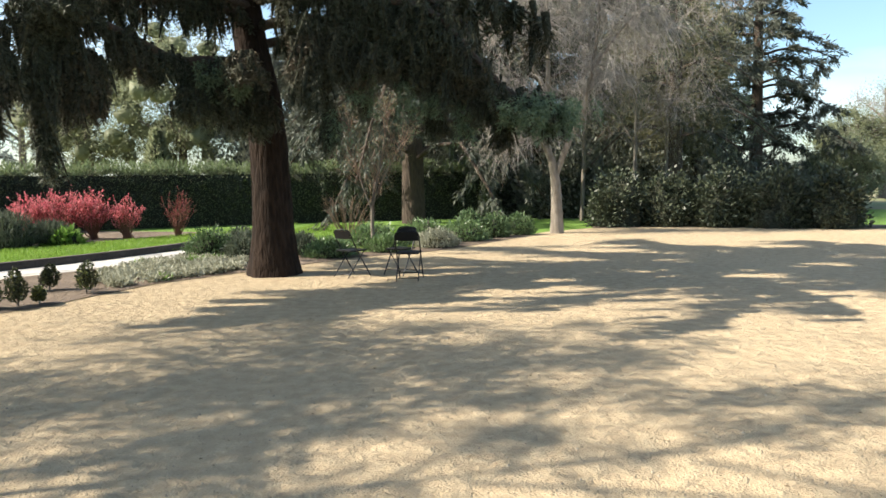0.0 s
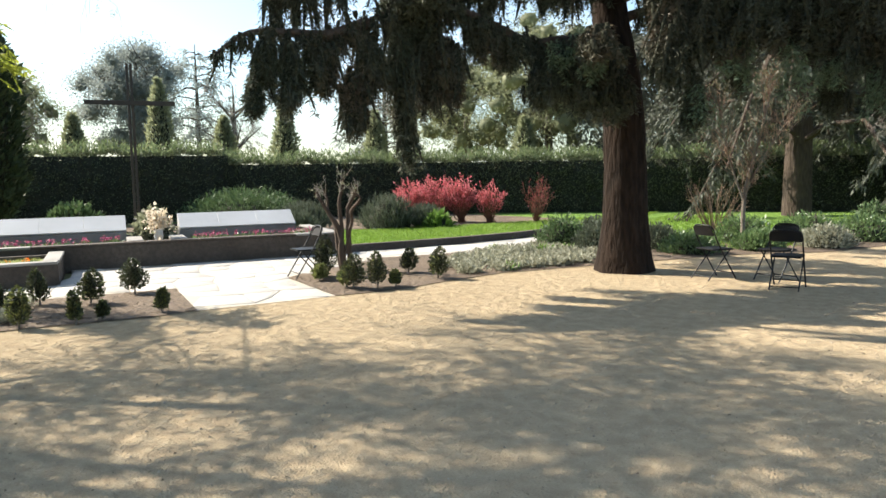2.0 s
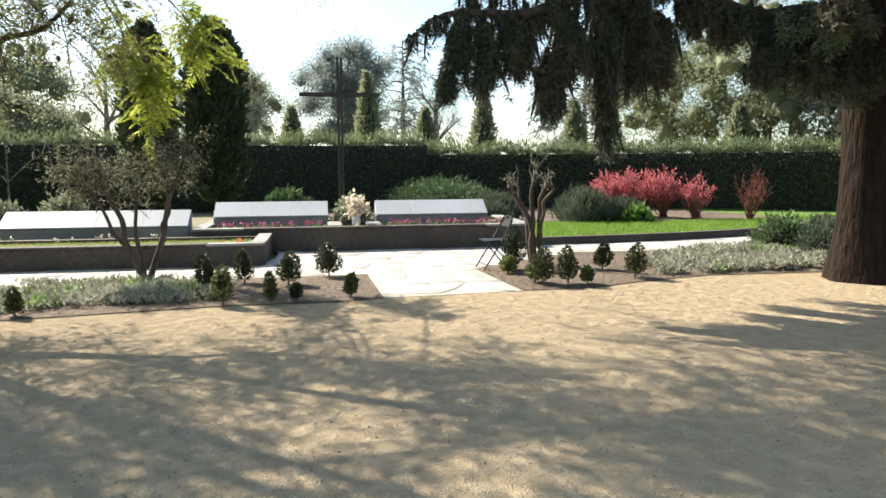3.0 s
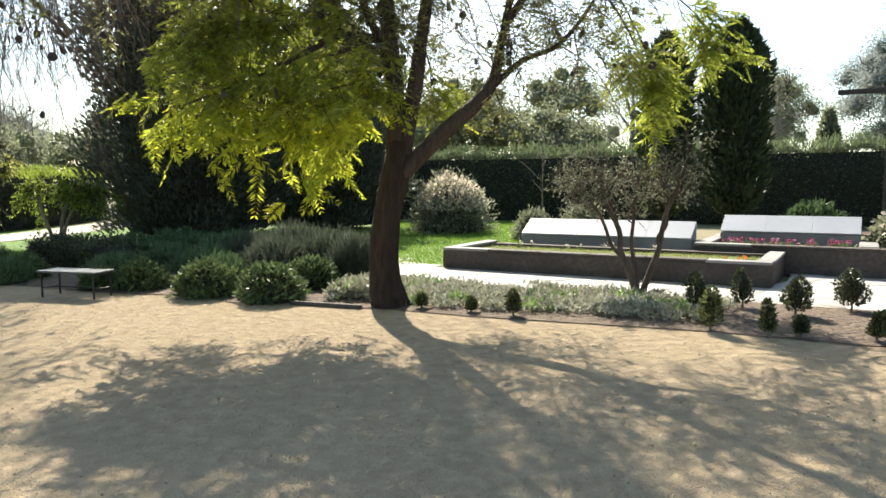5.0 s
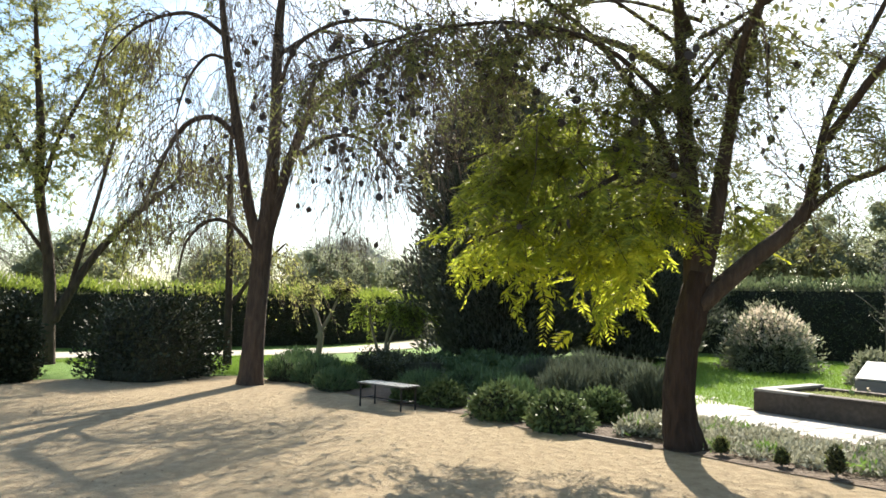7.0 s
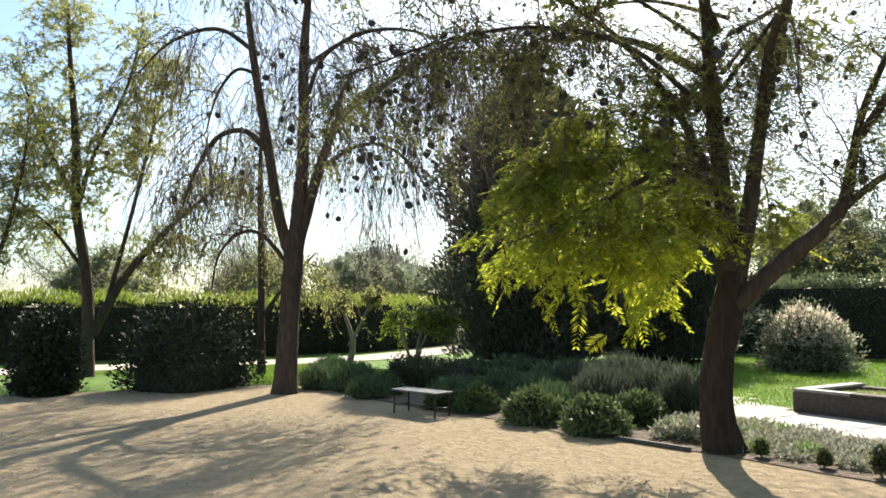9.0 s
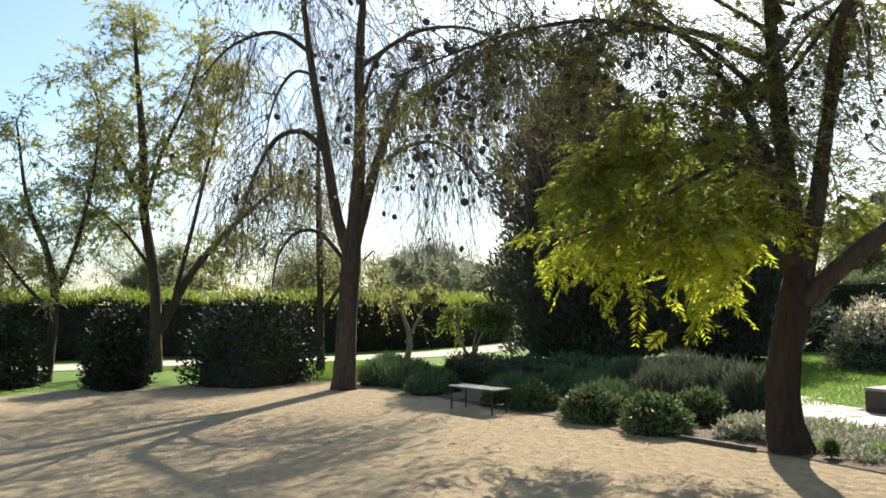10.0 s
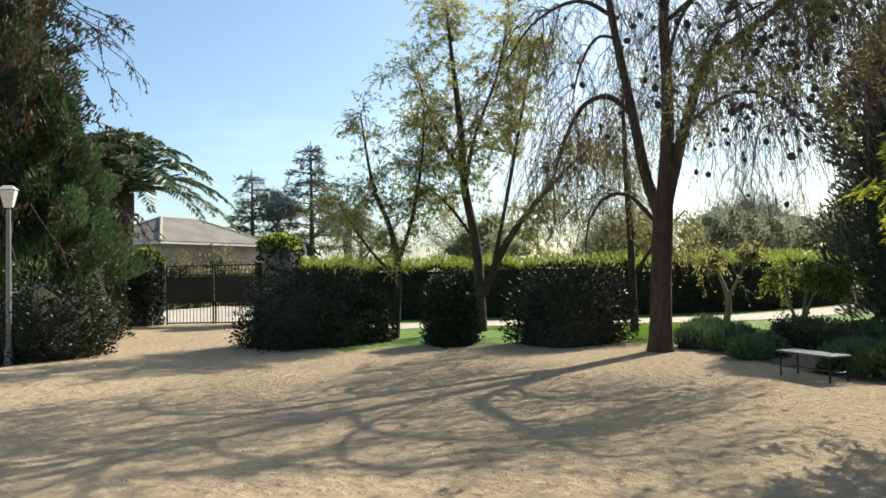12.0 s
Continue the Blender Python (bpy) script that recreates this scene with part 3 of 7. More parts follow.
def plaque(u0, u1, n, z, count, label):
    """A sloping row of grey slabs on a plinth."""
    root = on_memorial("memorial_plaque", label, "plaque")
    part("plinth", bevelled((u0, n, z - 0.25), (u1, n + 0.5, z + 0.14), 0.01), CONCRETE, root)
    g = Geo()
    v = np.array([(u0, n + 0.03, z + 0.14), (u1, n + 0.03, z + 0.14), (u1, n + 0.5, z + 0.14), (u0, n + 0.5, z + 0.14), (u0, n + 0.47, z + 0.40), (u1, n + 0.47, z + 0.40), (u1, n + 0.5, z + 0.40), (u0, n + 0.5, z + 0.40)])
    g.add(v, [(0, 1, 5, 4), (1, 2, 6, 5), (2, 3, 7, 6), (3, 0, 4, 7), (4, 5, 6, 7)])
    part("wedge", g, CONCRETE, root)
    step = (u1 - u0) / count
    for i in range(count):
        m = Matrix.Translation((u0 + step * i, n + 0.02, z + 0.15)) @ pose(0, 0, 0, 30.5, 0, 0)
        b = bevelled((0.0015, 0, 0), (step - 0.0015, 0.54, 0.03), 0.003, 1)
        bmesh.ops.transform(b, matrix=m, verts=b.verts)
        part("slab", b, MARBLE, root)
    return root


plaque(0.62, 3.9, 2.05, 0.34, 4, "sloping row of grey marble slabs on a concrete plinth")
plaque(4.2, 6.5, 3.2, 0.42, 3, "sloping pale grey marble slabs above a flower bed")
plaque(7.5, 9.9, 3.2, 0.42, 3, "sloping pale grey marble slabs streaked with tree shadow")


def curb(line, high, wide, name, label):
    p = resample([(x, y, 0) for x, y in line], 24)[:, :2]
    t = unit(np.gradient(p, axis=0))
    s = np.stack([-t[:, 1], t[:, 0]], 1) * wide
    v = []
    for q in (p, p + s):
        for z in (-0.05, high):
            v.append(np.column_stack([q, np.full(24, z)]))
    v = np.vstack(v)
    f = []
    for i in range(23):
        f += [(i + 24, i, i + 1, i + 25), (i + 72, i + 73, i + 49, i + 48), (i + 24, i + 25, i + 73, i + 72)]
    f += [(0, 24, 72, 48), (23, 71, 95, 47)]
    return solid(name, Geo().add(v, f), DARKSTONE, label, "kerb", "structure")


curb([(-8.12, 10.7), (-7.1, 12.4), (-6.25, 14.1), (-5.7, 15.6), (-5.5, 16.8)], 0.16, 0.2, "kerb_1", "dark stone kerb along the lawn")
curb([(-9.2, -1.25), (-8.95, -0.75), (-8.75, -0.35)], 0.05, 0.06, "kerb_2", "thin weathered timber bed edging")

cross = thing("memorial_cross", (-18.3, 13.8, 0), "tall dark steel cross standing before the hedge", "cross", turn=53)
for s in (-0.055, 0.055):
    part("upright", bevelled((s - 0.04, -0.05, -0.05), (s + 0.04, 0.05, 5.1), 0.006, 1), CROSS_METAL, cross)
part("crossbar", bevelled((-1.28, -0.075, 3.84), (1.28, -0.052, 3.98), 0.005, 1), CROSS_METAL, cross)


# ---- clipped hedges ----
def hedge(name, line, high, wide, n, label, tips=0.25, leaf=0.07, material=None):
    rng = np.random.default_rng(len(name) + n)
    p = resample([(x, y, 0) for x, y in line], 36)[:, :2]
    t = unit(np.gradient(p, axis=0))
    s = np.stack([-t[:, 1], t[:, 0]], 1)
    base = np.array([*p[0], 0])
    root = thing(name, (*p[0], 0), label, "hedge")
    # solid core, its dark colour standing for shade inside the hedge
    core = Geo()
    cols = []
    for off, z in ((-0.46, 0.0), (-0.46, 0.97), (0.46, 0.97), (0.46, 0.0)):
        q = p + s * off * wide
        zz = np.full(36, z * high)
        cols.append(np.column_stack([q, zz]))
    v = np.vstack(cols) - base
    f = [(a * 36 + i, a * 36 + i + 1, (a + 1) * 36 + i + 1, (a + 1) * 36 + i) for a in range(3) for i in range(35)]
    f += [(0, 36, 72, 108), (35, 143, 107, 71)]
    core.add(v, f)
    part("inner_growth", core, INNER_SHADE, root)
    u = rng.random(n) * 34.99
    i = u.astype(int)
    w = (u - i)[:, None]
    c, nn = p[i] * (1 - w) + p[i + 1] * w, s[i]
    side = rng.random(n)
    wob = 0.06 * np.sin(u * 2.1) + 0.05 * np.sin(u * 5.3 + 1)
    top = side > 0.66
    sign = np.where(side < 0.33, -1, 1)
    off = np.where(top, rng.uniform(-0.5, 0.5, n), sign * 0.5) * wide + rng.normal(0, 0.05, n)
    z = np.where(top, high + wob + rng.normal(0, 0.04, n), rng.random(n) ** 0.9 * (high + wob))
    pt = np.column_stack([c + nn * off[:, None], z])
    d = np.column_stack([nn * np.where(top, 0, sign)[:, None], top * 1.0]) + rng.normal(0, 0.6, (n, 3)) + (0, 0, 0.3)
    part("foliage", leaves(Geo(), pt - base, d, leaf * 1.4, leaf * 0.75, rng), material or HEDGE_LEAF, root)
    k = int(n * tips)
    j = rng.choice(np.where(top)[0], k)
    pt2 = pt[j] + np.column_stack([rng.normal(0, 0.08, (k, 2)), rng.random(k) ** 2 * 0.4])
    # lighter shoots along the top stand in for sunlight there
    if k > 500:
        tagged(part("shoot_growth", leaves(Geo(), pt2 - base, rng.normal(0, 0.35, (k, 3)) + (0, 0, 1), leaf * 2.2, leaf * 0.6, rng), HEDGE_TIP if tips > 0.4 else LIT_TIP, root), kind="stuff")
    return root


hedge("clipped_hedge", [(-31, -10.5), (-30.5, -4), (-29.5, 2), (-27, 8), (-23.5, 13.5), (-19.5, 18.8)], 2.45, 1.5, 42000, "tall dark clipped hedge closing the garden", 0.3)
hedge("clipped_hedge", [(-19.5, 18.8), (-14.5, 23.5), (-9, 26.6), (-3, 28.6), (3, 30)], 2.1, 1.5, 42000, "dark green clipped hedge behind red shrubs", 0.34)
# near-black shrub leaves here paint the shade on the hedge's faces
hedge("clipped_hedge", [(-11.6, -21.6), (-14.8, -20.6), (-18.5, -17.6), (-22.2, -14.4), (-26, -12.8), (-33, -12.4)], 1.7, 1.2, 36000, "clipped hedge with shade-dark faces and lime top coloured as sunlit", 0.41, material=SHRUB_LEAF)
hedge("low_hedge", [(-13.3, -4.8), (-14.1, -5.7), (-14.9, -6.6)], 0.45, 0.8, 6000, "low clipped box hedge behind the bench", 0.02, 0.04, BOX_LEAF)


# ---- shrubs ----
def shrub(name, at, rx, ry, h, n, leaf, material, label, category="shrub", group="", turn=0, up=0.3, slim=0.5, fuzz=0.1, extra=None, square=2.0, clump=10):
    rng = np.random.default_rng(int(abs(at[0] * 131 + at[1] * 17 + n)) % 99991)
    root = thing(name, (at[0], at[1], 0.0), label, category, group, turn=turn)
    # dark heart painted as the shade behind the leaf shell
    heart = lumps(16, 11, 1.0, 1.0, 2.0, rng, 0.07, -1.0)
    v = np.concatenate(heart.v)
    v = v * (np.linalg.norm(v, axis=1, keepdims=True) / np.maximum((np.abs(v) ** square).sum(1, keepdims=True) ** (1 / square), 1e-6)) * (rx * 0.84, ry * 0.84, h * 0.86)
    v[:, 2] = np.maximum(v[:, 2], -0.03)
    part("inner_growth", Geo().add(v, np.concatenate(heart.f)), INNER_SHADE, root, rounded=True)
    p, d = dome(n, rx, ry, h, rng, fuzz=fuzz, square=square, clump=clump)
    part("foliage", leaves(Geo(), p, d * 0.8 + rng.normal(0, 0.55, p.shape) + (0, 0, up), leaf, leaf * slim, rng), material, root)
    if extra:
        mat, share, size = extra
        k = int(n * share)
        p, d = dome(k * 3, rx * 1.03, ry * 1.03, h * 1.04, rng, fuzz=0.04, clump=36)
        keep = p[:, 2] > h * 0.45
        part("blossom" if mat in (WHITE_PETAL,) else "shoot_growth", leaves(Geo(), p[keep][:k], d[keep][:k] + rng.normal(0, 0.5, p[keep][:k].shape) + (0, 0, up), size, size * 0.6, rng), mat, root)
    return root


G = "dark glossy shrubs beside the yard"
for x, y, rx, ry, h in ((6.9, 22.2, 1.1, 1.0, 1.9), (8.5, 22.0, 1.15, 1.0, 1.75), (10.1, 21.2, 1.0, 0.9, 1.85), (11.5, 20.5, 1.1, 1.0, 1.75), (13.0, 19.9, 1.05, 1.0, 1.7)):
    shrub("evergreen_shrub", (x, y), rx * 0.86, ry * 0.86, h * 0.92, 5200, 0.14, SHRUB_GLOSS, "tall dark evergreen shrub with glossy leaves by the gravel", group=G, fuzz=0.2, clump=90)
for x, y, rx, ry, h in ((-8.1, -14.6, 1.55, 1.2, 1.5), (-10.1, -11.9, 0.5, 0.5, 1.35), (-12.15, -10.2, 1.3, 1.0, 1.5), (-3.0, -16.6, 1.1, 0.9, 1.35), (-9.2, -14.4, 0.7, 0.7, 1.05), (-4.4, -20.5, 1.2, 1.2, 1.9)):
    shrub("evergreen_shrub", (x, y), rx, ry, h, 8500, 0.09, SHRUB_LEAF, "broad dark evergreen shrub at the yard's edge", group=G, fuzz=0.1, square=3.4, clump=60)
for x, y, r, h in ((-10.15, -2.5, 0.45, 0.5), (-9.6, -1.55, 0.46, 0.5), (-10.7, -1.1, 0.4, 0.46), (-10.95, -3.6, 0.37, 0.42), (-11.05, -4.25, 0.24, 0.3), (-12.5, -6.0, 0.4, 0.38)):
    shrub("rounded_shrub", (x, y), r * 0.9, r * 0.9, h * 0.86, 1700, 0.085, GLOSS_LEAF, "low rounded shrub with light-catching green leaves", group="rounded shrubs by the bench", slim=0.5, fuzz=0.06, clump=14, up=0.1)
for x, y, r, h in ((-12.0, -1.75, 0.7, 0.68), (-12.1, -0.85, 0.72, 0.84), (-12.9, -1.5, 0.8, 0.9), (-13.4, -2.4, 0.7, 0.66), (-11.3, -0.45, 0.5, 0.78)):
    shrub("lavender_bush", (x, y), r * 0.8, r * 0.8, h * 0.72, 4600, 0.18, LAVENDER, "grey-green lavender bush with upright stems", group="lavender bushes", up=1.4, slim=0.09, fuzz=0.12)
for x, y, r, h in ((-12.9, -7.6, 0.45, 0.42), (-13.4, -7.0, 0.45, 0.4), (-12.8, -6.9, 0.4, 0.42), (-14.2, -7.9, 0.4, 0.4), (-11.9, -6.0, 0.35, 0.3), (-14.9, -8.5, 0.4, 0.42), (-12.4, -3.0, 0.55, 0.36), (-12.0, -4.3, 0.5, 0.34), (-13.2, -3.8, 0.5, 0.34), (-11.6, -2.6, 0.45, 0.33), (-13.9, -3.1, 0.5, 0.36)):
    shrub("rosemary_bush", (x, y), r, r, h, 2000, 0.13, JUNIPER, "upright green rosemary bush behind the bench", group="rosemary bushes", up=1.2, slim=0.12)
shrub("oleander", (-21.6, 2.2), 1.2, 1.1, 1.5, 6500, 0.15, OLIVE, "large rounded shrub topped with pale cream blossom", "shrub", slim=0.3, fuzz=0.22, clump=40, extra=(WHITE_PETAL, 0.3, 0.11))
shrub("grey_bush", (-18.2, 4.0), 0.55, 0.5, 0.75, 1500, 0.11, OLIVE, "small greyish bush beside the plaque")
shrub("grey_bush", (-18.3, 5.3), 0.6, 0.5, 0.85, 1500, 0.14, OLIVE, "small greyish bush beside the plaque")
shrub("spreading_juniper", (-17.2, 17.2), 2.2, 1.4, 0.98, 12000, 0.17, JUNIPER, "wide low spreading juniper before the hedge", up=0.1, slim=0.2, fuzz=0.16, clump=70)
for x, y, r, h in ((-11.0, 16.9, 0.8, 0.8), (-13.2, 15.6, 0.75, 0.65), (-12.5, 14.5, 0.5, 0.4), (-10.1, 17.6, 0.45, 0.5)):
    shrub("lavender_bush", (x, y), r, r, h, 2600, 0.22, LAVENDER, "grey-green lavender bush with upright stems", group="lavender bushes", up=1.3, slim=0.1)
shrub("leafy_perennial", (-9.7, 17.6), 0.4, 0.4, 0.35, 500, 0.2, FRESH, "low bright green leafy plant", up=0.8)
shrub("leafy_perennial", (-20.3, 13.0), 0.8, 0.8, 0.7, 900, 0.2, JUNIPER, "low green plant below the cross", up=0.8)
for x, y, r, h, m in ((-0.9, 15.6, 0.7, 0.62, MOUND_LEAF), (0.4, 16.0, 0.75, 0.68, MOUND_LEAF), (1.4, 17.0, 0.75, 0.6, MOUND_LEAF), (-1.6, 13.2, 0.6, 0.42, MOUND_LEAF), (-0.5, 14.2, 0.5, 0.4, MOUND_LEAF), (0.7, 15.2, 0.55, 0.45, SILVER),
                      (2.3, 18.1, 0.5, 0.75, JUNIPER), (3.1, 18.9, 0.5, 0.65, JUNIPER), (1.6, 18.0, 0.5, 0.85, JUNIPER), (-3.3, 12.8, 0.55, 0.6, LAVENDER), (-4.3, 13.4, 0.6, 0.7, JUNIPER), (-2.4, 13.9, 0.55, 0.5, LAVENDER), (-3.9, 14.6, 0.6, 0.6, LAVENDER)):
    shrub("border_shrub", (x, y), r * 0.85, r * 0.75, h * 0.8, 2400, 0.09, m, "low mixed green border shrub along the gravel", group="border shrubs", up=0.7, slim=0.35, fuzz=0.16)


def twiggy(name, at, r, h, n, twig, leaf, label, trunk=0.02, leafn=2500, leafsize=0.05, group=""):
    """A bare or budding shrub: fans of upright stems."""
    rng = np.random.default_rng(int(abs(at[0] * 77 + at[1] * 31)) + n)
    root = thing(name, (at[0], at[1], 0), label, "shrub", group)
    a = rng.uniform(0, 2 * np.pi, n)
    rr = r * np.sqrt(rng.random(n))
    hh = h * rng.uniform(0.65, 1.0, n) * (1 - 0.25 * (rr / r) ** 2)
    k = np.linspace(0, 1, 5)[None, :, None]
    tip = np.column_stack([np.cos(a) * rr, np.sin(a) * rr, hh])
    paths = tip[:, None] * np.concatenate([k**0.8 * 0.9 + 0.1 * k, k**0.8, k], 2) + rng.normal(0, 0.02, (n, 5, 3))
    paths[:, 0] = rng.normal(0, 0.06, (n, 3)) * (1, 1, 0)
    fine = sprout(paths, n * 6, h * 0.28, rng, spread=0.6, ahead=1.0, up=0.4, droop=0.1, low=0.4, k=3)
    g = strands(Geo(), paths, trunk, 0.004)
    part("stem_growth", strands(g, fine, 0.006, 0.002), twig, root)
    if leafn:
        p, d = along(fine, leafn, rng, 0.0)
        part("foliage", leaves(Geo(), p, d + rng.normal(0, 0.5, p.shape), leafsize, leafsize * 0.6, rng), leaf, root)
    return root


for x, y, r, h in ((-11.5, 19.2, 0.6, 1.3), (-10.7, 19.4, 0.7, 1.5), (-9.9, 19.6, 0.55, 1.35)):
    twiggy("red_shrub", (x, y), r, h, 64, TWIG_RED, RED_LEAF, "bright red twiggy shrub before the hedge", group="red shrubs", leafn=3600, leafsize=0.06)
twiggy("red_shrub", (-8.9, 19.7), 0.5, 1.3, 36, TWIG_RED, RED_LEAF, "bright red twiggy shrub on a short stem", group="red shrubs", leafn=1900, leafsize=0.055)
twiggy("maroon_shrub", (-7.6, 20.4), 0.55, 1.4, 26, TWIG_RED, MAROON_LEAF, "thin maroon twiggy shrub before the hedge", leafn=600, leafsize=0.05)
twiggy("bare_shrub", (-1.9, 18.2), 0.9, 1.45, 26, TWIG_BROWN, MAROON_LEAF, "bare reddish-brown twiggy shrub", leafn=0)


def topiary(at, wide, h, label, fresh=0.0):
    """A small box plant: short bare stem, egg-shaped head of small leaves, looser towards the tip."""
    rng = np.random.default_rng(int(abs(at[0] * 311 + at[1] * 71)))
    r = wide * 0.42
    root = thing("topiary", (at[0], at[1], 0.012), label, "topiary", "small clipped box plants")
    stem = tube(Geo(), [(0, 0, -0.02), (0.006, 0, h * 0.22), (0, 0.004, h * 0.5)], [0.015, 0.011, 0.008], 4, 6)
    for k in range(5):
        a = k * 2.4
        tube(stem, [(0, 0, h * 0.16), (math.cos(a) * r * 0.4, math.sin(a) * r * 0.4, h * 0.4)], [0.007, 0.003], 2, 5)
    part("stem", stem, BARK_GREY, root)
    part("inner_growth", lumps(10, 6, r * 0.55, r * 0.55, h * 0.6, rng, 0.14, h * 0.16), INNER_SHADE, root, rounded=True)
    n = int(260 + 2600 * wide)
    lean = rng.normal(0, 0.06, 2) * h
    u = rng.beta(1.5, 1.7, n)
    prof = np.interp(u, [0, 0.12, 0.35, 0.62, 0.86, 1.0], [0.35, 0.85, 1.0, 0.82, 0.42, 0.06])
    a = rng.uniform(0, 2 * np.pi, n)
    knob = 1 + 0.2 * np.sin(3 * a + 9 * u + rng.uniform(0, 6)) + 0.12 * np.sin(7 * a - 5 * u)
    rr = r * prof * knob * np.sqrt(rng.uniform(0.3, 1.2, n))
    p = np.column_stack([np.cos(a) * rr + lean[0] * u, np.sin(a) * rr + lean[1] * u, h * (0.09 + 0.9 * u)])
    d = np.column_stack([np.cos(a), np.sin(a), np.full(n, 0.9)]) + rng.normal(0, 0.5, (n, 3))
    young = rng.random(n) < fresh
    part("foliage", leaves(Geo(), p[~young], d[~young], 0.042, 0.021, rng), BOX_LEAF, root)
    if young.any():
        part("fresh_foliage", leaves(Geo(), p[young], d[young], 0.045, 0.022, rng), BOX_FRESH, root)


for x, y, wide, h, fresh in ((-8.70, 0.40, 0.13, 0.19, 0.5), (-8.35, 0.97, 0.12, 0.18, 0.3), (-8.05, 1.42, 0.17, 0.30, 0.1), (-8.02, 3.64, 0.28, 0.48, 0.1), (-6.98, 3.27, 0.23, 0.46, 0.6), (-8.19, 4.27, 0.25, 0.47, 0.1),
                             (-6.61, 3.69, 0.14, 0.38, 0.4), (-7.63, 4.60, 0.33, 0.45, 0.12), (-6.58, 4.0, 0.13, 0.21, 0.2), (-7.82, 5.42, 0.38, 0.50, 0.0), (-6.30, 4.60, 0.16, 0.29, 0.3), (-6.32, 7.80, 0.37, 0.68, 0.05),
                             (-6.12, 7.42, 0.26, 0.26, 0.9), (-5.16, 6.97, 0.34, 0.50, 0.1), (-4.92, 7.22, 0.27, 0.52, 0.1), (-5.33, 7.03, 0.24, 0.31, 0.85), (-4.73, 7.40, 0.17, 0.24, 0.6), (-5.30, 8.70, 0.29, 0.41, 0.1), (-4.53, 8.31, 0.32, 0.48, 0.15)):
    topiary((x, y), wide, h, "young yellow-green box plant in bare soil" if fresh > 0.45 else "small dark clipped box plant in bare soil" if h > 0.3 else "tiny dark box plant in bare soil", fresh)


def carpet(name, outline, n, leaf, material, label, tall=0.12, avoid=(), second=None, clumps=90):
    """Low planting of many small tufts."""
    rng = np.random.default_rng(n)
    c = scatter(outline, clumps, rng)
    i = rng.integers(0, clumps, n)
    p = c[i] + rng.normal(0, 0.10, (n, 3)) * (1, 1, 0)
    keep = inside(outline, p)
    p = p[keep]
    tone = rng.uniform(0.5, 1.25, clumps)[i][keep]
    p[:, 2] = 0.012 + rng.random(len(p)) ** 0.7 * tall * tone
    d = rng.normal(0, 1.0, p.shape) + (0, 0, 0.8)
    half = rng.random(clumps)[i][keep] < (0.93 if second else 2)
    root = thing(name, (0, 0, 0), label, "ground cover", kind="stuff")
    part("foliage", leaves(Geo(), p[half], d[half], leaf, leaf * 0.4, rng), material, root)
    if second:
        part("fresh_tufts", leaves(Geo(), p[~half], d[~half], leaf * 1.4, leaf * 0.3, rng), second, root)
    return root


COVER_LEFT = [(-7.2, 3.4), (-8.4, 4.4), (-9.1, 3.7), (-9.6, 2.6), (-10.7, 1.1), (-11.2, 0.2), (-9.2, -0.3), (-8.6, 0.6), (-8.2, 1.5), (-7.9, 2.3)]
carpet("ground_cover", COVER_LEFT, 17000, 0.07, SILVER, "silvery grey-green ground cover in the bed", 0.09, second=FRESH, clumps=210)
COVER_MID = [(-4.3, 8.7), (-3.6, 9.9), (-2.9, 10.9), (-3.2, 12.4), (-4.8, 13.2), (-5.6, 11.6), (-5.3, 9.8)]
carpet("ground_cover", COVER_MID, 15000, 0.08, SILVER, "low grey-green ground cover beside the old cedar", 0.10, second=FRESH, clumps=120)
COVER_JAC = [(-9.3, -0.9), (-9.8, -0.7), (-10.6, -0.3), (-10.6, 0.3), (-9.4, 0.0)]
carpet("ground_cover", COVER_JAC, 6000, 0.08, SILVER, "silvery ground cover at the foot of the tree", 0.2, second=FRESH, clumps=22)
COVER_SHADE = [(-14.0, -1.2), (-14.6, -3.6), (-16.2, -6.2), (-18.5, -5.6), (-17.5, -2.0)]
carpet("ground_cover", COVER_SHADE, 16000, 0.16, JUNIPER, "dark low planting under the yew", 0.3, clumps=90)


def flowers(name, u0, u1, n0, n1, z, n, petal, label):
    rng = np.random.default_rng(n + int(u0 * 10))
    root = on_memorial(name, label, "flowers")
    c = np.column_stack([rng.uniform(u0, u1, n), rng.uniform(n0, n1, n), np.full(n, z)])
    i = np.repeat(np.arange(n), 14)
    part("foliage", leaves(Geo(), c[i] + rng.normal(0, 0.03, (len(i), 3)) * (1, 1, 0), rng.normal(0, 0.8, (len(i), 3)) + (0, 0, 0.8), 0.09, 0.03, rng), MOUND_LEAF, root)
    i = np.repeat(np.arange(n), 7)
    tagged(part("petal_growth", leaves(Geo(), c[i] + (0, 0, 0.09) + rng.normal(0, 0.02, (len(i), 3)), rng.normal(0, 1, (len(i), 3)) + (0, 0, 0.4), 0.042, 0.03, rng), petal, root), kind="stuff")


flowers("bedding_flowers", 4.4, 6.4, 2.3, 3.0, 0.38, 46, PINK_PETAL, "pink and crimson bedding flowers in the planter")
flowers("bedding_flowers", 7.6, 10.2, 2.3, 3.0, 0.38, 60, PINK_PETAL, "pink and crimson bedding flowers in the planter")
flowers("orange_flowers", 4.75, 5.15, 0.3, 0.7, 0.27, 5, ORANGE_PETAL, "orange flowers at the planter's corner")
flowers("white_flowers", 0.7, 3.8, 1.5, 1.75, 0.27, 9, WHITE_PETAL, "small white flowers before the plaque")
vase = on_memorial("flower_vase", "white vase with a bunch of white flowers", "vase")
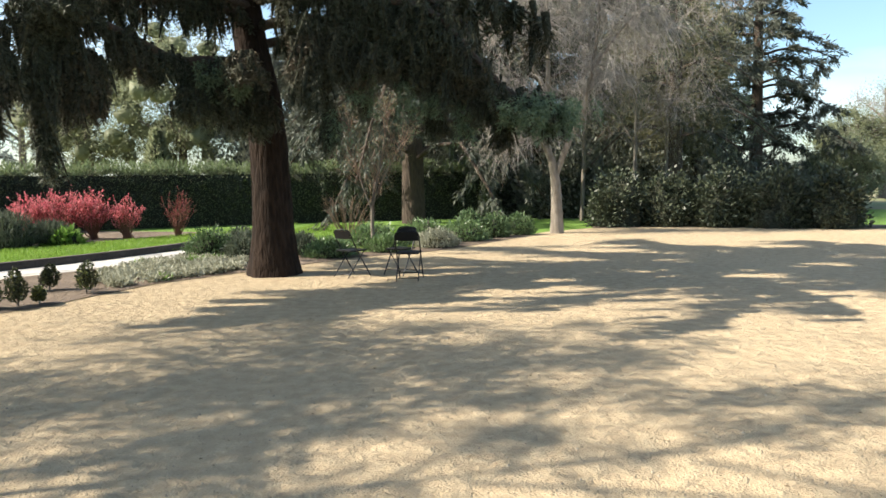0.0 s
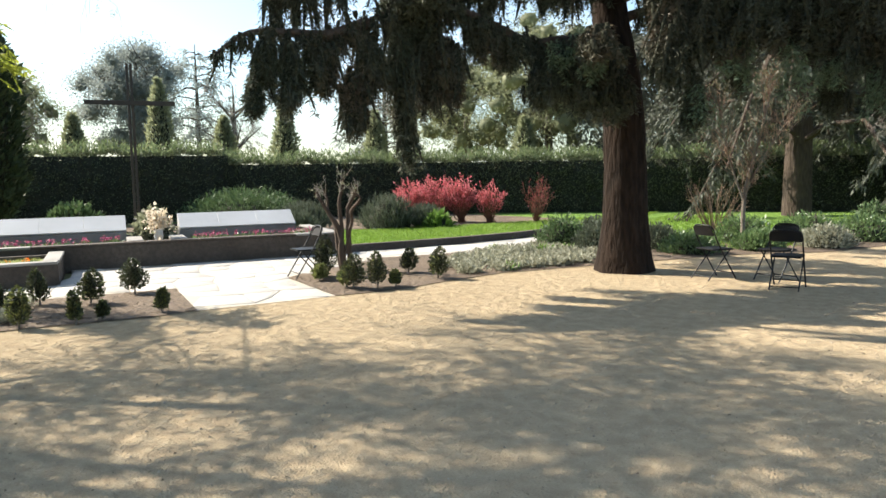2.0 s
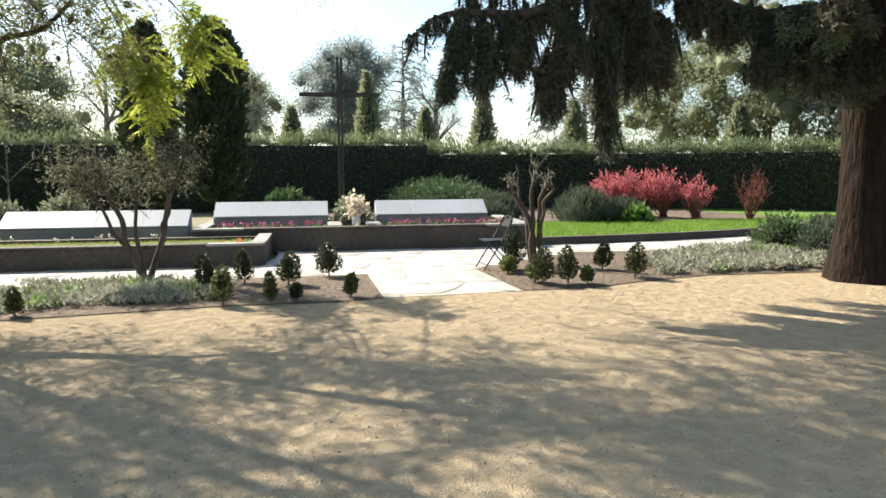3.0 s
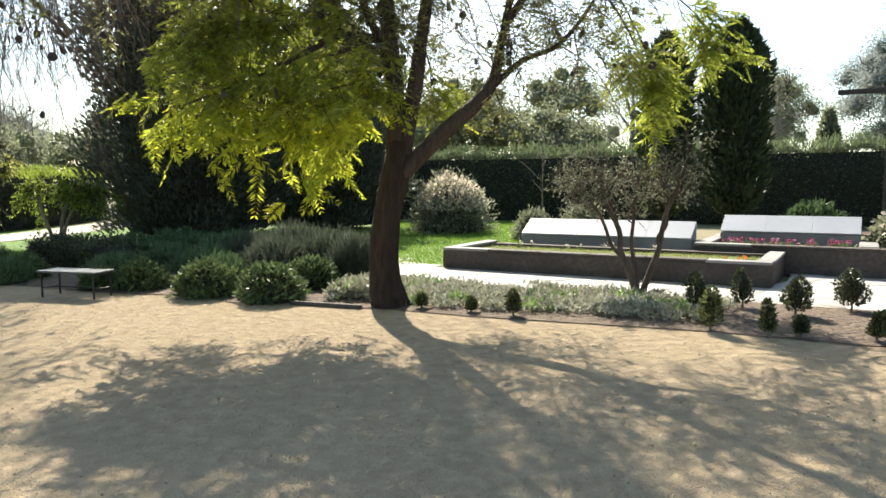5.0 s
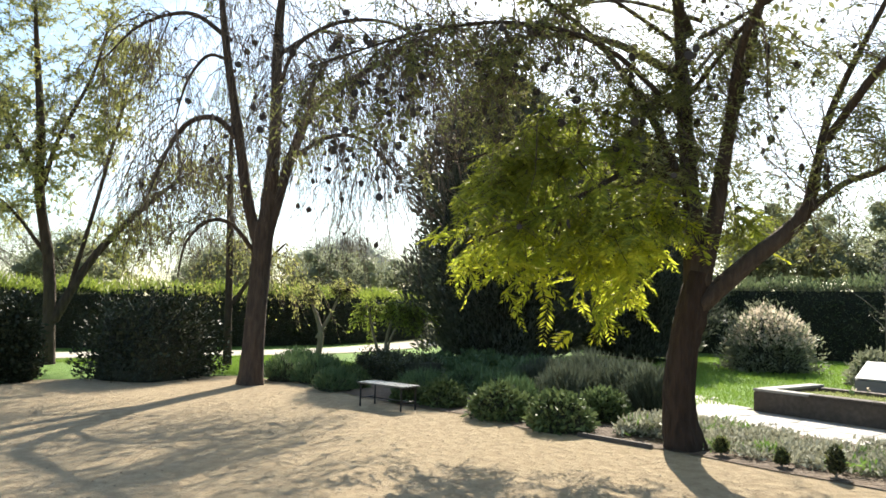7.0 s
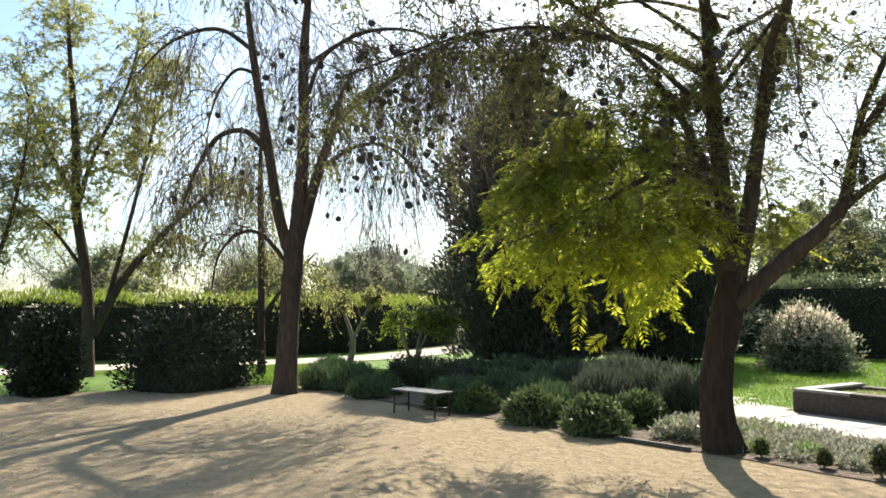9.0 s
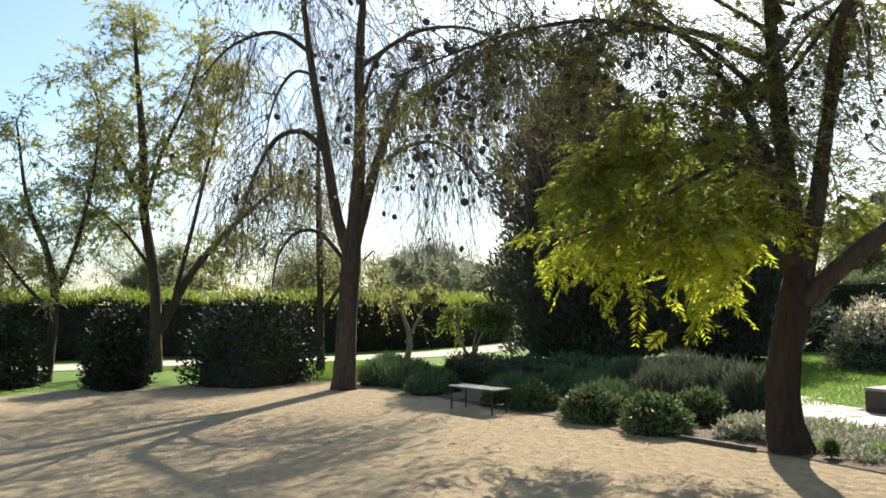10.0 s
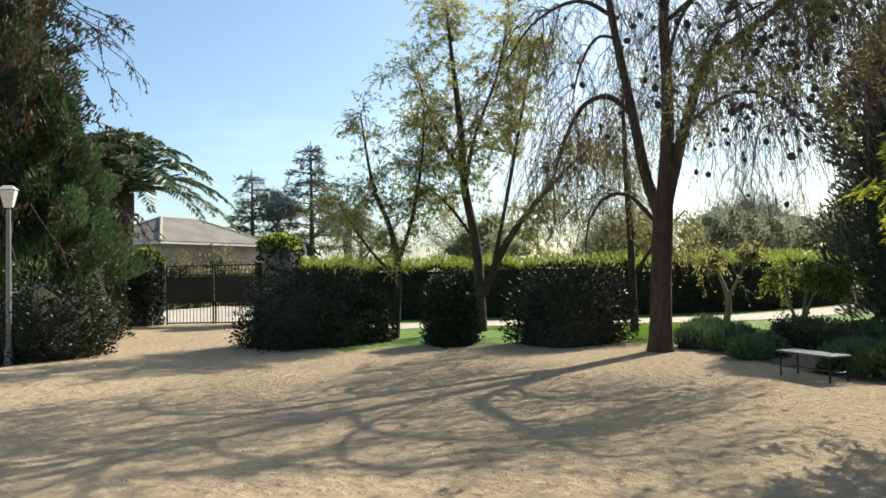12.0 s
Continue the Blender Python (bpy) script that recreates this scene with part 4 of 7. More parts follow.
part("vessel", tube(Geo(), [(7.05, 2.55, 0.38), (7.05, 2.55, 0.5), (7.05, 2.55, 0.62)], [0.07, 0.09, 0.08], 5, 12), POT, vase, rounded=True)
rng = np.random.default_rng(5)
pp = rng.normal(0, 0.11, (260, 3)) + (7.05, 2.55, 0.80)
part("blossom", leaves(Geo(), pp, rng.normal(0, 1, (260, 3)), 0.09, 0.07, rng), WHITE_PETAL, vase)
for u in (6.62, 7.4):
    s = on_memorial("edge_stone", "pale flat stone slab laid across the planter", "stone slab")
    part("slab_stone", bevelled((u - 0.14, 2.06, 0.38), (u + 0.14, 3.1, 0.47), 0.01), CAPSTONE, s)
c = MEM @ Vector((7.0, 3.5, 0))
shrub("planter_bush", (c.x, c.y), 0.5, 0.4, 0.85, 1200, 0.12, OLIVE, "small bush between the two plaques")


# ---- trees ----
def limbs_of(lines, base, j=12):
    return np.stack([resample(np.asarray(l, float) - base, j) for l in lines])


def drape(core, fol, top, length, rad, rng, size, each):
    """Hanging needle-covered shoots: a dark thread inside, short needles all round it."""
    n = len(top)
    sway = rng.normal(0, 0.15, (n, 2))
    for q in range(n):
        e = top[q] + (sway[q][0] * length[q], sway[q][1] * length[q], -length[q] * 0.93)
        tube(core, [top[q], (top[q] + e) / 2, e], [rad[q] * 0.62, rad[q] * 0.62, 0.008], 3, 5)
    i = np.repeat(np.arange(n), np.maximum(8, each * length * (0.4 + rad / 0.1)).astype(int))
    w = rng.random(len(i))
    a = rng.uniform(0, 2 * np.pi, len(i))
    out = np.column_stack([np.cos(a), np.sin(a), np.zeros(len(i))])
    rr = rad[i] * np.interp(w, [0, 0.3, 0.7, 1], [0.7, 1.0, 0.8, 0.15]) * rng.uniform(0.5, 0.95, len(i))
    p = top[i] + np.column_stack([sway[i] * (length[i] * w)[:, None], -length[i] * w]) + out * rr[:, None]
    leaves(fol, p, out * 0.9 + rng.normal(0, 0.4, p.shape) + (0, 0, -0.6), size * 1.15, size * 0.17, rng)


def cedar():
    """The old weeping cedar at the edge of the yard."""
    rng = np.random.default_rng(11)
    base = np.array([-2.17, 10.3, 0.0])
    root = thing("weeping_cedar", tuple(base), "large old cedar with drooping curtains of dark needles", "tree")
    line = np.array([(-2.17, 10.3, -0.1), (-2.16, 10.3, 0.9), (-2.17, 10.3, 1.9), (-2.25, 10.28, 3.0), (-2.45, 10.25, 4.3), (-2.6, 10.2, 6.5), (-2.5, 10.3, 11), (-2.4, 10.3, 17)]) - base
    part("trunk", tube(Geo(), line, [0.37, 0.335, 0.32, 0.31, 0.27, 0.22, 0.13, 0.03], 44, 20, 0.03, rng, 0.34), BARK_CEDAR_SHADE, root, rounded=True)
    # the low arms: a path and how thick its sleeve of foliage is
    arms = [
        ([(-2.3, 10.2, 3.5), (-2.7, 9.5, 3.62), (-3.2, 8.9, 3.52), (-3.57, 8.26, 3.72), (-3.98, 7.73, 3.92), (-4.34, 7.17, 3.85), (-4.65, 6.73, 3.62), (-4.94, 6.27, 3.42)], 0.2),
        ([(-4.65, 6.73, 3.6), (-4.94, 6.27, 3.40), (-5.26, 5.88, 3.40), (-5.55, 5.48, 3.36), (-5.76, 5.13, 3.08)], 0.07),
        ([(-2.3, 10.2, 4.6), (-3.3, 8.9, 4.7), (-4.3, 7.6, 4.55), (-5.0, 6.5, 4.15), (-5.5, 5.8, 3.85)], 0.24),
        ([(-2.3, 10.2, 4.4), (-3.1, 9.3, 4.5), (-4.1, 8.2, 4.25), (-4.7, 7.3, 3.95)], 0.28),
        ([(-2.2, 10.2, 3.2), (-2.3, 9.6, 3.45), (-2.5, 9.1, 3.5), (-2.85, 8.75, 3.25)], 0.24),
        ([(-2.2, 10.1, 4.7), (-1.37, 8.83, 4.5), (-0.29, 8.39, 4.32), (0.70, 8.25, 4.05), (1.26, 8.14, 3.47), (1.86, 8.10, 2.85), (2.5, 8.01, 2.62)], 0.2),
        ([(-2.2, 10.2, 4.3), (-1.42, 9.03, 4.15), (-0.56, 9.16, 4.05), (0.31, 9.34, 3.70), (1.21, 9.44, 3.25), (1.76, 9.41, 2.85)], 0.15),
        ([(-2.2, 10.2, 4.8), (-1.0, 10.0, 5.0), (0.3, 9.9, 4.8), (1.3, 9.9, 4.2)], 0.2),
        ([(-2.3, 10.3, 4.0), (-1.3, 10.9, 4.3), (-0.3, 11.4, 4.1), (0.7, 11.8, 3.6)], 0.15),
    ]
    # single curtains: place of the top, length, half width
    hang = [
        (-2.50, 9.10, 3.51, 1.12, 0.42), (-2.92, 8.85, 3.37, 0.95, 0.28), (-2.15, 9.31, 3.27, 1.0, 0.36), (-3.02, 8.71, 3.06, 0.53, 0.18), (-3.41, 8.44, 3.52, 0.53, 0.2), (-3.67, 8.11, 3.80, 0.67, 0.2),
        (-3.94, 7.74, 3.48, 1.08, 0.16), (-4.19, 7.49, 3.77, 1.55, 0.2), (-4.40, 7.13, 3.74, 1.4, 0.14), (-4.41, 7.24, 2.81, 1.19, 0.1), (-4.63, 6.75, 3.42, 0.9, 0.2), (-4.81, 6.62, 2.93, 0.95, 0.18),
        (-5.03, 6.20, 3.39, 0.85, 0.22), (-5.26, 5.88, 3.27, 0.97, 0.12), (-5.40, 5.62, 3.35, 0.92, 0.11), (-5.51, 5.52, 2.74, 0.45, 0.07),
        (-1.08, 8.38, 4.03, 1.55, 0.2), (-0.57, 8.56, 4.15, 1.3, 0.3), (0.03, 8.52, 4.21, 1.4, 0.3), (0.53, 8.44, 4.02, 1.25, 0.26), (1.02, 8.45, 3.69, 1.1, 0.22), (1.43, 8.33, 3.34, 1.0, 0.16), (1.76, 8.31, 2.88, 0.95, 0.10),
        (-0.85, 8.52, 2.82, 0.84, 0.07), (-1.97, 8.08, 3.50, 0.5, 0.24), (-0.40, 9.18, 3.50, 1.02, 0.13), (0.76, 9.25, 3.15, 0.98, 0.12), (1.3, 9.4, 3.2, 1.0, 0.14), (-4.0, 7.0, 4.4, 0.8, 0.3), (-4.6, 7.6, 4.4, 0.7, 0.3),
    ]
    for l, r in arms:
        part("limb", tube(Geo(), np.array(l) - base, [0.085, 0.055, 0.02], 16, 7), BARK_DARK, root, rounded=True)
    core, fol = Geo(), Geo()
    for l, r in arms:
        path = resample(np.array(l) - base, 60)
        n = int(np.linalg.norm(np.diff(path, axis=0), axis=1).sum() / 0.022)
        k = rng.integers(6, 60, n)
        top = path[k] + rng.normal(0, 0.5, (n, 3)) * (r, r, r * 0.7)
        drape(core, fol, top, (0.1 + 0.5 * rng.random(n) ** 2.2) * (0.6 + 2 * r), rng.uniform(0.03, 0.06, n) * (0.6 + 2 * r), rng, 0.075, 210)
    for x, y, z, L, w in hang:
        n = int(26 + 110 * w)
        off = rng.normal(0, 0.5, (n, 2)) * w
        far = np.linalg.norm(off, axis=1) / (w + 0.01)
        top = np.column_stack([np.array([x, y]) - base[:2] + off, z - 0.5 * w * far**2 + rng.normal(0, 0.06, n)])
        top[:, 2] -= rng.random(n) ** 1.5 * 0.5 * L
        room = np.maximum(0.15, (top[:, 2] - (z - L)) * np.clip(1.1 - 0.35 * far, 0.3, 1))
        drape(core, fol, top, room * rng.uniform(0.4, 1.0, n), rng.uniform(0.035, 0.07, n), rng, 0.075, 230)
    tagged(part("inner_growth", core, INNER_SHADE, root, rounded=True), kind="stuff")
    part("foliage", fol, NEEDLE, root)
    # the upper crown
    made = []
    for i in range(58):
        z = 5.0 + i * 0.2
        a = i * 2.399 + 0.3
        r = 6.4 * (1 - (z - 3) / 18) * rng.uniform(0.85, 1.2)
        d = np.array([math.cos(a), math.sin(a), 0])
        o = np.array([-2.5, 10.25, z])
        made.append([o, o + d * r * 0.35 + (0, 0, 0.35), o + d * r * 0.7 + (0, 0, 0.3), o + d * r + (0, 0, -0.3)])
    limbs = limbs_of(made, base)
    for l in limbs:
        part("limb", tube(Geo(), l, [0.075, 0.05, 0.02], 12, 6), BARK_DARK, root, rounded=True)
    core, fol = Geo(), Geo()
    boughs = sprout(limbs, 1500, 0.8, rng, spread=0.8, ahead=0.6, up=0.0, droop=0.5, low=0.2, k=6, flat=0.3)
    top, _ = along(boughs, 5200, rng, 0.0)
    drape(core, fol, top, rng.uniform(0.15, 0.7, 5200), rng.uniform(0.08, 0.15, 5200), rng, 0.15, 45)
    tagged(part("inner_growth", core, INNER_SHADE, root, rounded=True), kind="stuff")
    part("crown_foliage", fol, NEEDLE, root)
    end = np.array([(2.3, 8.03, 2.68)]) - base
    pe = end + rng.normal(0, 0.2, (150, 3)) * (1.5, 1, 0.5)
    core, fol = Geo(), Geo()
    drape(core, fol, pe, rng.uniform(0.15, 0.4, 150), rng.uniform(0.03, 0.05, 150), rng, 0.075, 260)
    part("fresh_bough", fol, NEEDLE_TIP, root)
    grey = np.array([(-0.75, 8.5, 2.5), (0.3, 8.5, 3.0), (0.7, 8.6, 2.9), (1.2, 8.6, 2.7), (-0.3, 8.6, 3.1), (-2.75, 8.7, 3.35), (-2.2, 8.75, 3.4)]) - base
    pe = np.repeat(grey, 16, 0) + rng.normal(0, 0.13, (112, 3))
    core, fol = Geo(), Geo()
    drape(core, fol, pe, rng.uniform(0.15, 0.5, 112), rng.uniform(0.025, 0.045, 112), rng, 0.075, 230)
    part("grey_bough", fol, NEEDLE_TIP, root)


def fern_leaf(geo, p, d, rng, length=0.36, pairs=8, slim=1.0):
    """Feathery compound leaves: pinnae on both sides of a drooping stalk."""
    n = len(p)
    d = unit(d)
    s = unit(np.cross(d, np.array([0, 0, 1.0]) + rng.normal(0, 0.25, (n, 3))))
    L = length * rng.uniform(0.7, 1.25, (n, 1))
    for k in range(pairs):
        u = (k + 1) / pairs
        q = p + d * L * u + np.array([0, 0, -0.22]) * L * u * u
        w = 0.44 * (1 - 0.9 * abs(u - 0.4))
        for sg in (-1, 1):
            leaves(geo, q, s * sg + d * 0.75 + np.array([0, 0, -0.25]) + rng.normal(0, 0.15, (n, 3)), length * w * slim, length * 0.075 * slim, rng, 0.25)
    return geo


def hang_pods(p, size, root, rng):
    """Flat round seed pods on the twig ends: the first 300 singly, the rest as one."""
    disc = tube(Geo(), [(-0.16, 0, -1), (0, 0, -1), (0.16, 0, -1)], [0.85, 1.0, 0.85], 3, 10).mesh("seed_pod")
    disc.materials.append(POD)
    rest = Geo()
    for i, q in enumerate(p):
        r = size * float(rng.uniform(0.65, 1.25))
        turn = float(rng.uniform(0, 360))
        if i < 300:
            ob = part("seed_pod", disc, POD, root)
            ob.matrix_basis = pose(*q, 12, 8, turn) @ Matrix.Scale(r, 4)
        else:
            t = np.array([math.cos(turn), math.sin(turn), 0]) * 0.16 * r
            tube(rest, [q - t - (0, 0, r), q + t - (0, 0, r)], [r, r], 2, 8)
    if len(p) > 300:
        tagged(part("pod_growth", rest, POD, root), kind="stuff")


def jacaranda():
    rng = np.random.default_rng(21)
    base = np.array([-8.95, 0.0, 0.0])
    root = thing("jacaranda", tuple(base), "leaning jacaranda with lime feathery leaves and dark seed pods", "tree")
    trunk = [(-8.95, 0.02, -0.1), (-8.95, -0.06, 0.5), (-8.95, -0.01, 1.14), (-8.95, 0.08, 1.55), (-8.95, 0.17, 2.05)]
    part("trunk", tube(Geo(), np.array(trunk) - base, [0.22, 0.185, 0.168, 0.178, 0.15], 26, 18, 0.06, rng, 0.32), BARK_RED, root, rounded=True)
    big = [
        ([(-8.95, 0.12, 1.8), (-8.95, 0.12, 2.6), (-8.95, 0.06, 3.3), (-8.95, 0.0, 4.2), (-8.95, -0.04, 5.24), (-9.0, -0.2, 9.8)], [0.13, 0.10, 0.085, 0.03]),
        ([(-8.95, 0.2, 1.9), (-8.94, 0.36, 2.68), (-8.94, 0.45, 3.28), (-8.93, 0.57, 3.95), (-8.92, 0.8, 4.9), (-8.8, 1.2, 6.6)], [0.11, 0.085, 0.065, 0.025]),
        ([(-8.95, 0.14, 1.62), (-8.92, 0.70, 2.15), (-8.86, 1.28, 2.69), (-8.83, 1.43, 3.29), (-8.81, 1.57, 3.86), (-8.7, 2.0, 4.8), (-8.5, 2.6, 6.0)], [0.115, 0.095, 0.05, 0.035, 0.02]),
        ([(-8.86, 1.26, 2.67), (-8.79, 1.67, 3.02), (-8.7, 2.1, 3.2), (-8.6, 2.5, 3.7), (-8.5, 2.8, 4.4)], [0.045, 0.028, 0.01]),
        ([(-8.9, 0.11, 2.79), (-8.75, -0.25, 3.67), (-8.7, -0.6, 4.30), (-8.6, -1.1, 4.95), (-8.5, -1.9, 5.6)], [0.055, 0.042, 0.02]),
        ([(-8.9, 0.07, 3.22), (-8.54, -0.43, 3.26), (-8.4, -0.85, 3.05), (-8.3, -1.4, 2.75), (-8.1, -2.2, 2.4)], [0.045, 0.03, 0.012]),
        ([(-8.95, 0.0, 3.9), (-8.0, -0.8, 4.5), (-7.4, -1.7, 4.65), (-6.9, -2.6, 4.45), (-6.4, -3.6, 4.0)], [0.035, 0.022, 0.008]),
        ([(-8.93, 0.5, 3.6), (-8.1, 0.6, 4.4), (-7.2, 0.9, 4.9), (-6.2, 1.2, 5.0)], [0.06, 0.04, 0.012]),
        ([(-8.95, 0.0, 4.4), (-9.6, -1.0, 5.2), (-10.0, -2.2, 5.5), (-10.2, -3.4, 5.3)], [0.06, 0.04, 0.012]),
        ([(-8.8, 1.5, 3.5), (-7.9, 2.0, 4.2), (-7.0, 2.6, 4.5), (-6.2, 3.2, 4.4)], [0.05, 0.035, 0.012]),
        ([(-8.9, 0.1, 4.9), (-8.0, -0.4, 5.8), (-7.0, -0.8, 6.2), (-6.0, -1.2, 6.1)], [0.05, 0.035, 0.012]),
        ([(-8.95, 0.0, 3.1), (-8.9, -0.8, 3.5), (-8.8, -1.7, 3.7), (-8.6, -2.7, 3.4)], [0.035, 0.022, 0.008]),
    ]
    for i in range(24):
        a, z = i * 2.399 + 0.5, 4.2 + 0.22 * i
        dd = np.array([math.cos(a) * 0.9, math.sin(a) * 1.2, 0.0])
        o = np.array([-8.95, 0.1 + 0.03 * i, z])
        ext = rng.uniform(3.2, 4.8)
        big.append(([o, o + dd * ext * 0.35 + (0, 0, 0.8), o + dd * ext * 0.7 + (0, 0, 1.1), o + dd * ext + (0, 0, 0.6)], [0.028, 0.018, 0.007]))
    for i in range(6):
        a, z = radians(58 + 15 * i), 5.8 + 0.3 * i
        dd = np.array([math.cos(a), math.sin(a), 0.0])
        o = np.array([-8.85, 0.9, z])
        ext = rng.uniform(3.6, 5.2)
        big.append(([o, o + dd * ext * 0.35 + (0, 0, 0.7), o + dd * ext * 0.7 + (0, 0, 0.9), o + dd * ext + (0, 0, 0.5)], [0.032, 0.02, 0.007]))
    for line, r in big:
        part("limb", tube(Geo(), np.array(line) - base, r, 20, 10, 0.03, rng), BARK_DARK, root, rounded=True)
    limbs = limbs_of([l for l, _ in big], base)
    twigs = sprout(limbs, 1050, 1.2, rng, spread=0.9, ahead=0.6, up=0.12, droop=0.5, low=0.3, k=6)
    fine = sprout(twigs, 5600, 0.55, rng, spread=0.9, ahead=0.5, up=0.0, droop=0.5, low=0.15, k=4)
    hung = sprout(limbs[6:7], 70, 0.7, rng, spread=0.9, ahead=0.5, up=0.1, droop=0.8, low=0.3, k=6)
    fine = np.concatenate([fine, sprout(hung, 700, 0.45, rng, spread=0.7, ahead=0.5, droop=0.8, low=0.1, k=4)])
    twigs = np.concatenate([twigs, hung])
    near_stem = sprout(limbs[:5], 170, 0.9, rng, spread=0.9, ahead=0.5, up=0.1, droop=0.5, low=0.35, k=6)
    twigs = np.concatenate([twigs, near_stem])
    fine = np.concatenate([fine, sprout(near_stem, 1300, 0.42, rng, spread=0.9, ahead=0.5, droop=0.5, low=0.15, k=4)])
    twigs, fine = twigs[twigs[:, :, 2].min(1) > 2.3], fine[fine[:, :, 2].min(1) > 2.2]
    part("fine_growth", strands(strands(Geo(), twigs, 0.010, 0.004), fine, 0.004, 0.002), TWIG_MID, root)
    # dense leafy sprays low on one side
    low = limbs_of([
        [(-8.9, -0.1, 3.3), (-8.5, -0.75, 3.5), (-8.3, -1.5, 3.3), (-8.1, -2.1, 2.9)],
        [(-8.9, -0.1, 3.0), (-8.4, -0.6, 3.0), (-8.2, -1.3, 2.75), (-8.1, -1.9, 2.35)],
        [(-8.9, 0.0, 2.8), (-8.6, -0.2, 2.65), (-8.5, -0.45, 2.4), (-8.45, -0.65, 2.1)],
        [(-8.9, 0.0, 2.9), (-8.4, -0.3, 2.7), (-8.2, -0.8, 2.55), (-8.1, -1.2, 2.35)],
        [(-8.9, -0.2, 3.6), (-8.7, -1.0, 4.0), (-8.6, -1.7, 3.7), (-8.5, -2.3, 3.2)],
        [(-9.0, -0.1, 3.2), (-9.3, -0.9, 3.3), (-9.3, -1.7, 3.0), (-9.2, -2.4, 2.55)],
    ], base)
    sprays = sprout(low, 150, 0.78, rng, spread=0.9, ahead=0.6, up=0.0, droop=0.3, low=0.25, k=5, flat=0.3)
    side = limbs_of([
        [(-9.1, 0.25, 3.5), (-9.5, 0.45, 3.45), (-9.6, 0.6, 3.1), (-9.6, 0.62, 2.6)],
        [(-8.75, 2.0, 4.4), (-9.3, 2.9, 4.1), (-9.7, 3.5, 3.5), (-9.75, 3.85, 2.7)],
        [(-8.75, 2.1, 4.4), (-9.3, 3.0, 3.8), (-9.75, 3.6, 3.1), (-9.8, 3.9, 2.4)],
        [(-8.6, 2.3, 4.6), (-9.1, 3.3, 4.2), (-9.4, 4.2, 3.7), (-9.4, 4.55, 3.1)],
    ], base)
    more = sprout(side, 46, 0.32, rng, spread=0.9, ahead=0.5, up=0.0, droop=0.3, low=0.55, k=5, flat=0.4)
    sprays = np.concatenate([sprays, more])
    low = np.concatenate([low, side])
    tagged(part("leafy_growth", strands(strands(Geo(), low, 0.02, 0.006), sprays, 0.006, 0.003), TWIG_DARK, root), kind="stuff")
    p, d = along(sprays, 1180, rng, 0.05)
    p = p + rng.normal(0, 0.07, p.shape)
    d = d * 0.45 + rng.normal(0, 0.75, p.shape) * (1, 1, 0.5) + (0, 0, -0.3)
    young = p[:, 2] < np.where(p[:, 1] > 0.3, 2.2, 2.5) + rng.normal(0, 0.25, len(p))
    part("feathery_foliage", fern_leaf(Geo(), p[young], d[young], rng, 0.37, 12, 0.9), JACA, root)
    part("older_foliage", fern_leaf(Geo(), p[~young], d[~young], rng, 0.37, 12, 0.9), JACA_MID, root)
    p, d = along(np.concatenate([fine[::4], fine[-1100::2]]), 9000, rng, 0.1)
    keep = (p[:, 2] < 5.2) | (rng.random(len(p)) < 0.12)
    p, d = p[keep], d[keep]
    part("upper_foliage", fern_leaf(Geo(), p, d * 0.6 + rng.normal(0, 0.6, p.shape) + (0, 0, -0.15), rng, 0.26, 5, 0.85), JACA_HIGH, root)
    # leafy tufts at the top of the crown
    c, _ = along(twigs, 7000, rng, 0.1)
    c = c[c[:, 2] > 5.3]
    shut = (c[:, 0] < 0.4) & (c[:, 1] > -3.6) & (c[:, 1] < 0.9) & (rng.random(len(c)) < 0.7)
    thin = (c[:, 1] > 0.9) & (rng.random(len(c)) < 0.45)
    c = c[~shut & ~thin][:330]
    i = np.repeat(np.arange(len(c)), 64)
    p = c[i] + rng.normal(0, 0.17, (len(i), 3)) * (1.2, 1, 0.6)
    part("crown_foliage", leaves(Geo(), p, rng.normal(0, 1, p.shape), 0.13, 0.06, rng), JACA_HIGH, root)
    p, _ = along(fine, 520, rng, 0.5)
    q, _ = along(fine[fine[:, 0, 1] < 0.3], 260, rng, 0.5)
    hang_pods(np.concatenate([q, p]), 0.045, root, rng)


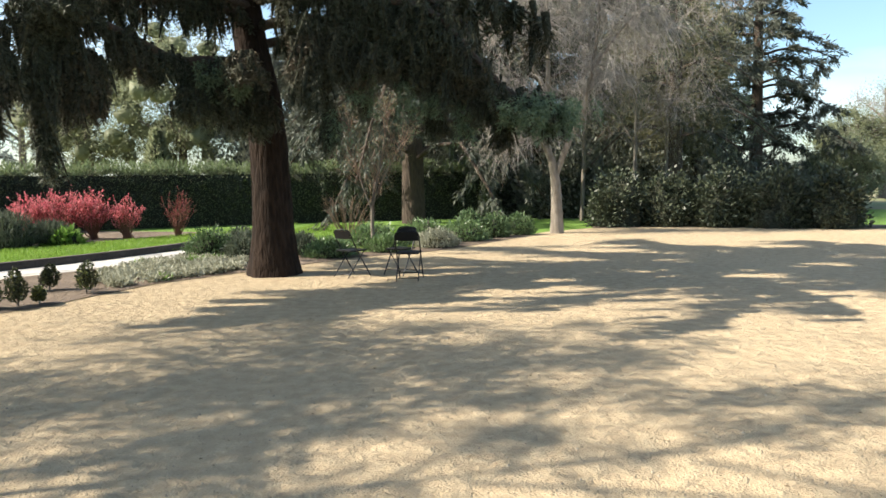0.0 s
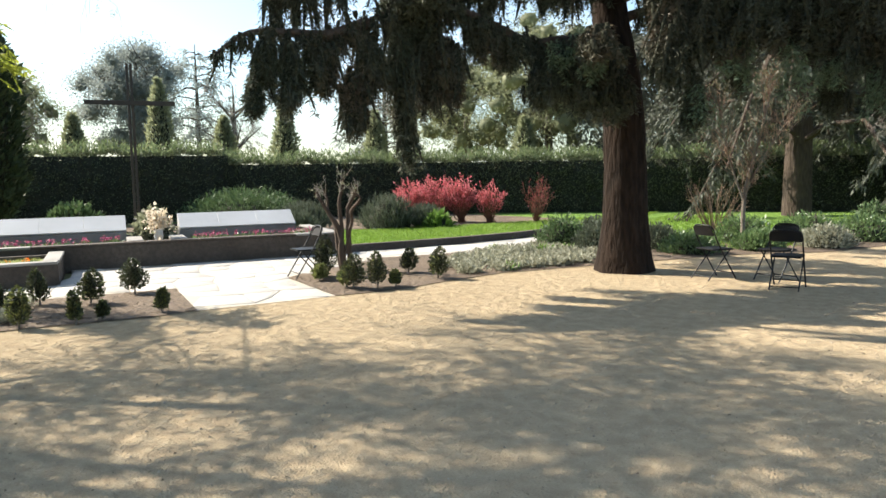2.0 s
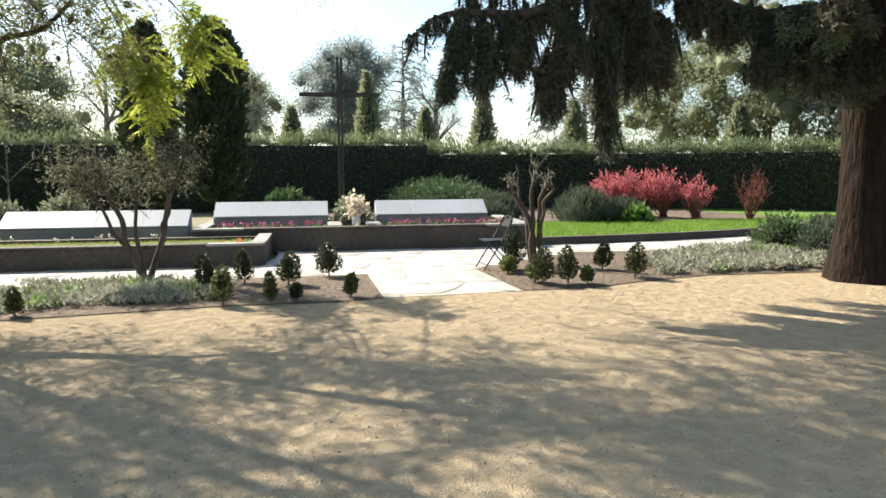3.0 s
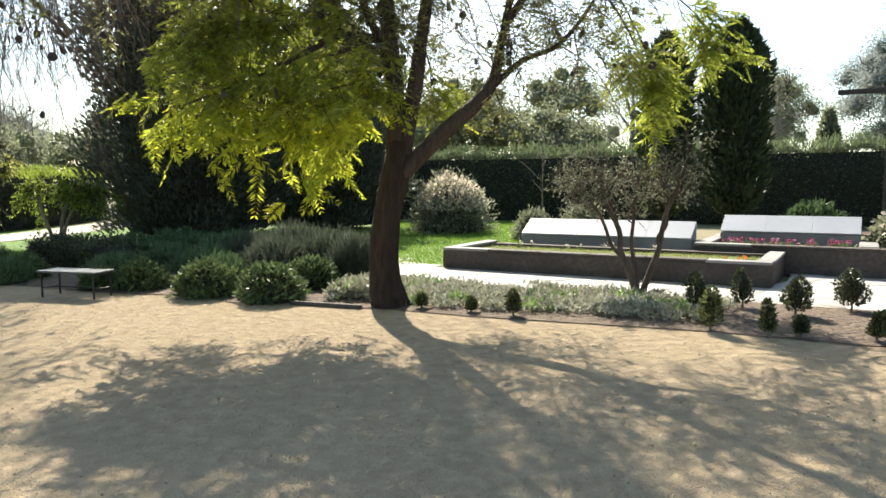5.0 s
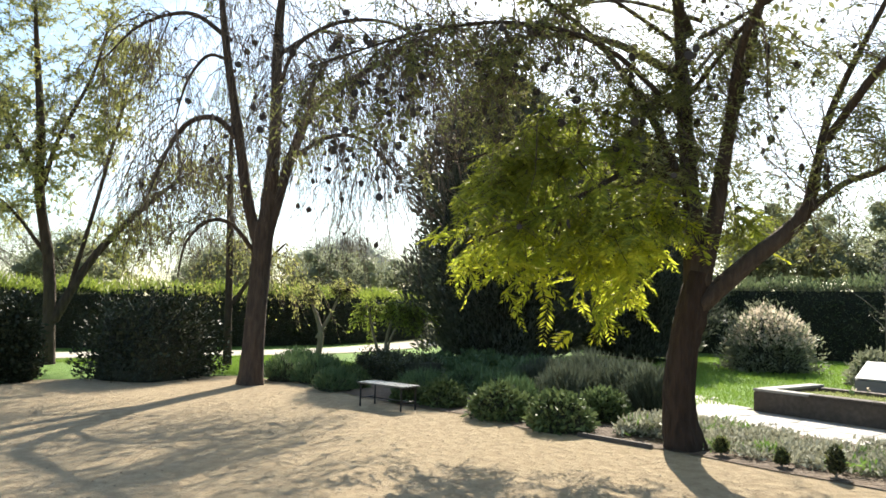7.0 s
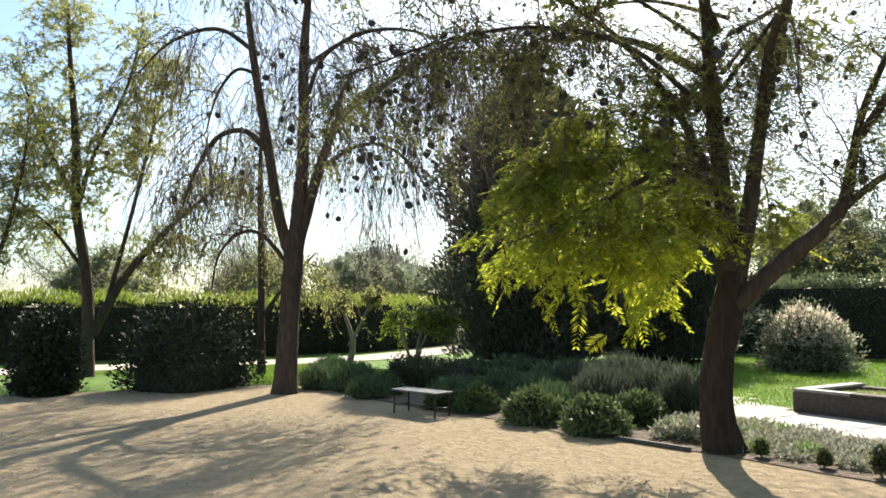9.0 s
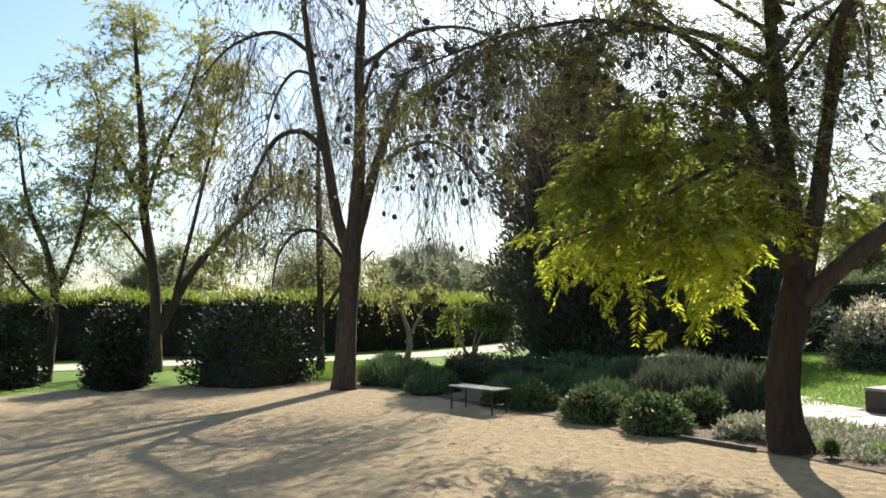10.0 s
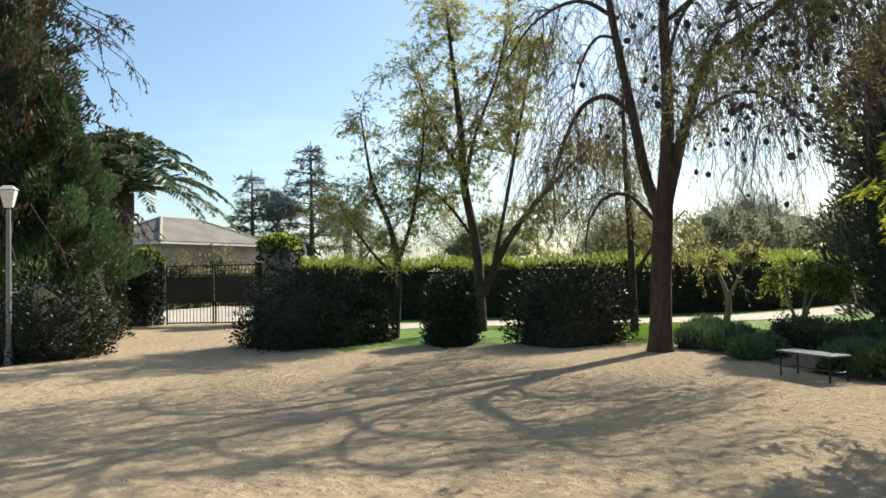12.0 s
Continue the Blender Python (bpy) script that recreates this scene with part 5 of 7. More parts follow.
def bare_weeper():
    """The three-stemmed tree by the bench, nearly leafless, with hanging twigs."""
    rng = np.random.default_rng(31)
    base = np.array([-11.92, -7.8, 0.0])
    root = thing("weeping_tree", tuple(base), "three-stemmed nearly bare tree with hanging twigs and pods", "tree")
    part("trunk", tube(Geo(), np.array([(-11.92, -7.8, -0.1), (-11.92, -7.76, 1.0), (-11.94, -7.71, 2.1), (-11.96, -7.66, 3.1)]) - base, [0.225, 0.19, 0.185, 0.19], 20, 16, 0.05, rng, 0.25), BARK_DARK, root, rounded=True)
    big = [
        ([(-11.93, -7.73, 2.6), (-11.78, -7.93, 3.43), (-11.66, -8.11, 4.66), (-11.48, -8.36, 6.36), (-11.37, -8.51, 7.7), (-11.2, -8.7, 9.5)], [0.12, 0.10, 0.07, 0.03]),
        ([(-11.96, -7.66, 2.9), (-12.0, -7.58, 4.0), (-12.02, -7.56, 4.92), (-12.01, -7.58, 6.65), (-12.04, -7.52, 7.83), (-12.1, -7.4, 10)], [0.16, 0.12, 0.09, 0.03]),
        ([(-11.98, -7.6, 2.9), (-12.20, -7.27, 4.47), (-12.42, -6.89, 5.52), (-12.78, -6.18, 6.12), (-13.20, -5.24, 6.83), (-13.5, -4.4, 7.3)], [0.12, 0.09, 0.06, 0.02]),
        ([(-11.66, -8.1, 4.62), (-11.3, -8.4, 5.02), (-10.95, -8.78, 4.85), (-10.70, -9.03, 4.22), (-10.54, -9.21, 3.46)], [0.06, 0.05, 0.015]),
        ([(-11.9, -7.8, 2.5), (-11.5, -8.1, 3.02), (-11.22, -8.42, 3.04), (-10.98, -8.69, 2.62), (-10.91, -8.78, 1.98)], [0.045, 0.034, 0.012]),
        ([(-11.5, -8.3, 6.2), (-11.15, -8.54, 6.2), (-10.91, -8.78, 5.67), (-10.79, -8.93, 4.89)], [0.035, 0.03, 0.012]),
        ([(-12.1, -7.3, 4.3), (-12.3, -6.5, 4.8), (-12.5, -5.8, 4.7), (-12.7, -5.2, 4.0)], [0.045, 0.035, 0.012]),
        ([(-12.0, -7.6, 5.2), (-11.2, -6.8, 6.0), (-10.6, -5.9, 6.2), (-10.2, -5.0, 5.8)], [0.05, 0.035, 0.012]),
        ([(-12.0, -7.6, 6.4), (-12.6, -6.6, 7.2), (-13.2, -5.6, 7.3), (-13.7, -4.8, 6.8)], [0.05, 0.035, 0.012]),
        ([(-11.5, -8.3, 6.6), (-11.4, -9.2, 7.2), (-11.2, -10.2, 7.0), (-11.0, -10.9, 6.3)], [0.05, 0.035, 0.012]),
    ]
    for line, r in big:
        part("limb", tube(Geo(), np.array(line) - base, r, 18, 9, 0.03, rng), BARK_DARK, root, rounded=True)
    limbs = limbs_of([l for l, _ in big], base)
    # upper limbs, twigs and leaves above view, added to filter sun onto the yard
    tops = []
    for i in range(22):
        a, z = i * 2.399, 7.7 + 0.13 * i
        dd = np.array([math.cos(a), math.sin(a), 0.0])
        o = np.array([-11.9, -7.7, z])
        ext = rng.uniform(3.2, 5.0)
        tops.append([o, o + dd * ext * 0.4 + (0, 0, 1.0), o + dd * ext * 0.75 + (0, 0, 1.3), o + dd * ext + (0, 0, 0.9)])
    high = limbs_of(tops, base)
    for l in high:
        part("limb", tube(Geo(), l, [0.04, 0.025, 0.01], 10, 6), BARK_DARK, root, rounded=True)
    shoots = sprout(high, 420, 1.1, rng, spread=0.9, ahead=0.5, up=0.15, droop=0.5, low=0.15, k=5)
    ends = sprout(shoots, 2600, 0.5, rng, spread=0.8, ahead=0.5, droop=0.6, low=0.1, k=4)
    tagged(part("unseen_crown_growth", strands(strands(Geo(), shoots, 0.014, 0.006), ends, 0.006, 0.003), TWIG_MID, root), kind="stuff")
    p, d = along(ends, 15000, rng, 0.1)
    part("crown_foliage", leaves(Geo(), p, d + rng.normal(0, 0.6, p.shape) + (0, 0, -0.3), 0.11, 0.045, rng), JACA_HIGH, root)
    arch = sprout(limbs, 165, 1.25, rng, spread=0.9, ahead=0.5, up=0.35, droop=1.0, low=0.25, k=7)
    arch = arch[arch[:, :, 2].min(1) > 2.1]
    hang = sprout(arch, 2000, 0.95, rng, spread=0.55, ahead=0.3, up=-0.1, droop=1.0, low=0.2, k=6)
    hang = hang[hang[:, :, 2].min(1) > 1.75]
    fine = sprout(hang, 4200, 0.32, rng, spread=0.6, ahead=0.6, up=-0.2, droop=0.6, low=0.2, k=3)
    part("fine_growth", strands(strands(strands(Geo(), arch, 0.017, 0.006), hang, 0.0065, 0.0035), fine, 0.0036, 0.002), TWIG_MID, root)
    p, d = along(fine, 1500, rng, 0.2)
    part("foliage", leaves(Geo(), p, d + rng.normal(0, 0.6, p.shape) + (0, 0, -0.4), 0.07, 0.022, rng), JACA_HIGH, root)
    p, _ = along(hang[hang[:, 0, 2] > 4.4], 70, rng, 0.5)
    q, _ = along(hang[(hang[:, 0, 2] > 4.2) & (hang[:, 0, 1] > 0.4)], 270, rng, 0.4)
    hang_pods(np.concatenate([q, p]), 0.055, root, rng)


def light_tree(name, base, lines, radii, label, bark, leafm, twign, leafn, length=1.1, leaf=0.09, seed=1, droop=0.35, up=0.2, low=0.3, slim=0.3, twigm=None, twigr=0.012, levels=1400, category="tree", wobble=0.0):
    """A tree from given main stems, with shoots and thin foliage."""
    rng = np.random.default_rng(seed)
    b = np.array([*base, 0.0])
    root = thing(name, tuple(b), label, category)
    if wobble:
        lines = [[tuple(q) for q in resample(l, 7) + rng.normal(0, wobble, (7, 3)) * np.minimum(1, np.arange(7))[:, None]] for l in lines]
    g = Geo()
    for i, (line, r) in enumerate(zip(lines, radii)):
        tube(g, np.array(line, float) - b, r, 18, 9, 0.03, rng, 0.25 if i == 0 else 0)
    part("trunk", g, bark, root, rounded=True)
    limbs = limbs_of(lines, b)
    tw = sprout(limbs, twign, length, rng, spread=0.9, ahead=0.7, up=up, droop=droop, low=low, k=6)
    fine = sprout(tw, levels, length * 0.45, rng, spread=0.8, ahead=0.7, up=up * 0.4, droop=droop, low=0.15, k=4)
    tagged(part("fine_growth", strands(strands(Geo(), tw, twigr, twigr * 0.4), fine, twigr * 0.45, 0.0025), twigm or TWIG_DARK, root), kind="stuff")
    if leafn:
        p, d = along(fine, leafn, rng, 0.1)
        part("foliage", leaves(Geo(), p, d + rng.normal(0, 0.7, p.shape) + (0, 0, -0.3), leaf, leaf * slim, rng), leafm, root)
    return root


cedar()
jacaranda()
bare_weeper()
light_tree("slender_tree", (-10.4, -14.4), [[(-10.4, -14.4, -0.1), (-10.38, -14.2, 1.67), (-10.2, -14.3, 2.8), (-9.85, -14.48, 3.8), (-9.6, -14.62, 5.6)], [(-10.35, -14.25, 1.7), (-10.7, -14.0, 3.0), (-10.9, -13.8, 4.6), (-10.9, -13.7, 5.8)], [(-10.36, -14.3, 1.5), (-9.8, -14.7, 2.3), (-9.2, -15.1, 3.4)]],
           [[0.10, 0.085, 0.06, 0.015], [0.06, 0.04, 0.015], [0.05, 0.03, 0.012]], "slender young tree with sparse yellowing leaves", BARK_DARK, YELLOWISH, 150, 11000, 0.9, 0.10, 41, levels=1400, twigm=TWIG_MID, twigr=0.009)
light_tree("yellowing_tree", (-13.1, -14.1), [[(-13.1, -14.1, -0.1), (-13.0, -14.1, 2.1), (-12.77, -14.31, 3.95), (-12.72, -14.36, 5.5), (-12.57, -14.49, 7.5), (-12.4, -14.5, 9.0)], [(-13.1, -14.0, 1.0), (-13.5, -13.6, 2.2), (-13.94, -13.16, 3.1), (-14.6, -12.4, 4.2), (-15.2, -11.7, 5.0)], [(-12.95, -14.15, 2.5), (-12.4, -14.65, 3.5), (-11.75, -15.18, 4.2)],
                                                 [(-12.77, -14.31, 3.9), (-13.0, -14.1, 5.3), (-13.47, -13.65, 7.0), (-13.7, -13.4, 8.6)], [(-13.3, -13.8, 1.7), (-13.7, -13.5, 4.0), (-14.0, -13.2, 6.2), (-14.2, -13.0, 7.6)], [(-12.75, -14.3, 4.2), (-12.2, -14.8, 5.6), (-11.8, -15.2, 7.2)]],
           [[0.15, 0.12, 0.09, 0.02], [0.12, 0.08, 0.025], [0.05, 0.02], [0.07, 0.02], [0.06, 0.02], [0.06, 0.02]], "tall forked tree with thin yellow-green foliage", BARK_DARK, YELLOWISH, 360, 34000, 1.25, 0.11, 42, levels=2800, twigm=TWIG_MID, twigr=0.009)
light_tree("slim_tree", (-14.7, -10.3), [[(-14.7, -10.3, -0.1), (-14.6, -10.3, 2.6), (-14.54, -10.35, 4.8), (-14.54, -10.35, 7.0)], [(-14.67, -10.2, 1.5), (-14.9, -9.8, 2.2), (-15.3, -9.2, 3.0)]], [[0.10, 0.08, 0.02], [0.06, 0.02]], "slim dark-stemmed tree with few leaves", BARK_DARK, YELLOWISH, 110, 6000, 1.2, 0.09, 43, droop=0.9, twigm=TWIG_MID, twigr=0.009, levels=1100)
light_tree("crape_myrtle", (-9.32, 3.39), [[(-9.30, 3.36, -0.05), (-9.38, 3.22, 0.45), (-9.36, 3.12, 0.85), (-9.46, 3.0, 1.2), (-9.50, 2.80, 1.7)], [(-9.32, 3.42, -0.05), (-9.26, 3.58, 0.5), (-9.20, 3.66, 0.9), (-9.16, 3.78, 1.3), (-9.12, 3.92, 1.8)],
           [(-9.33, 3.38, 0.05), (-9.36, 3.33, 0.6), (-9.30, 3.30, 1.0), (-9.34, 3.36, 1.6)], [(-9.38, 3.16, 0.75), (-9.56, 3.1, 1.15), (-9.62, 2.9, 1.6)], [(-9.24, 3.62, 0.7), (-9.30, 3.74, 1.1), (-9.36, 3.72, 1.55)], [(-9.36, 3.3, 0.3), (-9.44, 3.05, 0.7), (-9.40, 2.85, 1.1), (-9.44, 2.62, 1.5)]],
           [[0.05, 0.036, 0.018], [0.048, 0.034, 0.016], [0.035, 0.016], [0.024, 0.012], [0.024, 0.012], [0.03, 0.014]], "small many-stemmed tree with fine grey-green twigs", BARK_BROWN, OLIVE, 130, 4200, 0.5, 0.05, 44, droop=0.1, up=0.35, low=0.62, twigr=0.006, wobble=0.025, twigm=TWIG_MID)
light_tree("pruned_shrub_tree", (-6.45, 8.5), [[(-6.46, 8.51, -0.05), (-6.55, 8.44, 0.79), (-6.80, 8.24, 1.35)], [(-6.42, 8.54, -0.05), (-6.36, 8.58, 0.88), (-6.26, 8.65, 1.44)], [(-6.46, 8.5, 0.0), (-6.51, 8.47, 0.98), (-6.43, 8.53, 1.6)], [(-6.5, 8.5, 0.0), (-6.7, 8.55, 0.8), (-6.95, 8.6, 1.4)], [(-6.4, 8.5, 0.3), (-6.2, 8.4, 0.9), (-6.05, 8.35, 1.3)]],
           [[0.05, 0.04, 0.02], [0.05, 0.04, 0.018], [0.045, 0.035, 0.018], [0.04, 0.03, 0.016], [0.035, 0.02]], "pruned many-stemmed small tree, bare", BARK_BROWN, OLIVE, 36, 160, 0.25, 0.05, 45, droop=0.0, up=0.6, low=0.7, twigr=0.010, levels=60, twigm=TWIG, wobble=0.03)
light_tree("pale_barked_tree", (4.34, 19.4), [[(4.34, 19.4, -0.1), (4.27, 19.38, 1.6), (4.0, 19.42, 2.6), (3.31, 19.51, 3.5), (2.8, 19.6, 4.6)], [(4.27, 19.38, 1.7), (4.6, 19.3, 2.6), (5.05, 19.24, 3.59), (5.44, 19.16, 5.55), (5.6, 19.1, 8.0)], [(4.02, 19.42, 2.55), (4.06, 19.41, 5.29), (4.0, 19.42, 8.5)], [(4.05, 19.4, 4.2), (3.2, 19.2, 5.6), (2.6, 19.0, 6.6)], [(5.3, 19.2, 4.8), (6.2, 19.3, 6.0), (6.8, 19.4, 6.6)]],
           [[0.19, 0.15, 0.11, 0.07, 0.03], [0.10, 0.08, 0.03], [0.10, 0.07, 0.02], [0.06, 0.02], [0.05, 0.02]], "pale-barked forked tree with bare drooping twigs", BARK_PALE, OLIVE, 460, 900, 1.5, 0.06, 46, droop=0.55, up=0.2, twigm=TWIG, twigr=0.016, levels=5600, low=0.55)
light_tree("bare_sapling", (-0.8, 14.6), [[(-0.82, 14.57, -0.05), (-0.80, 14.57, 1.13), (-0.57, 14.59, 2.18), (-0.35, 14.61, 3.3)], [(-0.8, 14.57, 0.9), (-1.1, 14.5, 1.8), (-1.3, 14.4, 2.8)], [(-0.78, 14.57, 1.2), (-0.4, 14.7, 2.0), (0.0, 14.8, 2.7)]], [[0.05, 0.035, 0.01], [0.025, 0.008], [0.025, 0.008]], "young bare tree with upright twigs", BARK_GREY, WOOD_OLIVE, 110, 1500, 0.7, 0.05, 47, droop=0.0, up=0.6, twigm=TWIG_BROWN, twigr=0.007, levels=700)
light_tree("staked_sapling", (-28.0, -1.95), [[(-28.0, -1.95, -0.05), (-28.0, -1.9, 4), (-28.0, -1.85, 7.0)]], [[0.06, 0.05, 0.015]], "thin straight young tree before the hedge", BARK_GREY, FAR_DARK, 40, 300, 0.8, 0.08, 48)
light_tree("bare_sapling", (-22.8, 5.3), [[(-22.8, 5.3, -0.05), (-22.8, 5.3, 1.4), (-22.8, 5.3, 2.9)], [(-22.8, 5.3, 1.2), (-22.7, 5.9, 1.8), (-22.6, 6.4, 2.1)], [(-22.8, 5.3, 1.5), (-22.9, 4.8, 2.0), (-22.9, 4.4, 2.3)]], [[0.035, 0.012], [0.02, 0.008], [0.02, 0.008]], "small bare tree before the dark hedge", BARK_GREY, FRESH, 16, 0, 0.6, 0.05, 49, up=0.4, droop=0.0, twigm=TWIG, levels=40)
light_tree("crape_myrtle", (-17.6, -9.5), [[(-17.6, -9.5, -0.05), (-17.6, -9.4, 0.8), (-17.5, -9.8, 1.9)], [(-17.6, -9.5, 0.6), (-17.7, -9.2, 1.2), (-17.8, -8.9, 1.9)]], [[0.10, 0.07, 0.03], [0.06, 0.03]], "small pale-stemmed tree with yellow-green leaves", BARK_PALE, YELLOWISH, 50, 1800, 0.5, 0.09, 50, up=0.4, low=0.8)
light_tree("crape_myrtle", (-18.3, -7.8), [[(-18.3, -7.8, -0.05), (-18.3, -7.7, 0.8), (-18.3, -7.4, 1.5)], [(-18.35, -7.9, 0), (-18.4, -8.2, 0.8), (-18.5, -8.4, 1.5)], [(-18.3, -7.8, 0), (-18.2, -7.5, 0.8), (-18.2, -7.0, 1.4)]], [[0.05, 0.03], [0.05, 0.03], [0.045, 0.02]], "small clumped tree with a lime-green flat crown", BARK_PALE, HEDGE_TIP, 80, 4200, 0.6, 0.10, 51, up=0.1, low=0.85, droop=0.6)


def column(name, at, h, r, n, leaf, material, label, tip=0.25, wave=0.12, bark=BARK_DARK, brown=0.0, low=0.1):
    """A column- or cone-shaped evergreen."""
    rng = np.random.default_rng(int(abs(at[0] * 91 + at[1] * 13) + n))
    root = thing(name, (*at, 0), label, "tree")
    part("trunk", tube(Geo(), [(0, 0, -0.1), (0, 0, h * 0.7)], [r * 0.16, r * 0.05], 4, 8), bark, root, rounded=True)
    u = low + (1 - low) * rng.random(n)
    foot = 0.85 if low < 0.05 else 0.0
    prof = np.maximum(foot, np.minimum(1, (u - low * 0.4) * 6)) * np.clip((1 - u) / (1 - tip), 0, 1) ** 0.75
    a = rng.uniform(0, 2 * np.pi, n)
    bulge = 1 + wave * np.sin(3 * a + 5 * u * h / r) + wave * np.sin(7 * a - 3 * u * h)
    rr = r * prof * bulge * rng.uniform(0.8, 1.06, n)
    p = np.column_stack([np.cos(a) * rr, np.sin(a) * rr, u * h])
    d = np.column_stack([np.cos(a), np.sin(a), np.full(n, 1.1)]) + rng.normal(0, 0.45, (n, 3))
    # core in the shade colour fills the gaps between sprays
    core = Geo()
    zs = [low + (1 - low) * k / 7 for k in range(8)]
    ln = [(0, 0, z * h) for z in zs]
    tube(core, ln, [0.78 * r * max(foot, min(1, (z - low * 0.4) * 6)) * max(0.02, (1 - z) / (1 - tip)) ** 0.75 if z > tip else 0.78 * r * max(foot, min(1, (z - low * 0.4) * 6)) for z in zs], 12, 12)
    part("inner_growth", core, INNER_SHADE, root, rounded=True)
    mix = rng.random(n) < brown
    part("foliage", leaves(Geo(), p[~mix], d[~mix], leaf, leaf * 0.35, rng), material, root)
    if brown:
        axis = np.array([[(0, 0, h * (0.28 + 0.08 * q)), (0, 0, h * (0.36 + 0.08 * q))] for q in range(8)], float)
        arm = sprout(axis, 130, r * 1.95, rng, spread=1.0, ahead=0.0, up=0.1, droop=0.45, low=0.0, k=6, flat=0.2)
        tw = sprout(arm, 900, 0.55, rng, spread=0.7, ahead=0.5, up=-0.1, droop=0.7, low=0.45, k=4)
        part("bough_growth", strands(strands(Geo(), arm, 0.03, 0.012), tw, 0.01, 0.004), TWIG_DARK, root)
        for nm, mt, cnt in (("hanging_foliage", material, 9000), ("dry_bough", BROWN_LEAF, 6000)):
            q, e = along(tw, cnt, rng, 0.0)
            part(nm, leaves(Geo(), q, e + rng.normal(0, 0.5, q.shape) + (0, 0, -0.4), 0.14, 0.035, rng), mt, root)
        part("dry_foliage", leaves(Geo(), p[mix], d[mix], leaf, leaf * 0.35, rng), BROWN_LEAF, root)
    return root


column("italian_cypress", (-18.9, 7.75), 5.4, 0.62, 7000, 0.2, CYPRESS, "dark columnar cypress behind the memorial", 0.8)
column("italian_cypress", (-18.1, 9.3), 5.6, 0.72, 7500, 0.2, CYPRESS, "dark columnar cypress behind the memorial", 0.82)
column("dark_yew", (-20.9, -5.2), 8.6, 2.35, 42000, 0.18, FAR_DARK, "massive dark evergreen tree reaching to the ground", 0.75, 0.16, low=0.02)
column("dark_yew", (-24.2, -1.6), 7.4, 2.3, 24000, 0.19, FAR_DARK, "dark evergreen tree beside the hedge", 0.6, 0.16, low=0.02)


def crown_tree(name, at, h, r, crown, n, leaf, material, label, trunk=0.25, bark=BARK_GREY, clumps=60, base_z=0.3, bare=False):
    """A far tree: stem, limbs and a broken crown of clumps."""
    rng = np.random.default_rng(int(abs(at[0] * 57 + at[1] * 23) + n))
    root = thing(name, (*at, 0), label, "tree")
    lines = [[(0, 0, -0.1), (0.1, 0, h * 0.4), (0, 0.1, h * 0.92)]]
    for i in range(9):
        a = i * 2.4
        z = h * rng.uniform(base_z, 0.75)
        q = np.array([math.cos(a), math.sin(a), 0]) * r * rng.uniform(0.6, 0.95)
        lines.append([(0, 0, z), tuple(q * 0.5 + (0, 0, z + r * 0.3)), tuple(q + (0, 0, z + r * 0.55))])
    g = Geo()
    for i, l in enumerate(lines):
        tube(g, l, [trunk, trunk * 0.7, trunk * 0.12] if i == 0 else [trunk * 0.35, trunk * 0.06], 8, 7)
    part("trunk", g, bark, root, rounded=True)
    limbs = np.stack([resample(l, 10) for l in lines])
    tw = sprout(limbs, 260 if bare else 90, r * 0.5, rng, up=0.3, droop=0.2, low=0.35, k=5)
    fine = sprout(tw, 1500 if bare else 300, r * 0.22, rng, up=0.1, droop=0.3, k=4)
    part("fine_growth", strands(strands(Geo(), tw, trunk * 0.08, trunk * 0.03), fine, trunk * 0.03, 0.005), TWIG if bare else TWIG_DARK, root)
    if n:
        n, leaf = int(n * 6.0), leaf * 0.4
        c = unit(rng.normal(0, 1, (clumps, 3))) * rng.uniform(0.45, 1.0, (clumps, 1)) * (r, r, (crown) * 0.5) + (0, 0, h - crown * 0.5)
        i = rng.integers(0, clumps, n)
        p = c[i] + rng.normal(0, 0.16 * r, (n, 3)) * (1, 1, 0.75)
        if not bare:
            heart = Geo()
            for q in c:
                b = lumps(8, 5, 0.12 * r, 0.12 * r, 0.2 * r, rng, 0.16)
                heart.add(np.concatenate(b.v) + q - (0, 0, 0.13 * r), np.concatenate(b.f))
            tagged(part("inner_growth", heart, material, root), kind="stuff")
        part("foliage", leaves(Geo(), p, rng.normal(0, 1, (n, 3)) + (0, 0, -0.2), leaf, leaf * 0.5, rng), material, root)
    return root


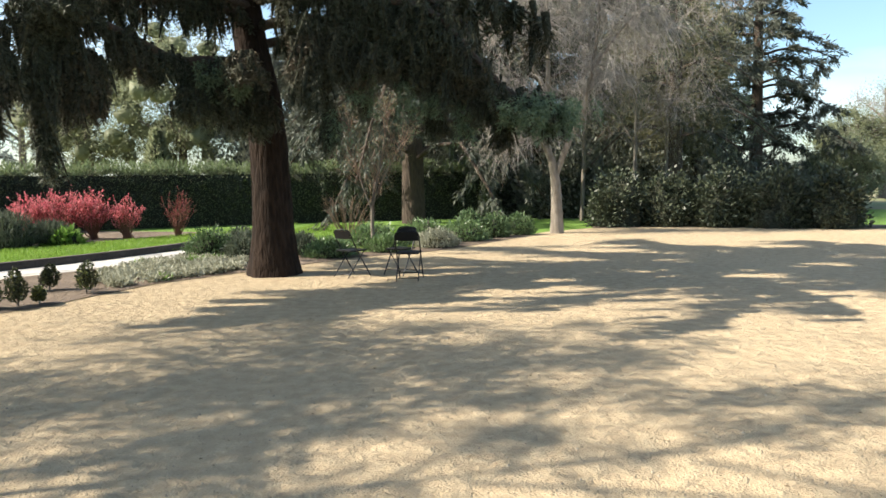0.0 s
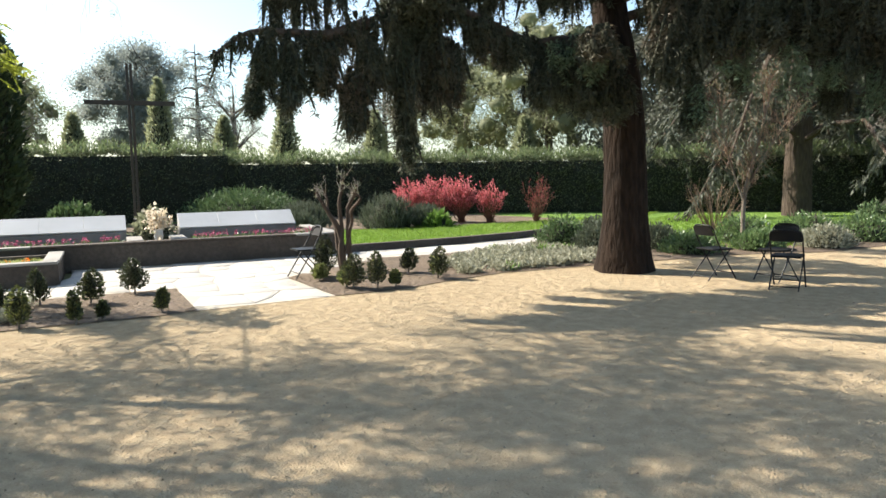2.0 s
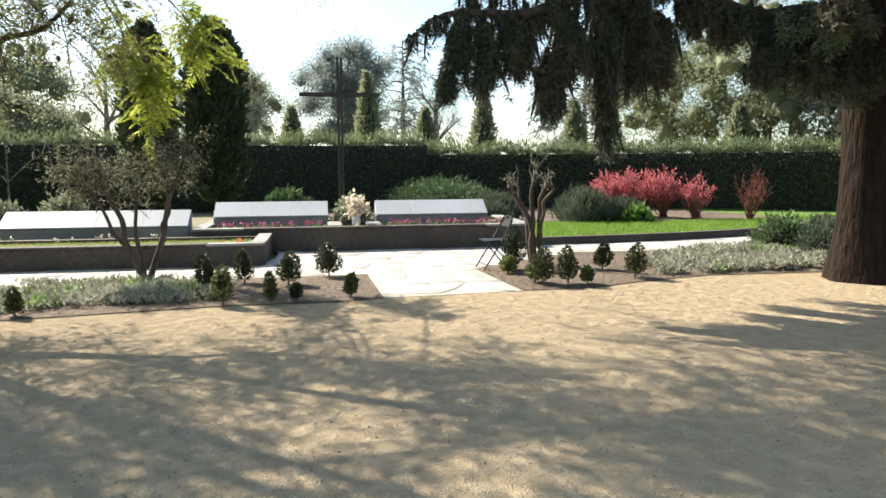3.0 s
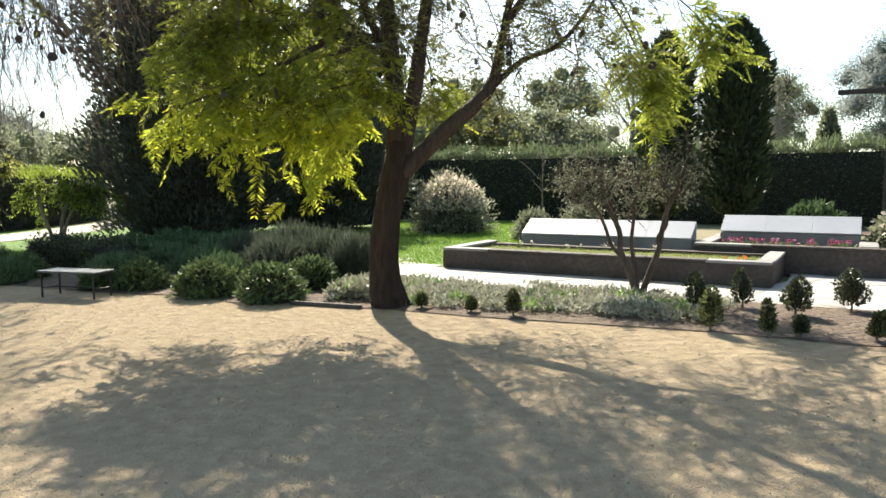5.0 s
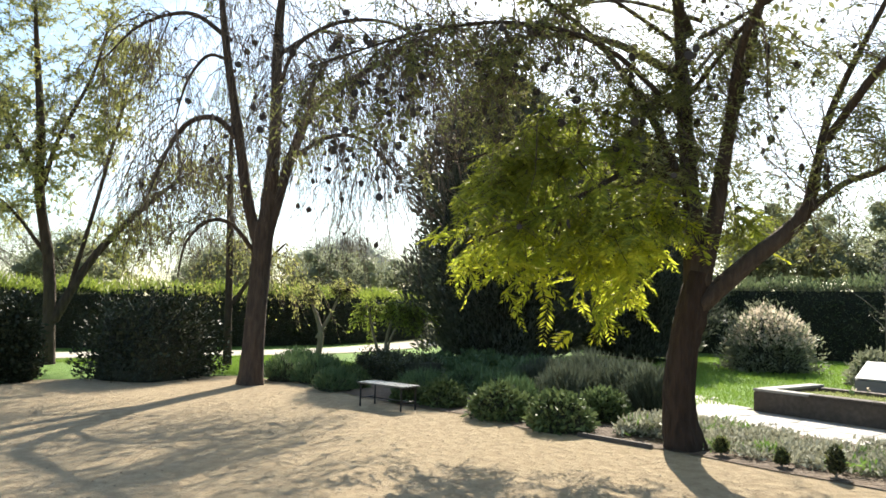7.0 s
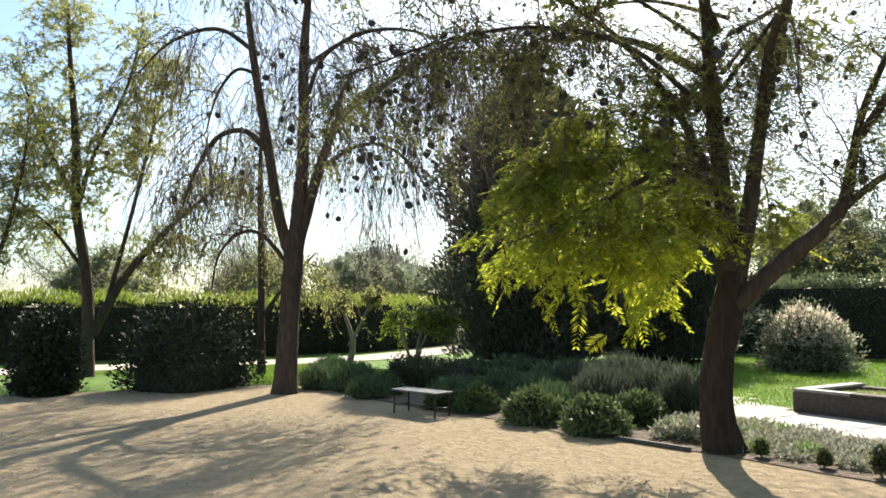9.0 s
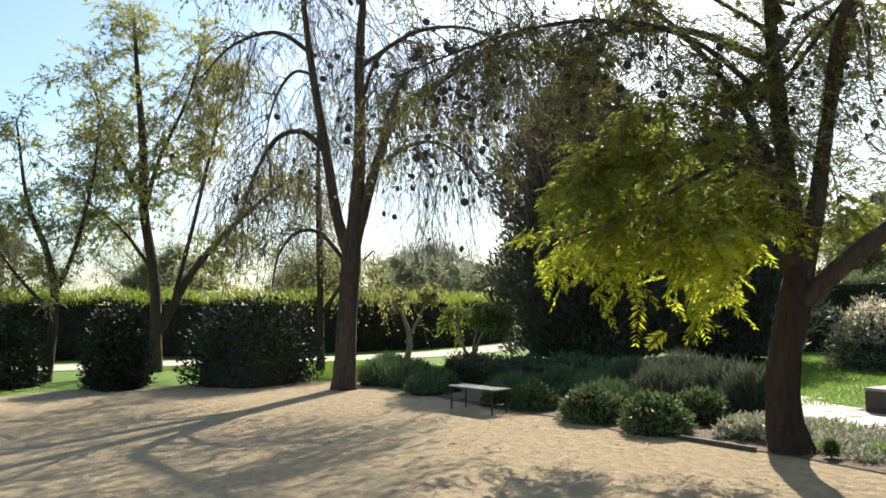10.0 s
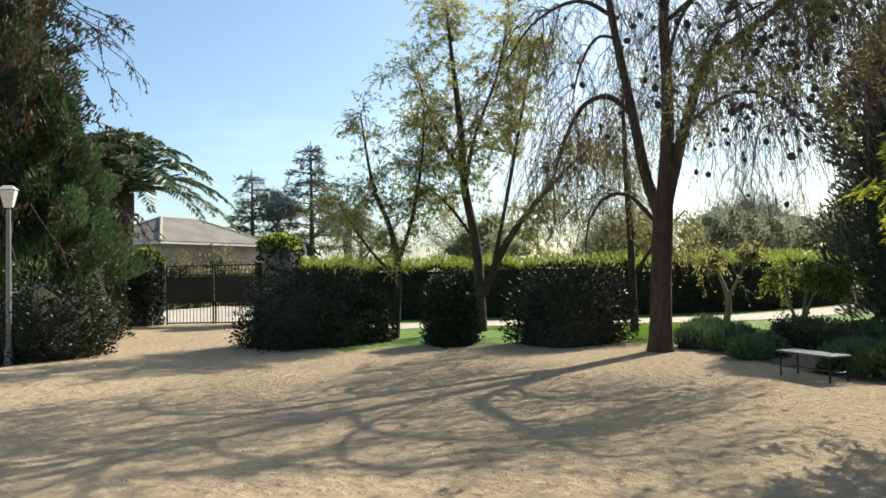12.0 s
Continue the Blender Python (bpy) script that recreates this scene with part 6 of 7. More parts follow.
def tiered(name, at, h, r, tiers, n, leaf, material, label, bark=BARK_DARK, trunk=0.3, start=0.12, droop=0.15):
    """A conifer with level boughs in open tiers."""
    rng = np.random.default_rng(int(abs(at[0] * 37 + at[1] * 29) + n))
    root = thing(name, (*at, 0), label, "tree")
    g = tube(Geo(), [(0, 0, -0.1), (0, 0, h * 0.5), (0, 0, h)], [trunk, trunk * 0.6, trunk * 0.1], 10, 10)
    lines = []
    for i in range(tiers * 4):
        z = h * (start + (0.97 - start) * (i // 4 + rng.random() * 0.6) / tiers)
        a = i * 1.7 + rng.random()
        q = r * (1 - (z / h) ** 1.6) * rng.uniform(0.6, 1.15) + r * 0.12
        dd = np.array([math.cos(a), math.sin(a), 0])
        lines.append([(0, 0, z), tuple(dd * q * 0.5 + (0, 0, z + q * 0.08)), tuple(dd * q + (0, 0, z - q * droop))])
    for l in lines:
        tube(g, l, [trunk * 0.22, trunk * 0.06], 5, 5)
    part("trunk", g, bark, root, rounded=True)
    limbs = np.stack([resample(l, 8) for l in lines])
    tw = sprout(limbs, tiers * 40, r * 0.22, rng, ahead=0.8, up=0.0, droop=0.25, low=0.25, k=4, flat=0.35)
    p, d = along(tw, n, rng, 0.0)
    part("foliage", leaves(Geo(), p + rng.normal(0, leaf * 0.25, p.shape), d + rng.normal(0, 0.45, p.shape) + (0, 0, -droop), leaf, leaf * 0.2, rng), material, root)
    return root


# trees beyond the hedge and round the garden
crown_tree("blue_gum", (-42.8, 33.5), 11.6, 3.6, 8.5, 8000, 0.42, HAZE_BLUE, "large bluish-green tree beyond the hedge", 0.4)
crown_tree("garden_tree", (-47, 26), 9.5, 3.4, 7, 5000, 0.42, HAZE_GREEN, "light green tree beyond the hedge", 0.35)
crown_tree("bare_tree", (-40, 22), 8, 3.0, 6, 700, 0.2, HAZE_GREEN, "bare grey tree beyond the hedge", 0.28, bare=True)
crown_tree("bare_tree", (-36, 36), 8.5, 3.2, 6, 500, 0.2, HAZE_GREEN, "bare grey tree beyond the hedge", 0.28, bare=True)
crown_tree("bare_tree", (-25, 42), 10, 3.6, 7, 500, 0.2, HAZE_GREEN, "bare grey tree beyond the hedge", 0.3, bare=True)
crown_tree("bare_tree", (-33, 12), 6.5, 2.6, 5, 600, 0.2, HAZE_GREEN, "bare grey tree beyond the hedge", 0.22, bare=True)
crown_tree("bare_tree", (-30.5, 14), 5.5, 2.2, 4.4, 900, 0.2, HAZE_GREEN, "thin grey tree beyond the hedge", 0.2, bare=True)
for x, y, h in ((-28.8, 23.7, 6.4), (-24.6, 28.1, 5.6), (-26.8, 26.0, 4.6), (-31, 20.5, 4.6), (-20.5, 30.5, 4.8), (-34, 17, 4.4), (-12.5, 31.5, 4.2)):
    column("garden_cypress", (x, y), h, 0.95, 2600, 0.25, HAZE_GREEN, "green pointed cypress beyond the hedge", 0.15)
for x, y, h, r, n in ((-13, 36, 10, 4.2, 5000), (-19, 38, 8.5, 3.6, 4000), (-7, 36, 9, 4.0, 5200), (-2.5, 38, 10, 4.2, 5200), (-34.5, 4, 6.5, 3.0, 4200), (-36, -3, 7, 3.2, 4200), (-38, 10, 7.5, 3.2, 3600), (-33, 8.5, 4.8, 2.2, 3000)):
    crown_tree("garden_tree", (x, y), h, r, h * 0.72, n, 0.34, HAZE_GREEN if x < -10 else FAR_DARK, "leafy evergreen tree beyond the hedge", 0.3)
tiered("far_conifer", (-48, 44), 13, 4.5, 12, 4000, 0.5, HAZE_BLUE, "open tall conifer in the distance")
tiered("far_conifer", (-30, 46), 12, 4.2, 11, 4000, 0.5, HAZE_BLUE, "open tall conifer in the distance")
# woods behind the yard's far corner
tiered("tall_cedar", (18.0, 37), 17, 4.4, 17, 46000, 0.3, FAR_DARK, "tall layered cedar behind the shrubs", trunk=0.4, start=0.12)
tiered("tall_cedar", (10.7, 28.1), 16, 4.6, 14, 20000, 0.24, FAR_DARK, "tall straight-stemmed conifer behind the shrubs", trunk=0.36, start=0.2, droop=0.3)
tiered("tall_cedar", (6.0, 33.5), 16, 4.8, 17, 46000, 0.3, FAR_DARK, "dark conifer in the woods", trunk=0.34, start=0.08, droop=0.3)
tiered("tall_cedar", (-0.3, 26.1), 15, 5.6, 13, 40000, 0.26, FAR_DARK, "conifer with a flared dark trunk", BARK_DARK, 0.5, 0.16, 0.5)
tiered("tall_cedar", (13.8, 34.5), 12, 3.6, 12, 18000, 0.26, HAZE_GREEN, "green conifer in the woods", trunk=0.3, start=0.08, droop=0.25)
tiered("tall_cedar", (-4.2, 33.0), 13, 4.2, 13, 26000, 0.26, FAR_DARK, "dark conifer behind the hedge", trunk=0.3, start=0.1, droop=0.3)
crown_tree("bare_tree", (8.0, 24.6), 9, 3.0, 7, 1400, 0.12, WOOD_OLIVE, "tall grey bare tree behind the shrubs", 0.09, BARK_GREY, bare=True)
crown_tree("bare_tree", (6.4, 26.2), 10, 3.2, 8, 1400, 0.12, WOOD_OLIVE, "tall grey bare tree behind the shrubs", 0.09, BARK_GREY, bare=True)
crown_tree("bare_tree", (9.6, 26.0), 9.5, 2.8, 8, 2200, 0.12, WOOD_OLIVE, "tall grey bare tree behind the shrubs", 0.09, BARK_GREY, bare=True)
for x, y, h, r, m in ((2.5, 37, 15, 4.6, FAR_DARK), (9.5, 38.5, 15, 4.6, FAR_DARK), (14.5, 41, 13, 4.2, WOOD_OLIVE), (11.6, 31.5, 10, 2.6, WOOD_OLIVE), (-1.5, 41, 14, 4.6, WOOD_OLIVE)):
    crown_tree("woodland_tree", (x, y), h, r, h * 0.85, 7000, 0.36, m, "tall leafy tree in the shady woods", 0.3, BARK_DARK, clumps=110)
crown_tree("garden_tree", (31, 50), 6.5, 2.8, 5, 3500, 0.4, HAZE_GREEN, "light green tree in the open distance", 0.3)
crown_tree("bare_tree", (33, 50), 8.5, 3.2, 6, 600, 0.3, HAZE_GREEN, "pale bare tree in the open distance", 0.3, bare=True)
crown_tree("garden_tree", (21.5, 34), 3.6, 1.9, 3.0, 2600, 0.3, HAZE_GREEN, "bright green small tree past the shrubs", 0.15)
for x, y, r, h in ((-1, 31, 2.4, 2.6), (3, 31.8, 2.4, 3.0), (6.5, 29.2, 2.2, 2.8), (9.5, 30.5, 2.4, 2.6), (13, 29, 2.0, 2.0), (16, 30, 2.0, 1.8), (-4, 31.5, 2.6, 3.6), (0.5, 34.5, 3.0, 5.0), (5, 35.5, 3.0, 5.0), (9, 34, 3.0, 4.6), (-8, 33, 2.8, 4.0)):
    shrub("thicket_shrub", (x, y), r, r * 0.8, h, 4200, 0.26, FAR_DARK, "dark shady thicket under the trees", fuzz=0.2)
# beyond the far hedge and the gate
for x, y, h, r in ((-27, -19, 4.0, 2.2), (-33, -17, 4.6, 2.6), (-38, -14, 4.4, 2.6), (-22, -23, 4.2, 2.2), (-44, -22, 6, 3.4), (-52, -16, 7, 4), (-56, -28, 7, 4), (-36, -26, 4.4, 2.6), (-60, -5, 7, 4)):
    # the farthest ones get the bluer colour as painted haze
    crown_tree("garden_tree", (x, y), h, r, h * 0.7, 2200, 0.3, HAZE_GREEN if x > -40 else HAZE_BLUE, "light green tree beyond the far hedge", 0.15)
for x, y, h, r in ((-30, -22, 5, 2.4), (-41, -20, 6.5, 3.0), (-25, -28, 5, 2.6), (-20, -30, 5, 2.6), (-48, -34, 7, 3.4)):
    crown_tree("bare_tree", (x, y), h, r, h * 0.7, 300, 0.2, HAZE_GREEN, "bare grey tree beyond the far hedge", 0.16, bare=True)
tiered("norfolk_pine", (-38.5, -81), 14.5, 4.6, 8, 3600, 0.6, FAR_DARK, "tall far conifer with open tiers", droop=-0.05, start=0.3, trunk=0.4)
tiered("norfolk_pine", (-44.8, -77.7), 18.2, 6.0, 10, 6000, 0.6, FAR_DARK, "tall far conifer with open tiers", droop=-0.05, start=0.25, trunk=0.45)
crown_tree("stone_pine", (-41.2, -79.7), 12.0, 2.6, 4, 900, 0.6, HAZE_BLUE, "far pine with an umbrella-shaped crown", 0.4, base_z=0.55)
column("big_cypress", (-2.9, -21.8), 11, 1.7, 24000, 0.17, CYPRESS, "huge dark evergreen with browned branches beside the gate", 0.75, 0.22, brown=0.35, low=0.22)
column("big_cypress", (-4.1, -21.0), 6.9, 1.8, 34000, 0.16, JUNIPER, "broad green conifer beside the gate", 0.1, 0.28, low=0.2)


def palm(at, h, r, fronds, label, leaf=0.45, wide=0.035, trunk=0.3):
    rng = np.random.default_rng(int(abs(at[0] * 19)) + fronds)
    root = thing("palm_tree", (*at, 0), label, "palm")
    part("trunk", tube(Geo(), [(0, 0, -0.1), (0, 0, h * 0.5), (0, 0, h)], [trunk * 1.2, trunk, trunk * 1.1], 16, 12, 0.06, rng), BARK_DARK, root, rounded=True)
    a = np.arange(fronds) * 2.399
    e = np.linspace(1.5, 0.25, fronds)
    k = 12
    s = np.linspace(0, 1, k)[None, :, None]
    d = np.stack([np.cos(a) * np.cos(e), np.sin(a) * np.cos(e), np.sin(e)], 1)[:, None]
    paths = np.array([0, 0, h]) + d * r * s + np.array([0, 0, -0.56]) * r * s**2.6
    part("frond_growth", strands(Geo(), paths, 0.03, 0.008), PALM_LEAF, root)
    g = Geo()
    for j in range(1, k):
        for w in np.linspace(0, 1, 7)[:-1]:
            p = paths[:, j - 1] * (1 - w) + paths[:, j] * w
            t = unit(paths[:, j] - paths[:, j - 1])
            side = unit(np.cross(t, np.array([0, 0, 1.0])))
            L = leaf * np.interp((j - 1 + w) / (k - 1), [0, 0.15, 0.5, 0.85, 1], [0.25, 0.7, 1.0, 0.7, 0.25])
            for sg in (-1, 1):
                leaves(g, p, side * sg + t * 0.7 + np.array([0, 0, -0.3]) + rng.normal(0, 0.12, p.shape), L, wide * 1.6, rng, 0.15)
    part("frond_foliage", g, PALM_LEAF, root)


palm((-7.3, -26.2), 4.6, 4.3, 52, "date palm with arching fronds beyond the gate", 0.6, 0.045, 0.42)
palm((-37.7, -58.7), 6.0, 3.6, 40, "far date palm with a round crown", 0.8, 0.09, 0.4)
palm((-33.0, -60.0), 3.4, 2.6, 30, "far smaller palm with arching fronds", 0.7, 0.09, 0.35)


# ---- gate, lamp, house ----
GA, GB = Vector((-8.15, -24.2, 0)), Vector((-10.55, -21.9, 0))
gw = (GB - GA).length
gate = new("double_gate")
ga = math.atan2(GB.y - GA.y, GB.x - GA.x)
gate.matrix_world = pose(GA.x, GA.y, 0, 0, 0, math.degrees(ga))
tagged(gate, "closed dark metal double gate with barred top and bottom", "gate")
for half in (0, 1):
    x0, x1 = gw / 2 * half + 0.02, gw / 2 * (half + 1) - 0.02
    wing = part("gate_leaf", bevelled((x0, -0.015, 0.78), (x1, 0.015, 1.62), 0.004, 1), SHEET, gate)
    for z in (0.06, 0.74, 1.64, 1.96):
        part("rail", bevelled((x0, -0.02, z), (x1, 0.02, z + 0.04), 0.004, 1), BLACK_METAL, wing)
    for x in (x0, x1 - 0.045):
        part("stile", bevelled((x, -0.026, 0.03), (x + 0.045, 0.026, 2.04), 0.004, 1), BLACK_METAL, wing)
    for i in range(1, 14):
        x = x0 + (x1 - x0) * i / 14
        part("bar", tube(Geo(), [(x, 0, 0.08), (x, 0, 0.76)], [0.011, 0.011], 2, 6), BLACK_METAL, wing)
        part("bar", tube(Geo(), [(x, 0, 1.66), (x, 0, 2.0)], [0.011, 0.011], 2, 6), BLACK_METAL, wing)
part("lock_box", bevelled((gw / 2 - 0.07, -0.045, 0.66), (gw / 2 + 0.07, 0.045, 0.80), 0.006, 1), BLACK_METAL, gate)


def ivy_pillar(at, wide, high, label):
    rng = np.random.default_rng(int(abs(at[0] * 10 + high * 7)))
    root = thing("ivy_pillar", (*at, 0), label, "gate pillar", turn=math.degrees(ga))
    part("pillar", bevelled((-wide * 0.4, -wide * 0.4, -0.05), (wide * 0.4, wide * 0.4, high * 0.95), 0.02), CONCRETE, root)
    n = 5000
    d = unit(rng.normal(0, 1, (n, 3)))
    q = d / np.max(np.abs(d), axis=1, keepdims=True) ** 0.7
    p = q * (wide * 0.5, wide * 0.5, high * 0.5) * rng.uniform(0.9, 1.14, (n, 1)) + (0, 0, high * 0.5)
    p[:, 2] = np.maximum(p[:, 2], 0.02)
    part("ivy", leaves(Geo(), p, d + rng.normal(0, 0.5, p.shape), 0.12, 0.08, rng), SHRUB_LEAF, root)
    top = p[p[:, 2] > high * 0.85]
    part("young_ivy", leaves(Geo(), top + (0, 0, 0.05), rng.normal(0, 0.6, top.shape) + (0, 0, 1), 0.13, 0.09, rng), HEDGE_TIP, root)


ivy_pillar((-7.75, -24.9), 0.85, 2.35, "gate pillar overgrown with ivy")
ivy_pillar((-11.2, -21.9), 1.25, 2.75, "gate pillar under a thick round head of ivy")

lamp = thing("lamp_post", (-2.24, -15.9, 0), "grey lamp post with a milky square lantern", "lamp post")
part("pole", tube(Geo(), [(0, 0, -0.05), (0, 0, 1.5), (0, 0, 3.0)], [0.055, 0.048, 0.04], 6, 12), POLE_GREY, lamp, rounded=True)
part("foot", tube(Geo(), [(0, 0, 0), (0, 0, 0.3)], [0.09, 0.075], 3, 12), POLE_GREY, lamp, rounded=True)
bm = bmesh.new()
bmesh.ops.create_cone(bm, cap_ends=True, segments=4, radius1=0.10, radius2=0.19, depth=0.34)
bmesh.ops.transform(bm, matrix=Matrix.Translation((0, 0, 3.2)) @ pose(0, 0, 0, 0, 0, 20), verts=bm.verts)
bmesh.ops.bevel(bm, geom=bm.edges[:], offset=0.012, segments=2, affect="EDGES")
lantern = part("lantern", bm, LANTERN, lamp)
bm = bmesh.new()
bmesh.ops.create_cone(bm, cap_ends=True, segments=4, radius1=0.21, radius2=0.10, depth=0.08)
bmesh.ops.transform(bm, matrix=Matrix.Translation((0, 0, 3.42)) @ pose(0, 0, 0, 0, 0, 20), verts=bm.verts)
part("cap", bm, WHITE_PAINT, lantern)

sign = thing("street_sign", (-14.2, -25.5, 0), "small pale sign on a thin pole behind the hedge", "sign", turn=-40)
part("pole", tube(Geo(), [(0, 0, -0.05), (0, 0, 2.75)], [0.03, 0.03], 3, 8), WHITE_PAINT, sign)
part("board", bevelled((0.0, -0.012, 2.62), (0.75, 0.012, 2.86), 0.004, 1), WHITE_PAINT, sign)

house = thing("house", (-17.0, -44.7, 0), "cream single-storey house with hipped grey-brown roofs", "house", turn=-66)


def roofed(x0, x1, y0, y1, wall, ridge, over=0.5):
    """One wing: walls and a hipped roof with eaves."""
    part("wall", bevelled((x0, y0, -0.05), (x1, y1, wall), 0.02, 1), HOUSE_WALL, house)
    a, b, c, d = x0 - over, x1 + over, y0 - over, y1 + over
    w = min(b - a, d - c) / 2 * 0.95
    rid = [(a + w, (c + d) / 2), (b - w, (c + d) / 2)] if (b - a) > (d - c) else [((a + b) / 2, c + w), ((a + b) / 2, d - w)]
    v = [(a, c, wall), (b, c, wall), (b, d, wall), (a, d, wall), (*rid[0], ridge), (*rid[1], ridge)]
    f = [(0, 3, 2, 1), (0, 1, 5, 4), (2, 3, 4, 5), (1, 2, 5, 5), (3, 0, 4, 4)] if (b - a) > (d - c) else [(0, 3, 2, 1), (1, 2, 5, 4), (3, 0, 4, 5), (0, 1, 4, 4), (2, 3, 5, 5)]
    bm = bmesh.new()
    vs = [bm.verts.new(q) for q in v]
    for q in f:
        bm.faces.new([vs[i] for i in dict.fromkeys(q)])
    part("eaves", bevelled((a + 0.03, c + 0.03, wall - 0.16), (b - 0.03, d - 0.03, wall - 0.005), 0.01, 1), WHITE_PAINT, house)
    top = part("roof", bm, ROOF_TILE, house)
    for q, w in ((4, 0), (5, 1), (4, 3), (5, 2), (4, 5)) if (b - a) > (d - c) else ((4, 0), (4, 1), (5, 2), (5, 3), (4, 5)):
        part("ridge_cap", tube(Geo(), [v[q], v[w]], [0.09, 0.09], 2, 6), HOUSE_WALL, top)
    return top


for x, y, r, h in ((-13.6, -37.2, 1.5, 2.4), (-16.2, -38.4, 1.6, 2.7), (-11.4, -36.4, 1.4, 2.2), (-19.0, -38.6, 1.7, 2.3)):
    shrub("garden_bush", (x, y), r, r, h, 2600, 0.2, WOOD_OLIVE, "olive green bush before the house", fuzz=0.2, clump=30)
roofed(-2.2, 3.4, -3.0, 3.0, 3.3, 4.7)
roof = roofed(-4.8, 0.6, -1.0, 7.0, 3.5, 5.0)
part("chimney", bevelled((2.6, -0.4, 3.4), (3.3, 0.3, 4.9), 0.02, 1), HOUSE_WALL, roof)
for x in (-1.2, 1.4):
    win = part("window", bevelled((x, -3.03, 1.2), (x + 1.2, -2.98, 2.6), 0.01, 1), BLACK_VINYL, house)
    part("window_frame", bevelled((x - 0.06, -3.06, 1.1), (x + 1.26, -3.035, 1.19), 0.005, 1), WHITE_PAINT, win)


# ---- seats ----
def rod(pts, r, k=None, seg=8):
    return tube(Geo(), pts, [r, r], k or max(2, len(pts) * 4), seg)


def folding_chair():
    """Faces +y; seat 0.44 m high."""
    root = thing("folding_chair", (0, 0, 0), "black folding metal chair standing on the gravel", "chair", "folding chairs")
    part("back_frame", rod([(-0.2, 0.24, 0.0), (-0.2, -0.02, 0.40), (-0.2, -0.15, 0.62), (-0.195, -0.20, 0.74), (-0.15, -0.225, 0.80), (0, -0.24, 0.812), (0.15, -0.225, 0.80), (0.195, -0.20, 0.74), (0.2, -0.15, 0.62), (0.2, -0.02, 0.40), (0.2, 0.24, 0.0)], 0.011, 60), BLACK_METAL, root)
    for x in (-0.2, 0.2):
        part("rear_leg", rod([(x * 0.9, -0.26, 0.0), (x * 0.9, 0.0, 0.30), (x * 0.9, 0.14, 0.46)], 0.010, 8), BLACK_METAL, root)
    part("rear_stretcher", rod([(-0.18, -0.22, 0.05), (0.18, -0.22, 0.05)], 0.008), BLACK_METAL, root)
    part("front_stretcher", rod([(-0.2, 0.19, 0.09), (0.2, 0.19, 0.09)], 0.008), BLACK_METAL, root)
    seat = bevelled((-0.19, -0.2, 0.435), (0.19, 0.2, 0.462), 0.012)
    part("seat", seat, BLACK_VINYL, root)
    g = Geo()
    us, zs = np.linspace(-0.19, 0.19, 9), np.linspace(0.655, 0.80, 5)
    uu, zz = np.meshgrid(us, zs)
    yy = -0.155 - (zz - 0.6) * 0.36 - 0.03 * (1 - (uu / 0.2) ** 2)
    cut = 0.03 * (np.abs(uu) / 0.19) ** 4 * (zz - 0.655) / 0.145
    for o in (0.0, -0.012):
        v = np.stack([uu, yy + o, zz - cut], -1)
        i, j = np.meshgrid(np.arange(4), np.arange(8), indexing="ij")
        q = np.stack([i * 9 + j, i * 9 + j + 1, (i + 1) * 9 + j + 1, (i + 1) * 9 + j], -1)
        g.add(v, q if o else q[..., ::-1])
    part("backrest", g, BLACK_VINYL, root)
    return root


chair = folding_chair()
chair.matrix_world = pose(-0.74, 9.98, 0, 0, 0, -40)
for x, y, a in ((0.28, 9.4, -6), (0.1, 10.15, 150), (-6.62, 7.7, 150)):
    copy_thing(chair, pose(x, y, 0, 0, 0, a))

bench = thing("garden_bench", (-10.33, -4.31, 0), "low backless bench with weathered slats and thin metal legs", "bench", turn=69)
for i in range(5):
    y = -0.18 + i * 0.078
    part("slat", bevelled((-0.49, y, 0.345), (0.49, y + 0.066, 0.372), 0.005, 1), BENCH_SLAT, bench)
for x in (-0.43, 0.43):
    for y in (-0.15, 0.17):
        part("leg", rod([(x, y, -0.01), (x, y, 0.345)], 0.014), BLACK_METAL, bench)
    part("cross_rail", rod([(x, -0.15, 0.33), (x, 0.17, 0.33)], 0.012), BLACK_METAL, bench)
    part("low_rail", rod([(x, -0.15, 0.13), (x, 0.17, 0.13)], 0.009), BLACK_METAL, bench)
part("stretcher", rod([(-0.43, 0.01, 0.13), (0.43, 0.01, 0.13)], 0.009), BLACK_METAL, bench)


# ---- grass, litter, paving ----
def blades(name, outline, n, tall, label, seed):
    rng = np.random.default_rng(seed)
    p = scatter(outline, n, rng)
    ob = part(name, leaves(Geo(), p, rng.normal(0, 0.35, p.shape) + (0, 0, 1), tall, tall * 0.25, rng), BLADE, None)
    tagged(ob, label, "grass", "", "stuff")


blades("lawn_grass", [(-9.9, -0.6), (-13.2, 0.3), (-13.2, 1.4), (-18, 5), (-25, 8), (-28, 1), (-20, -1.5), (-14, -0.9)], 30000, 0.07, "short bright lawn grass blades", 3)
blades("lawn_grass", [(-8.3, 11.1), (-6.2, 14.3), (-5.2, 16.4), (-5.0, 27), (-7, 22), (-9, 18.5), (-12, 14.5)], 26000, 0.07, "short bright lawn grass blades", 4)
blades("lawn_grass", [(-0.9, 14.0), (0.6, 15.6), (0.2, 19), (-2, 24), (-4, 27), (-5, 16.5), (-3.5, 15.2)], 12000, 0.08, "short shaded lawn grass blades", 5)
blades("lawn_grass", [(-13, -9), (-12.6, -11.6), (-13.5, -14.5), (-15, -14), (-18, -11), (-17, -7.5), (-14.6, -8.8)], 14000, 0.08, "shaded lawn grass blades", 6)
rng = np.random.default_rng(8)
q = np.column_stack([rng.uniform(0.3, 5.1, 6000), rng.uniform(0.25, 1.5, 6000), np.full(6000, 0.27)])
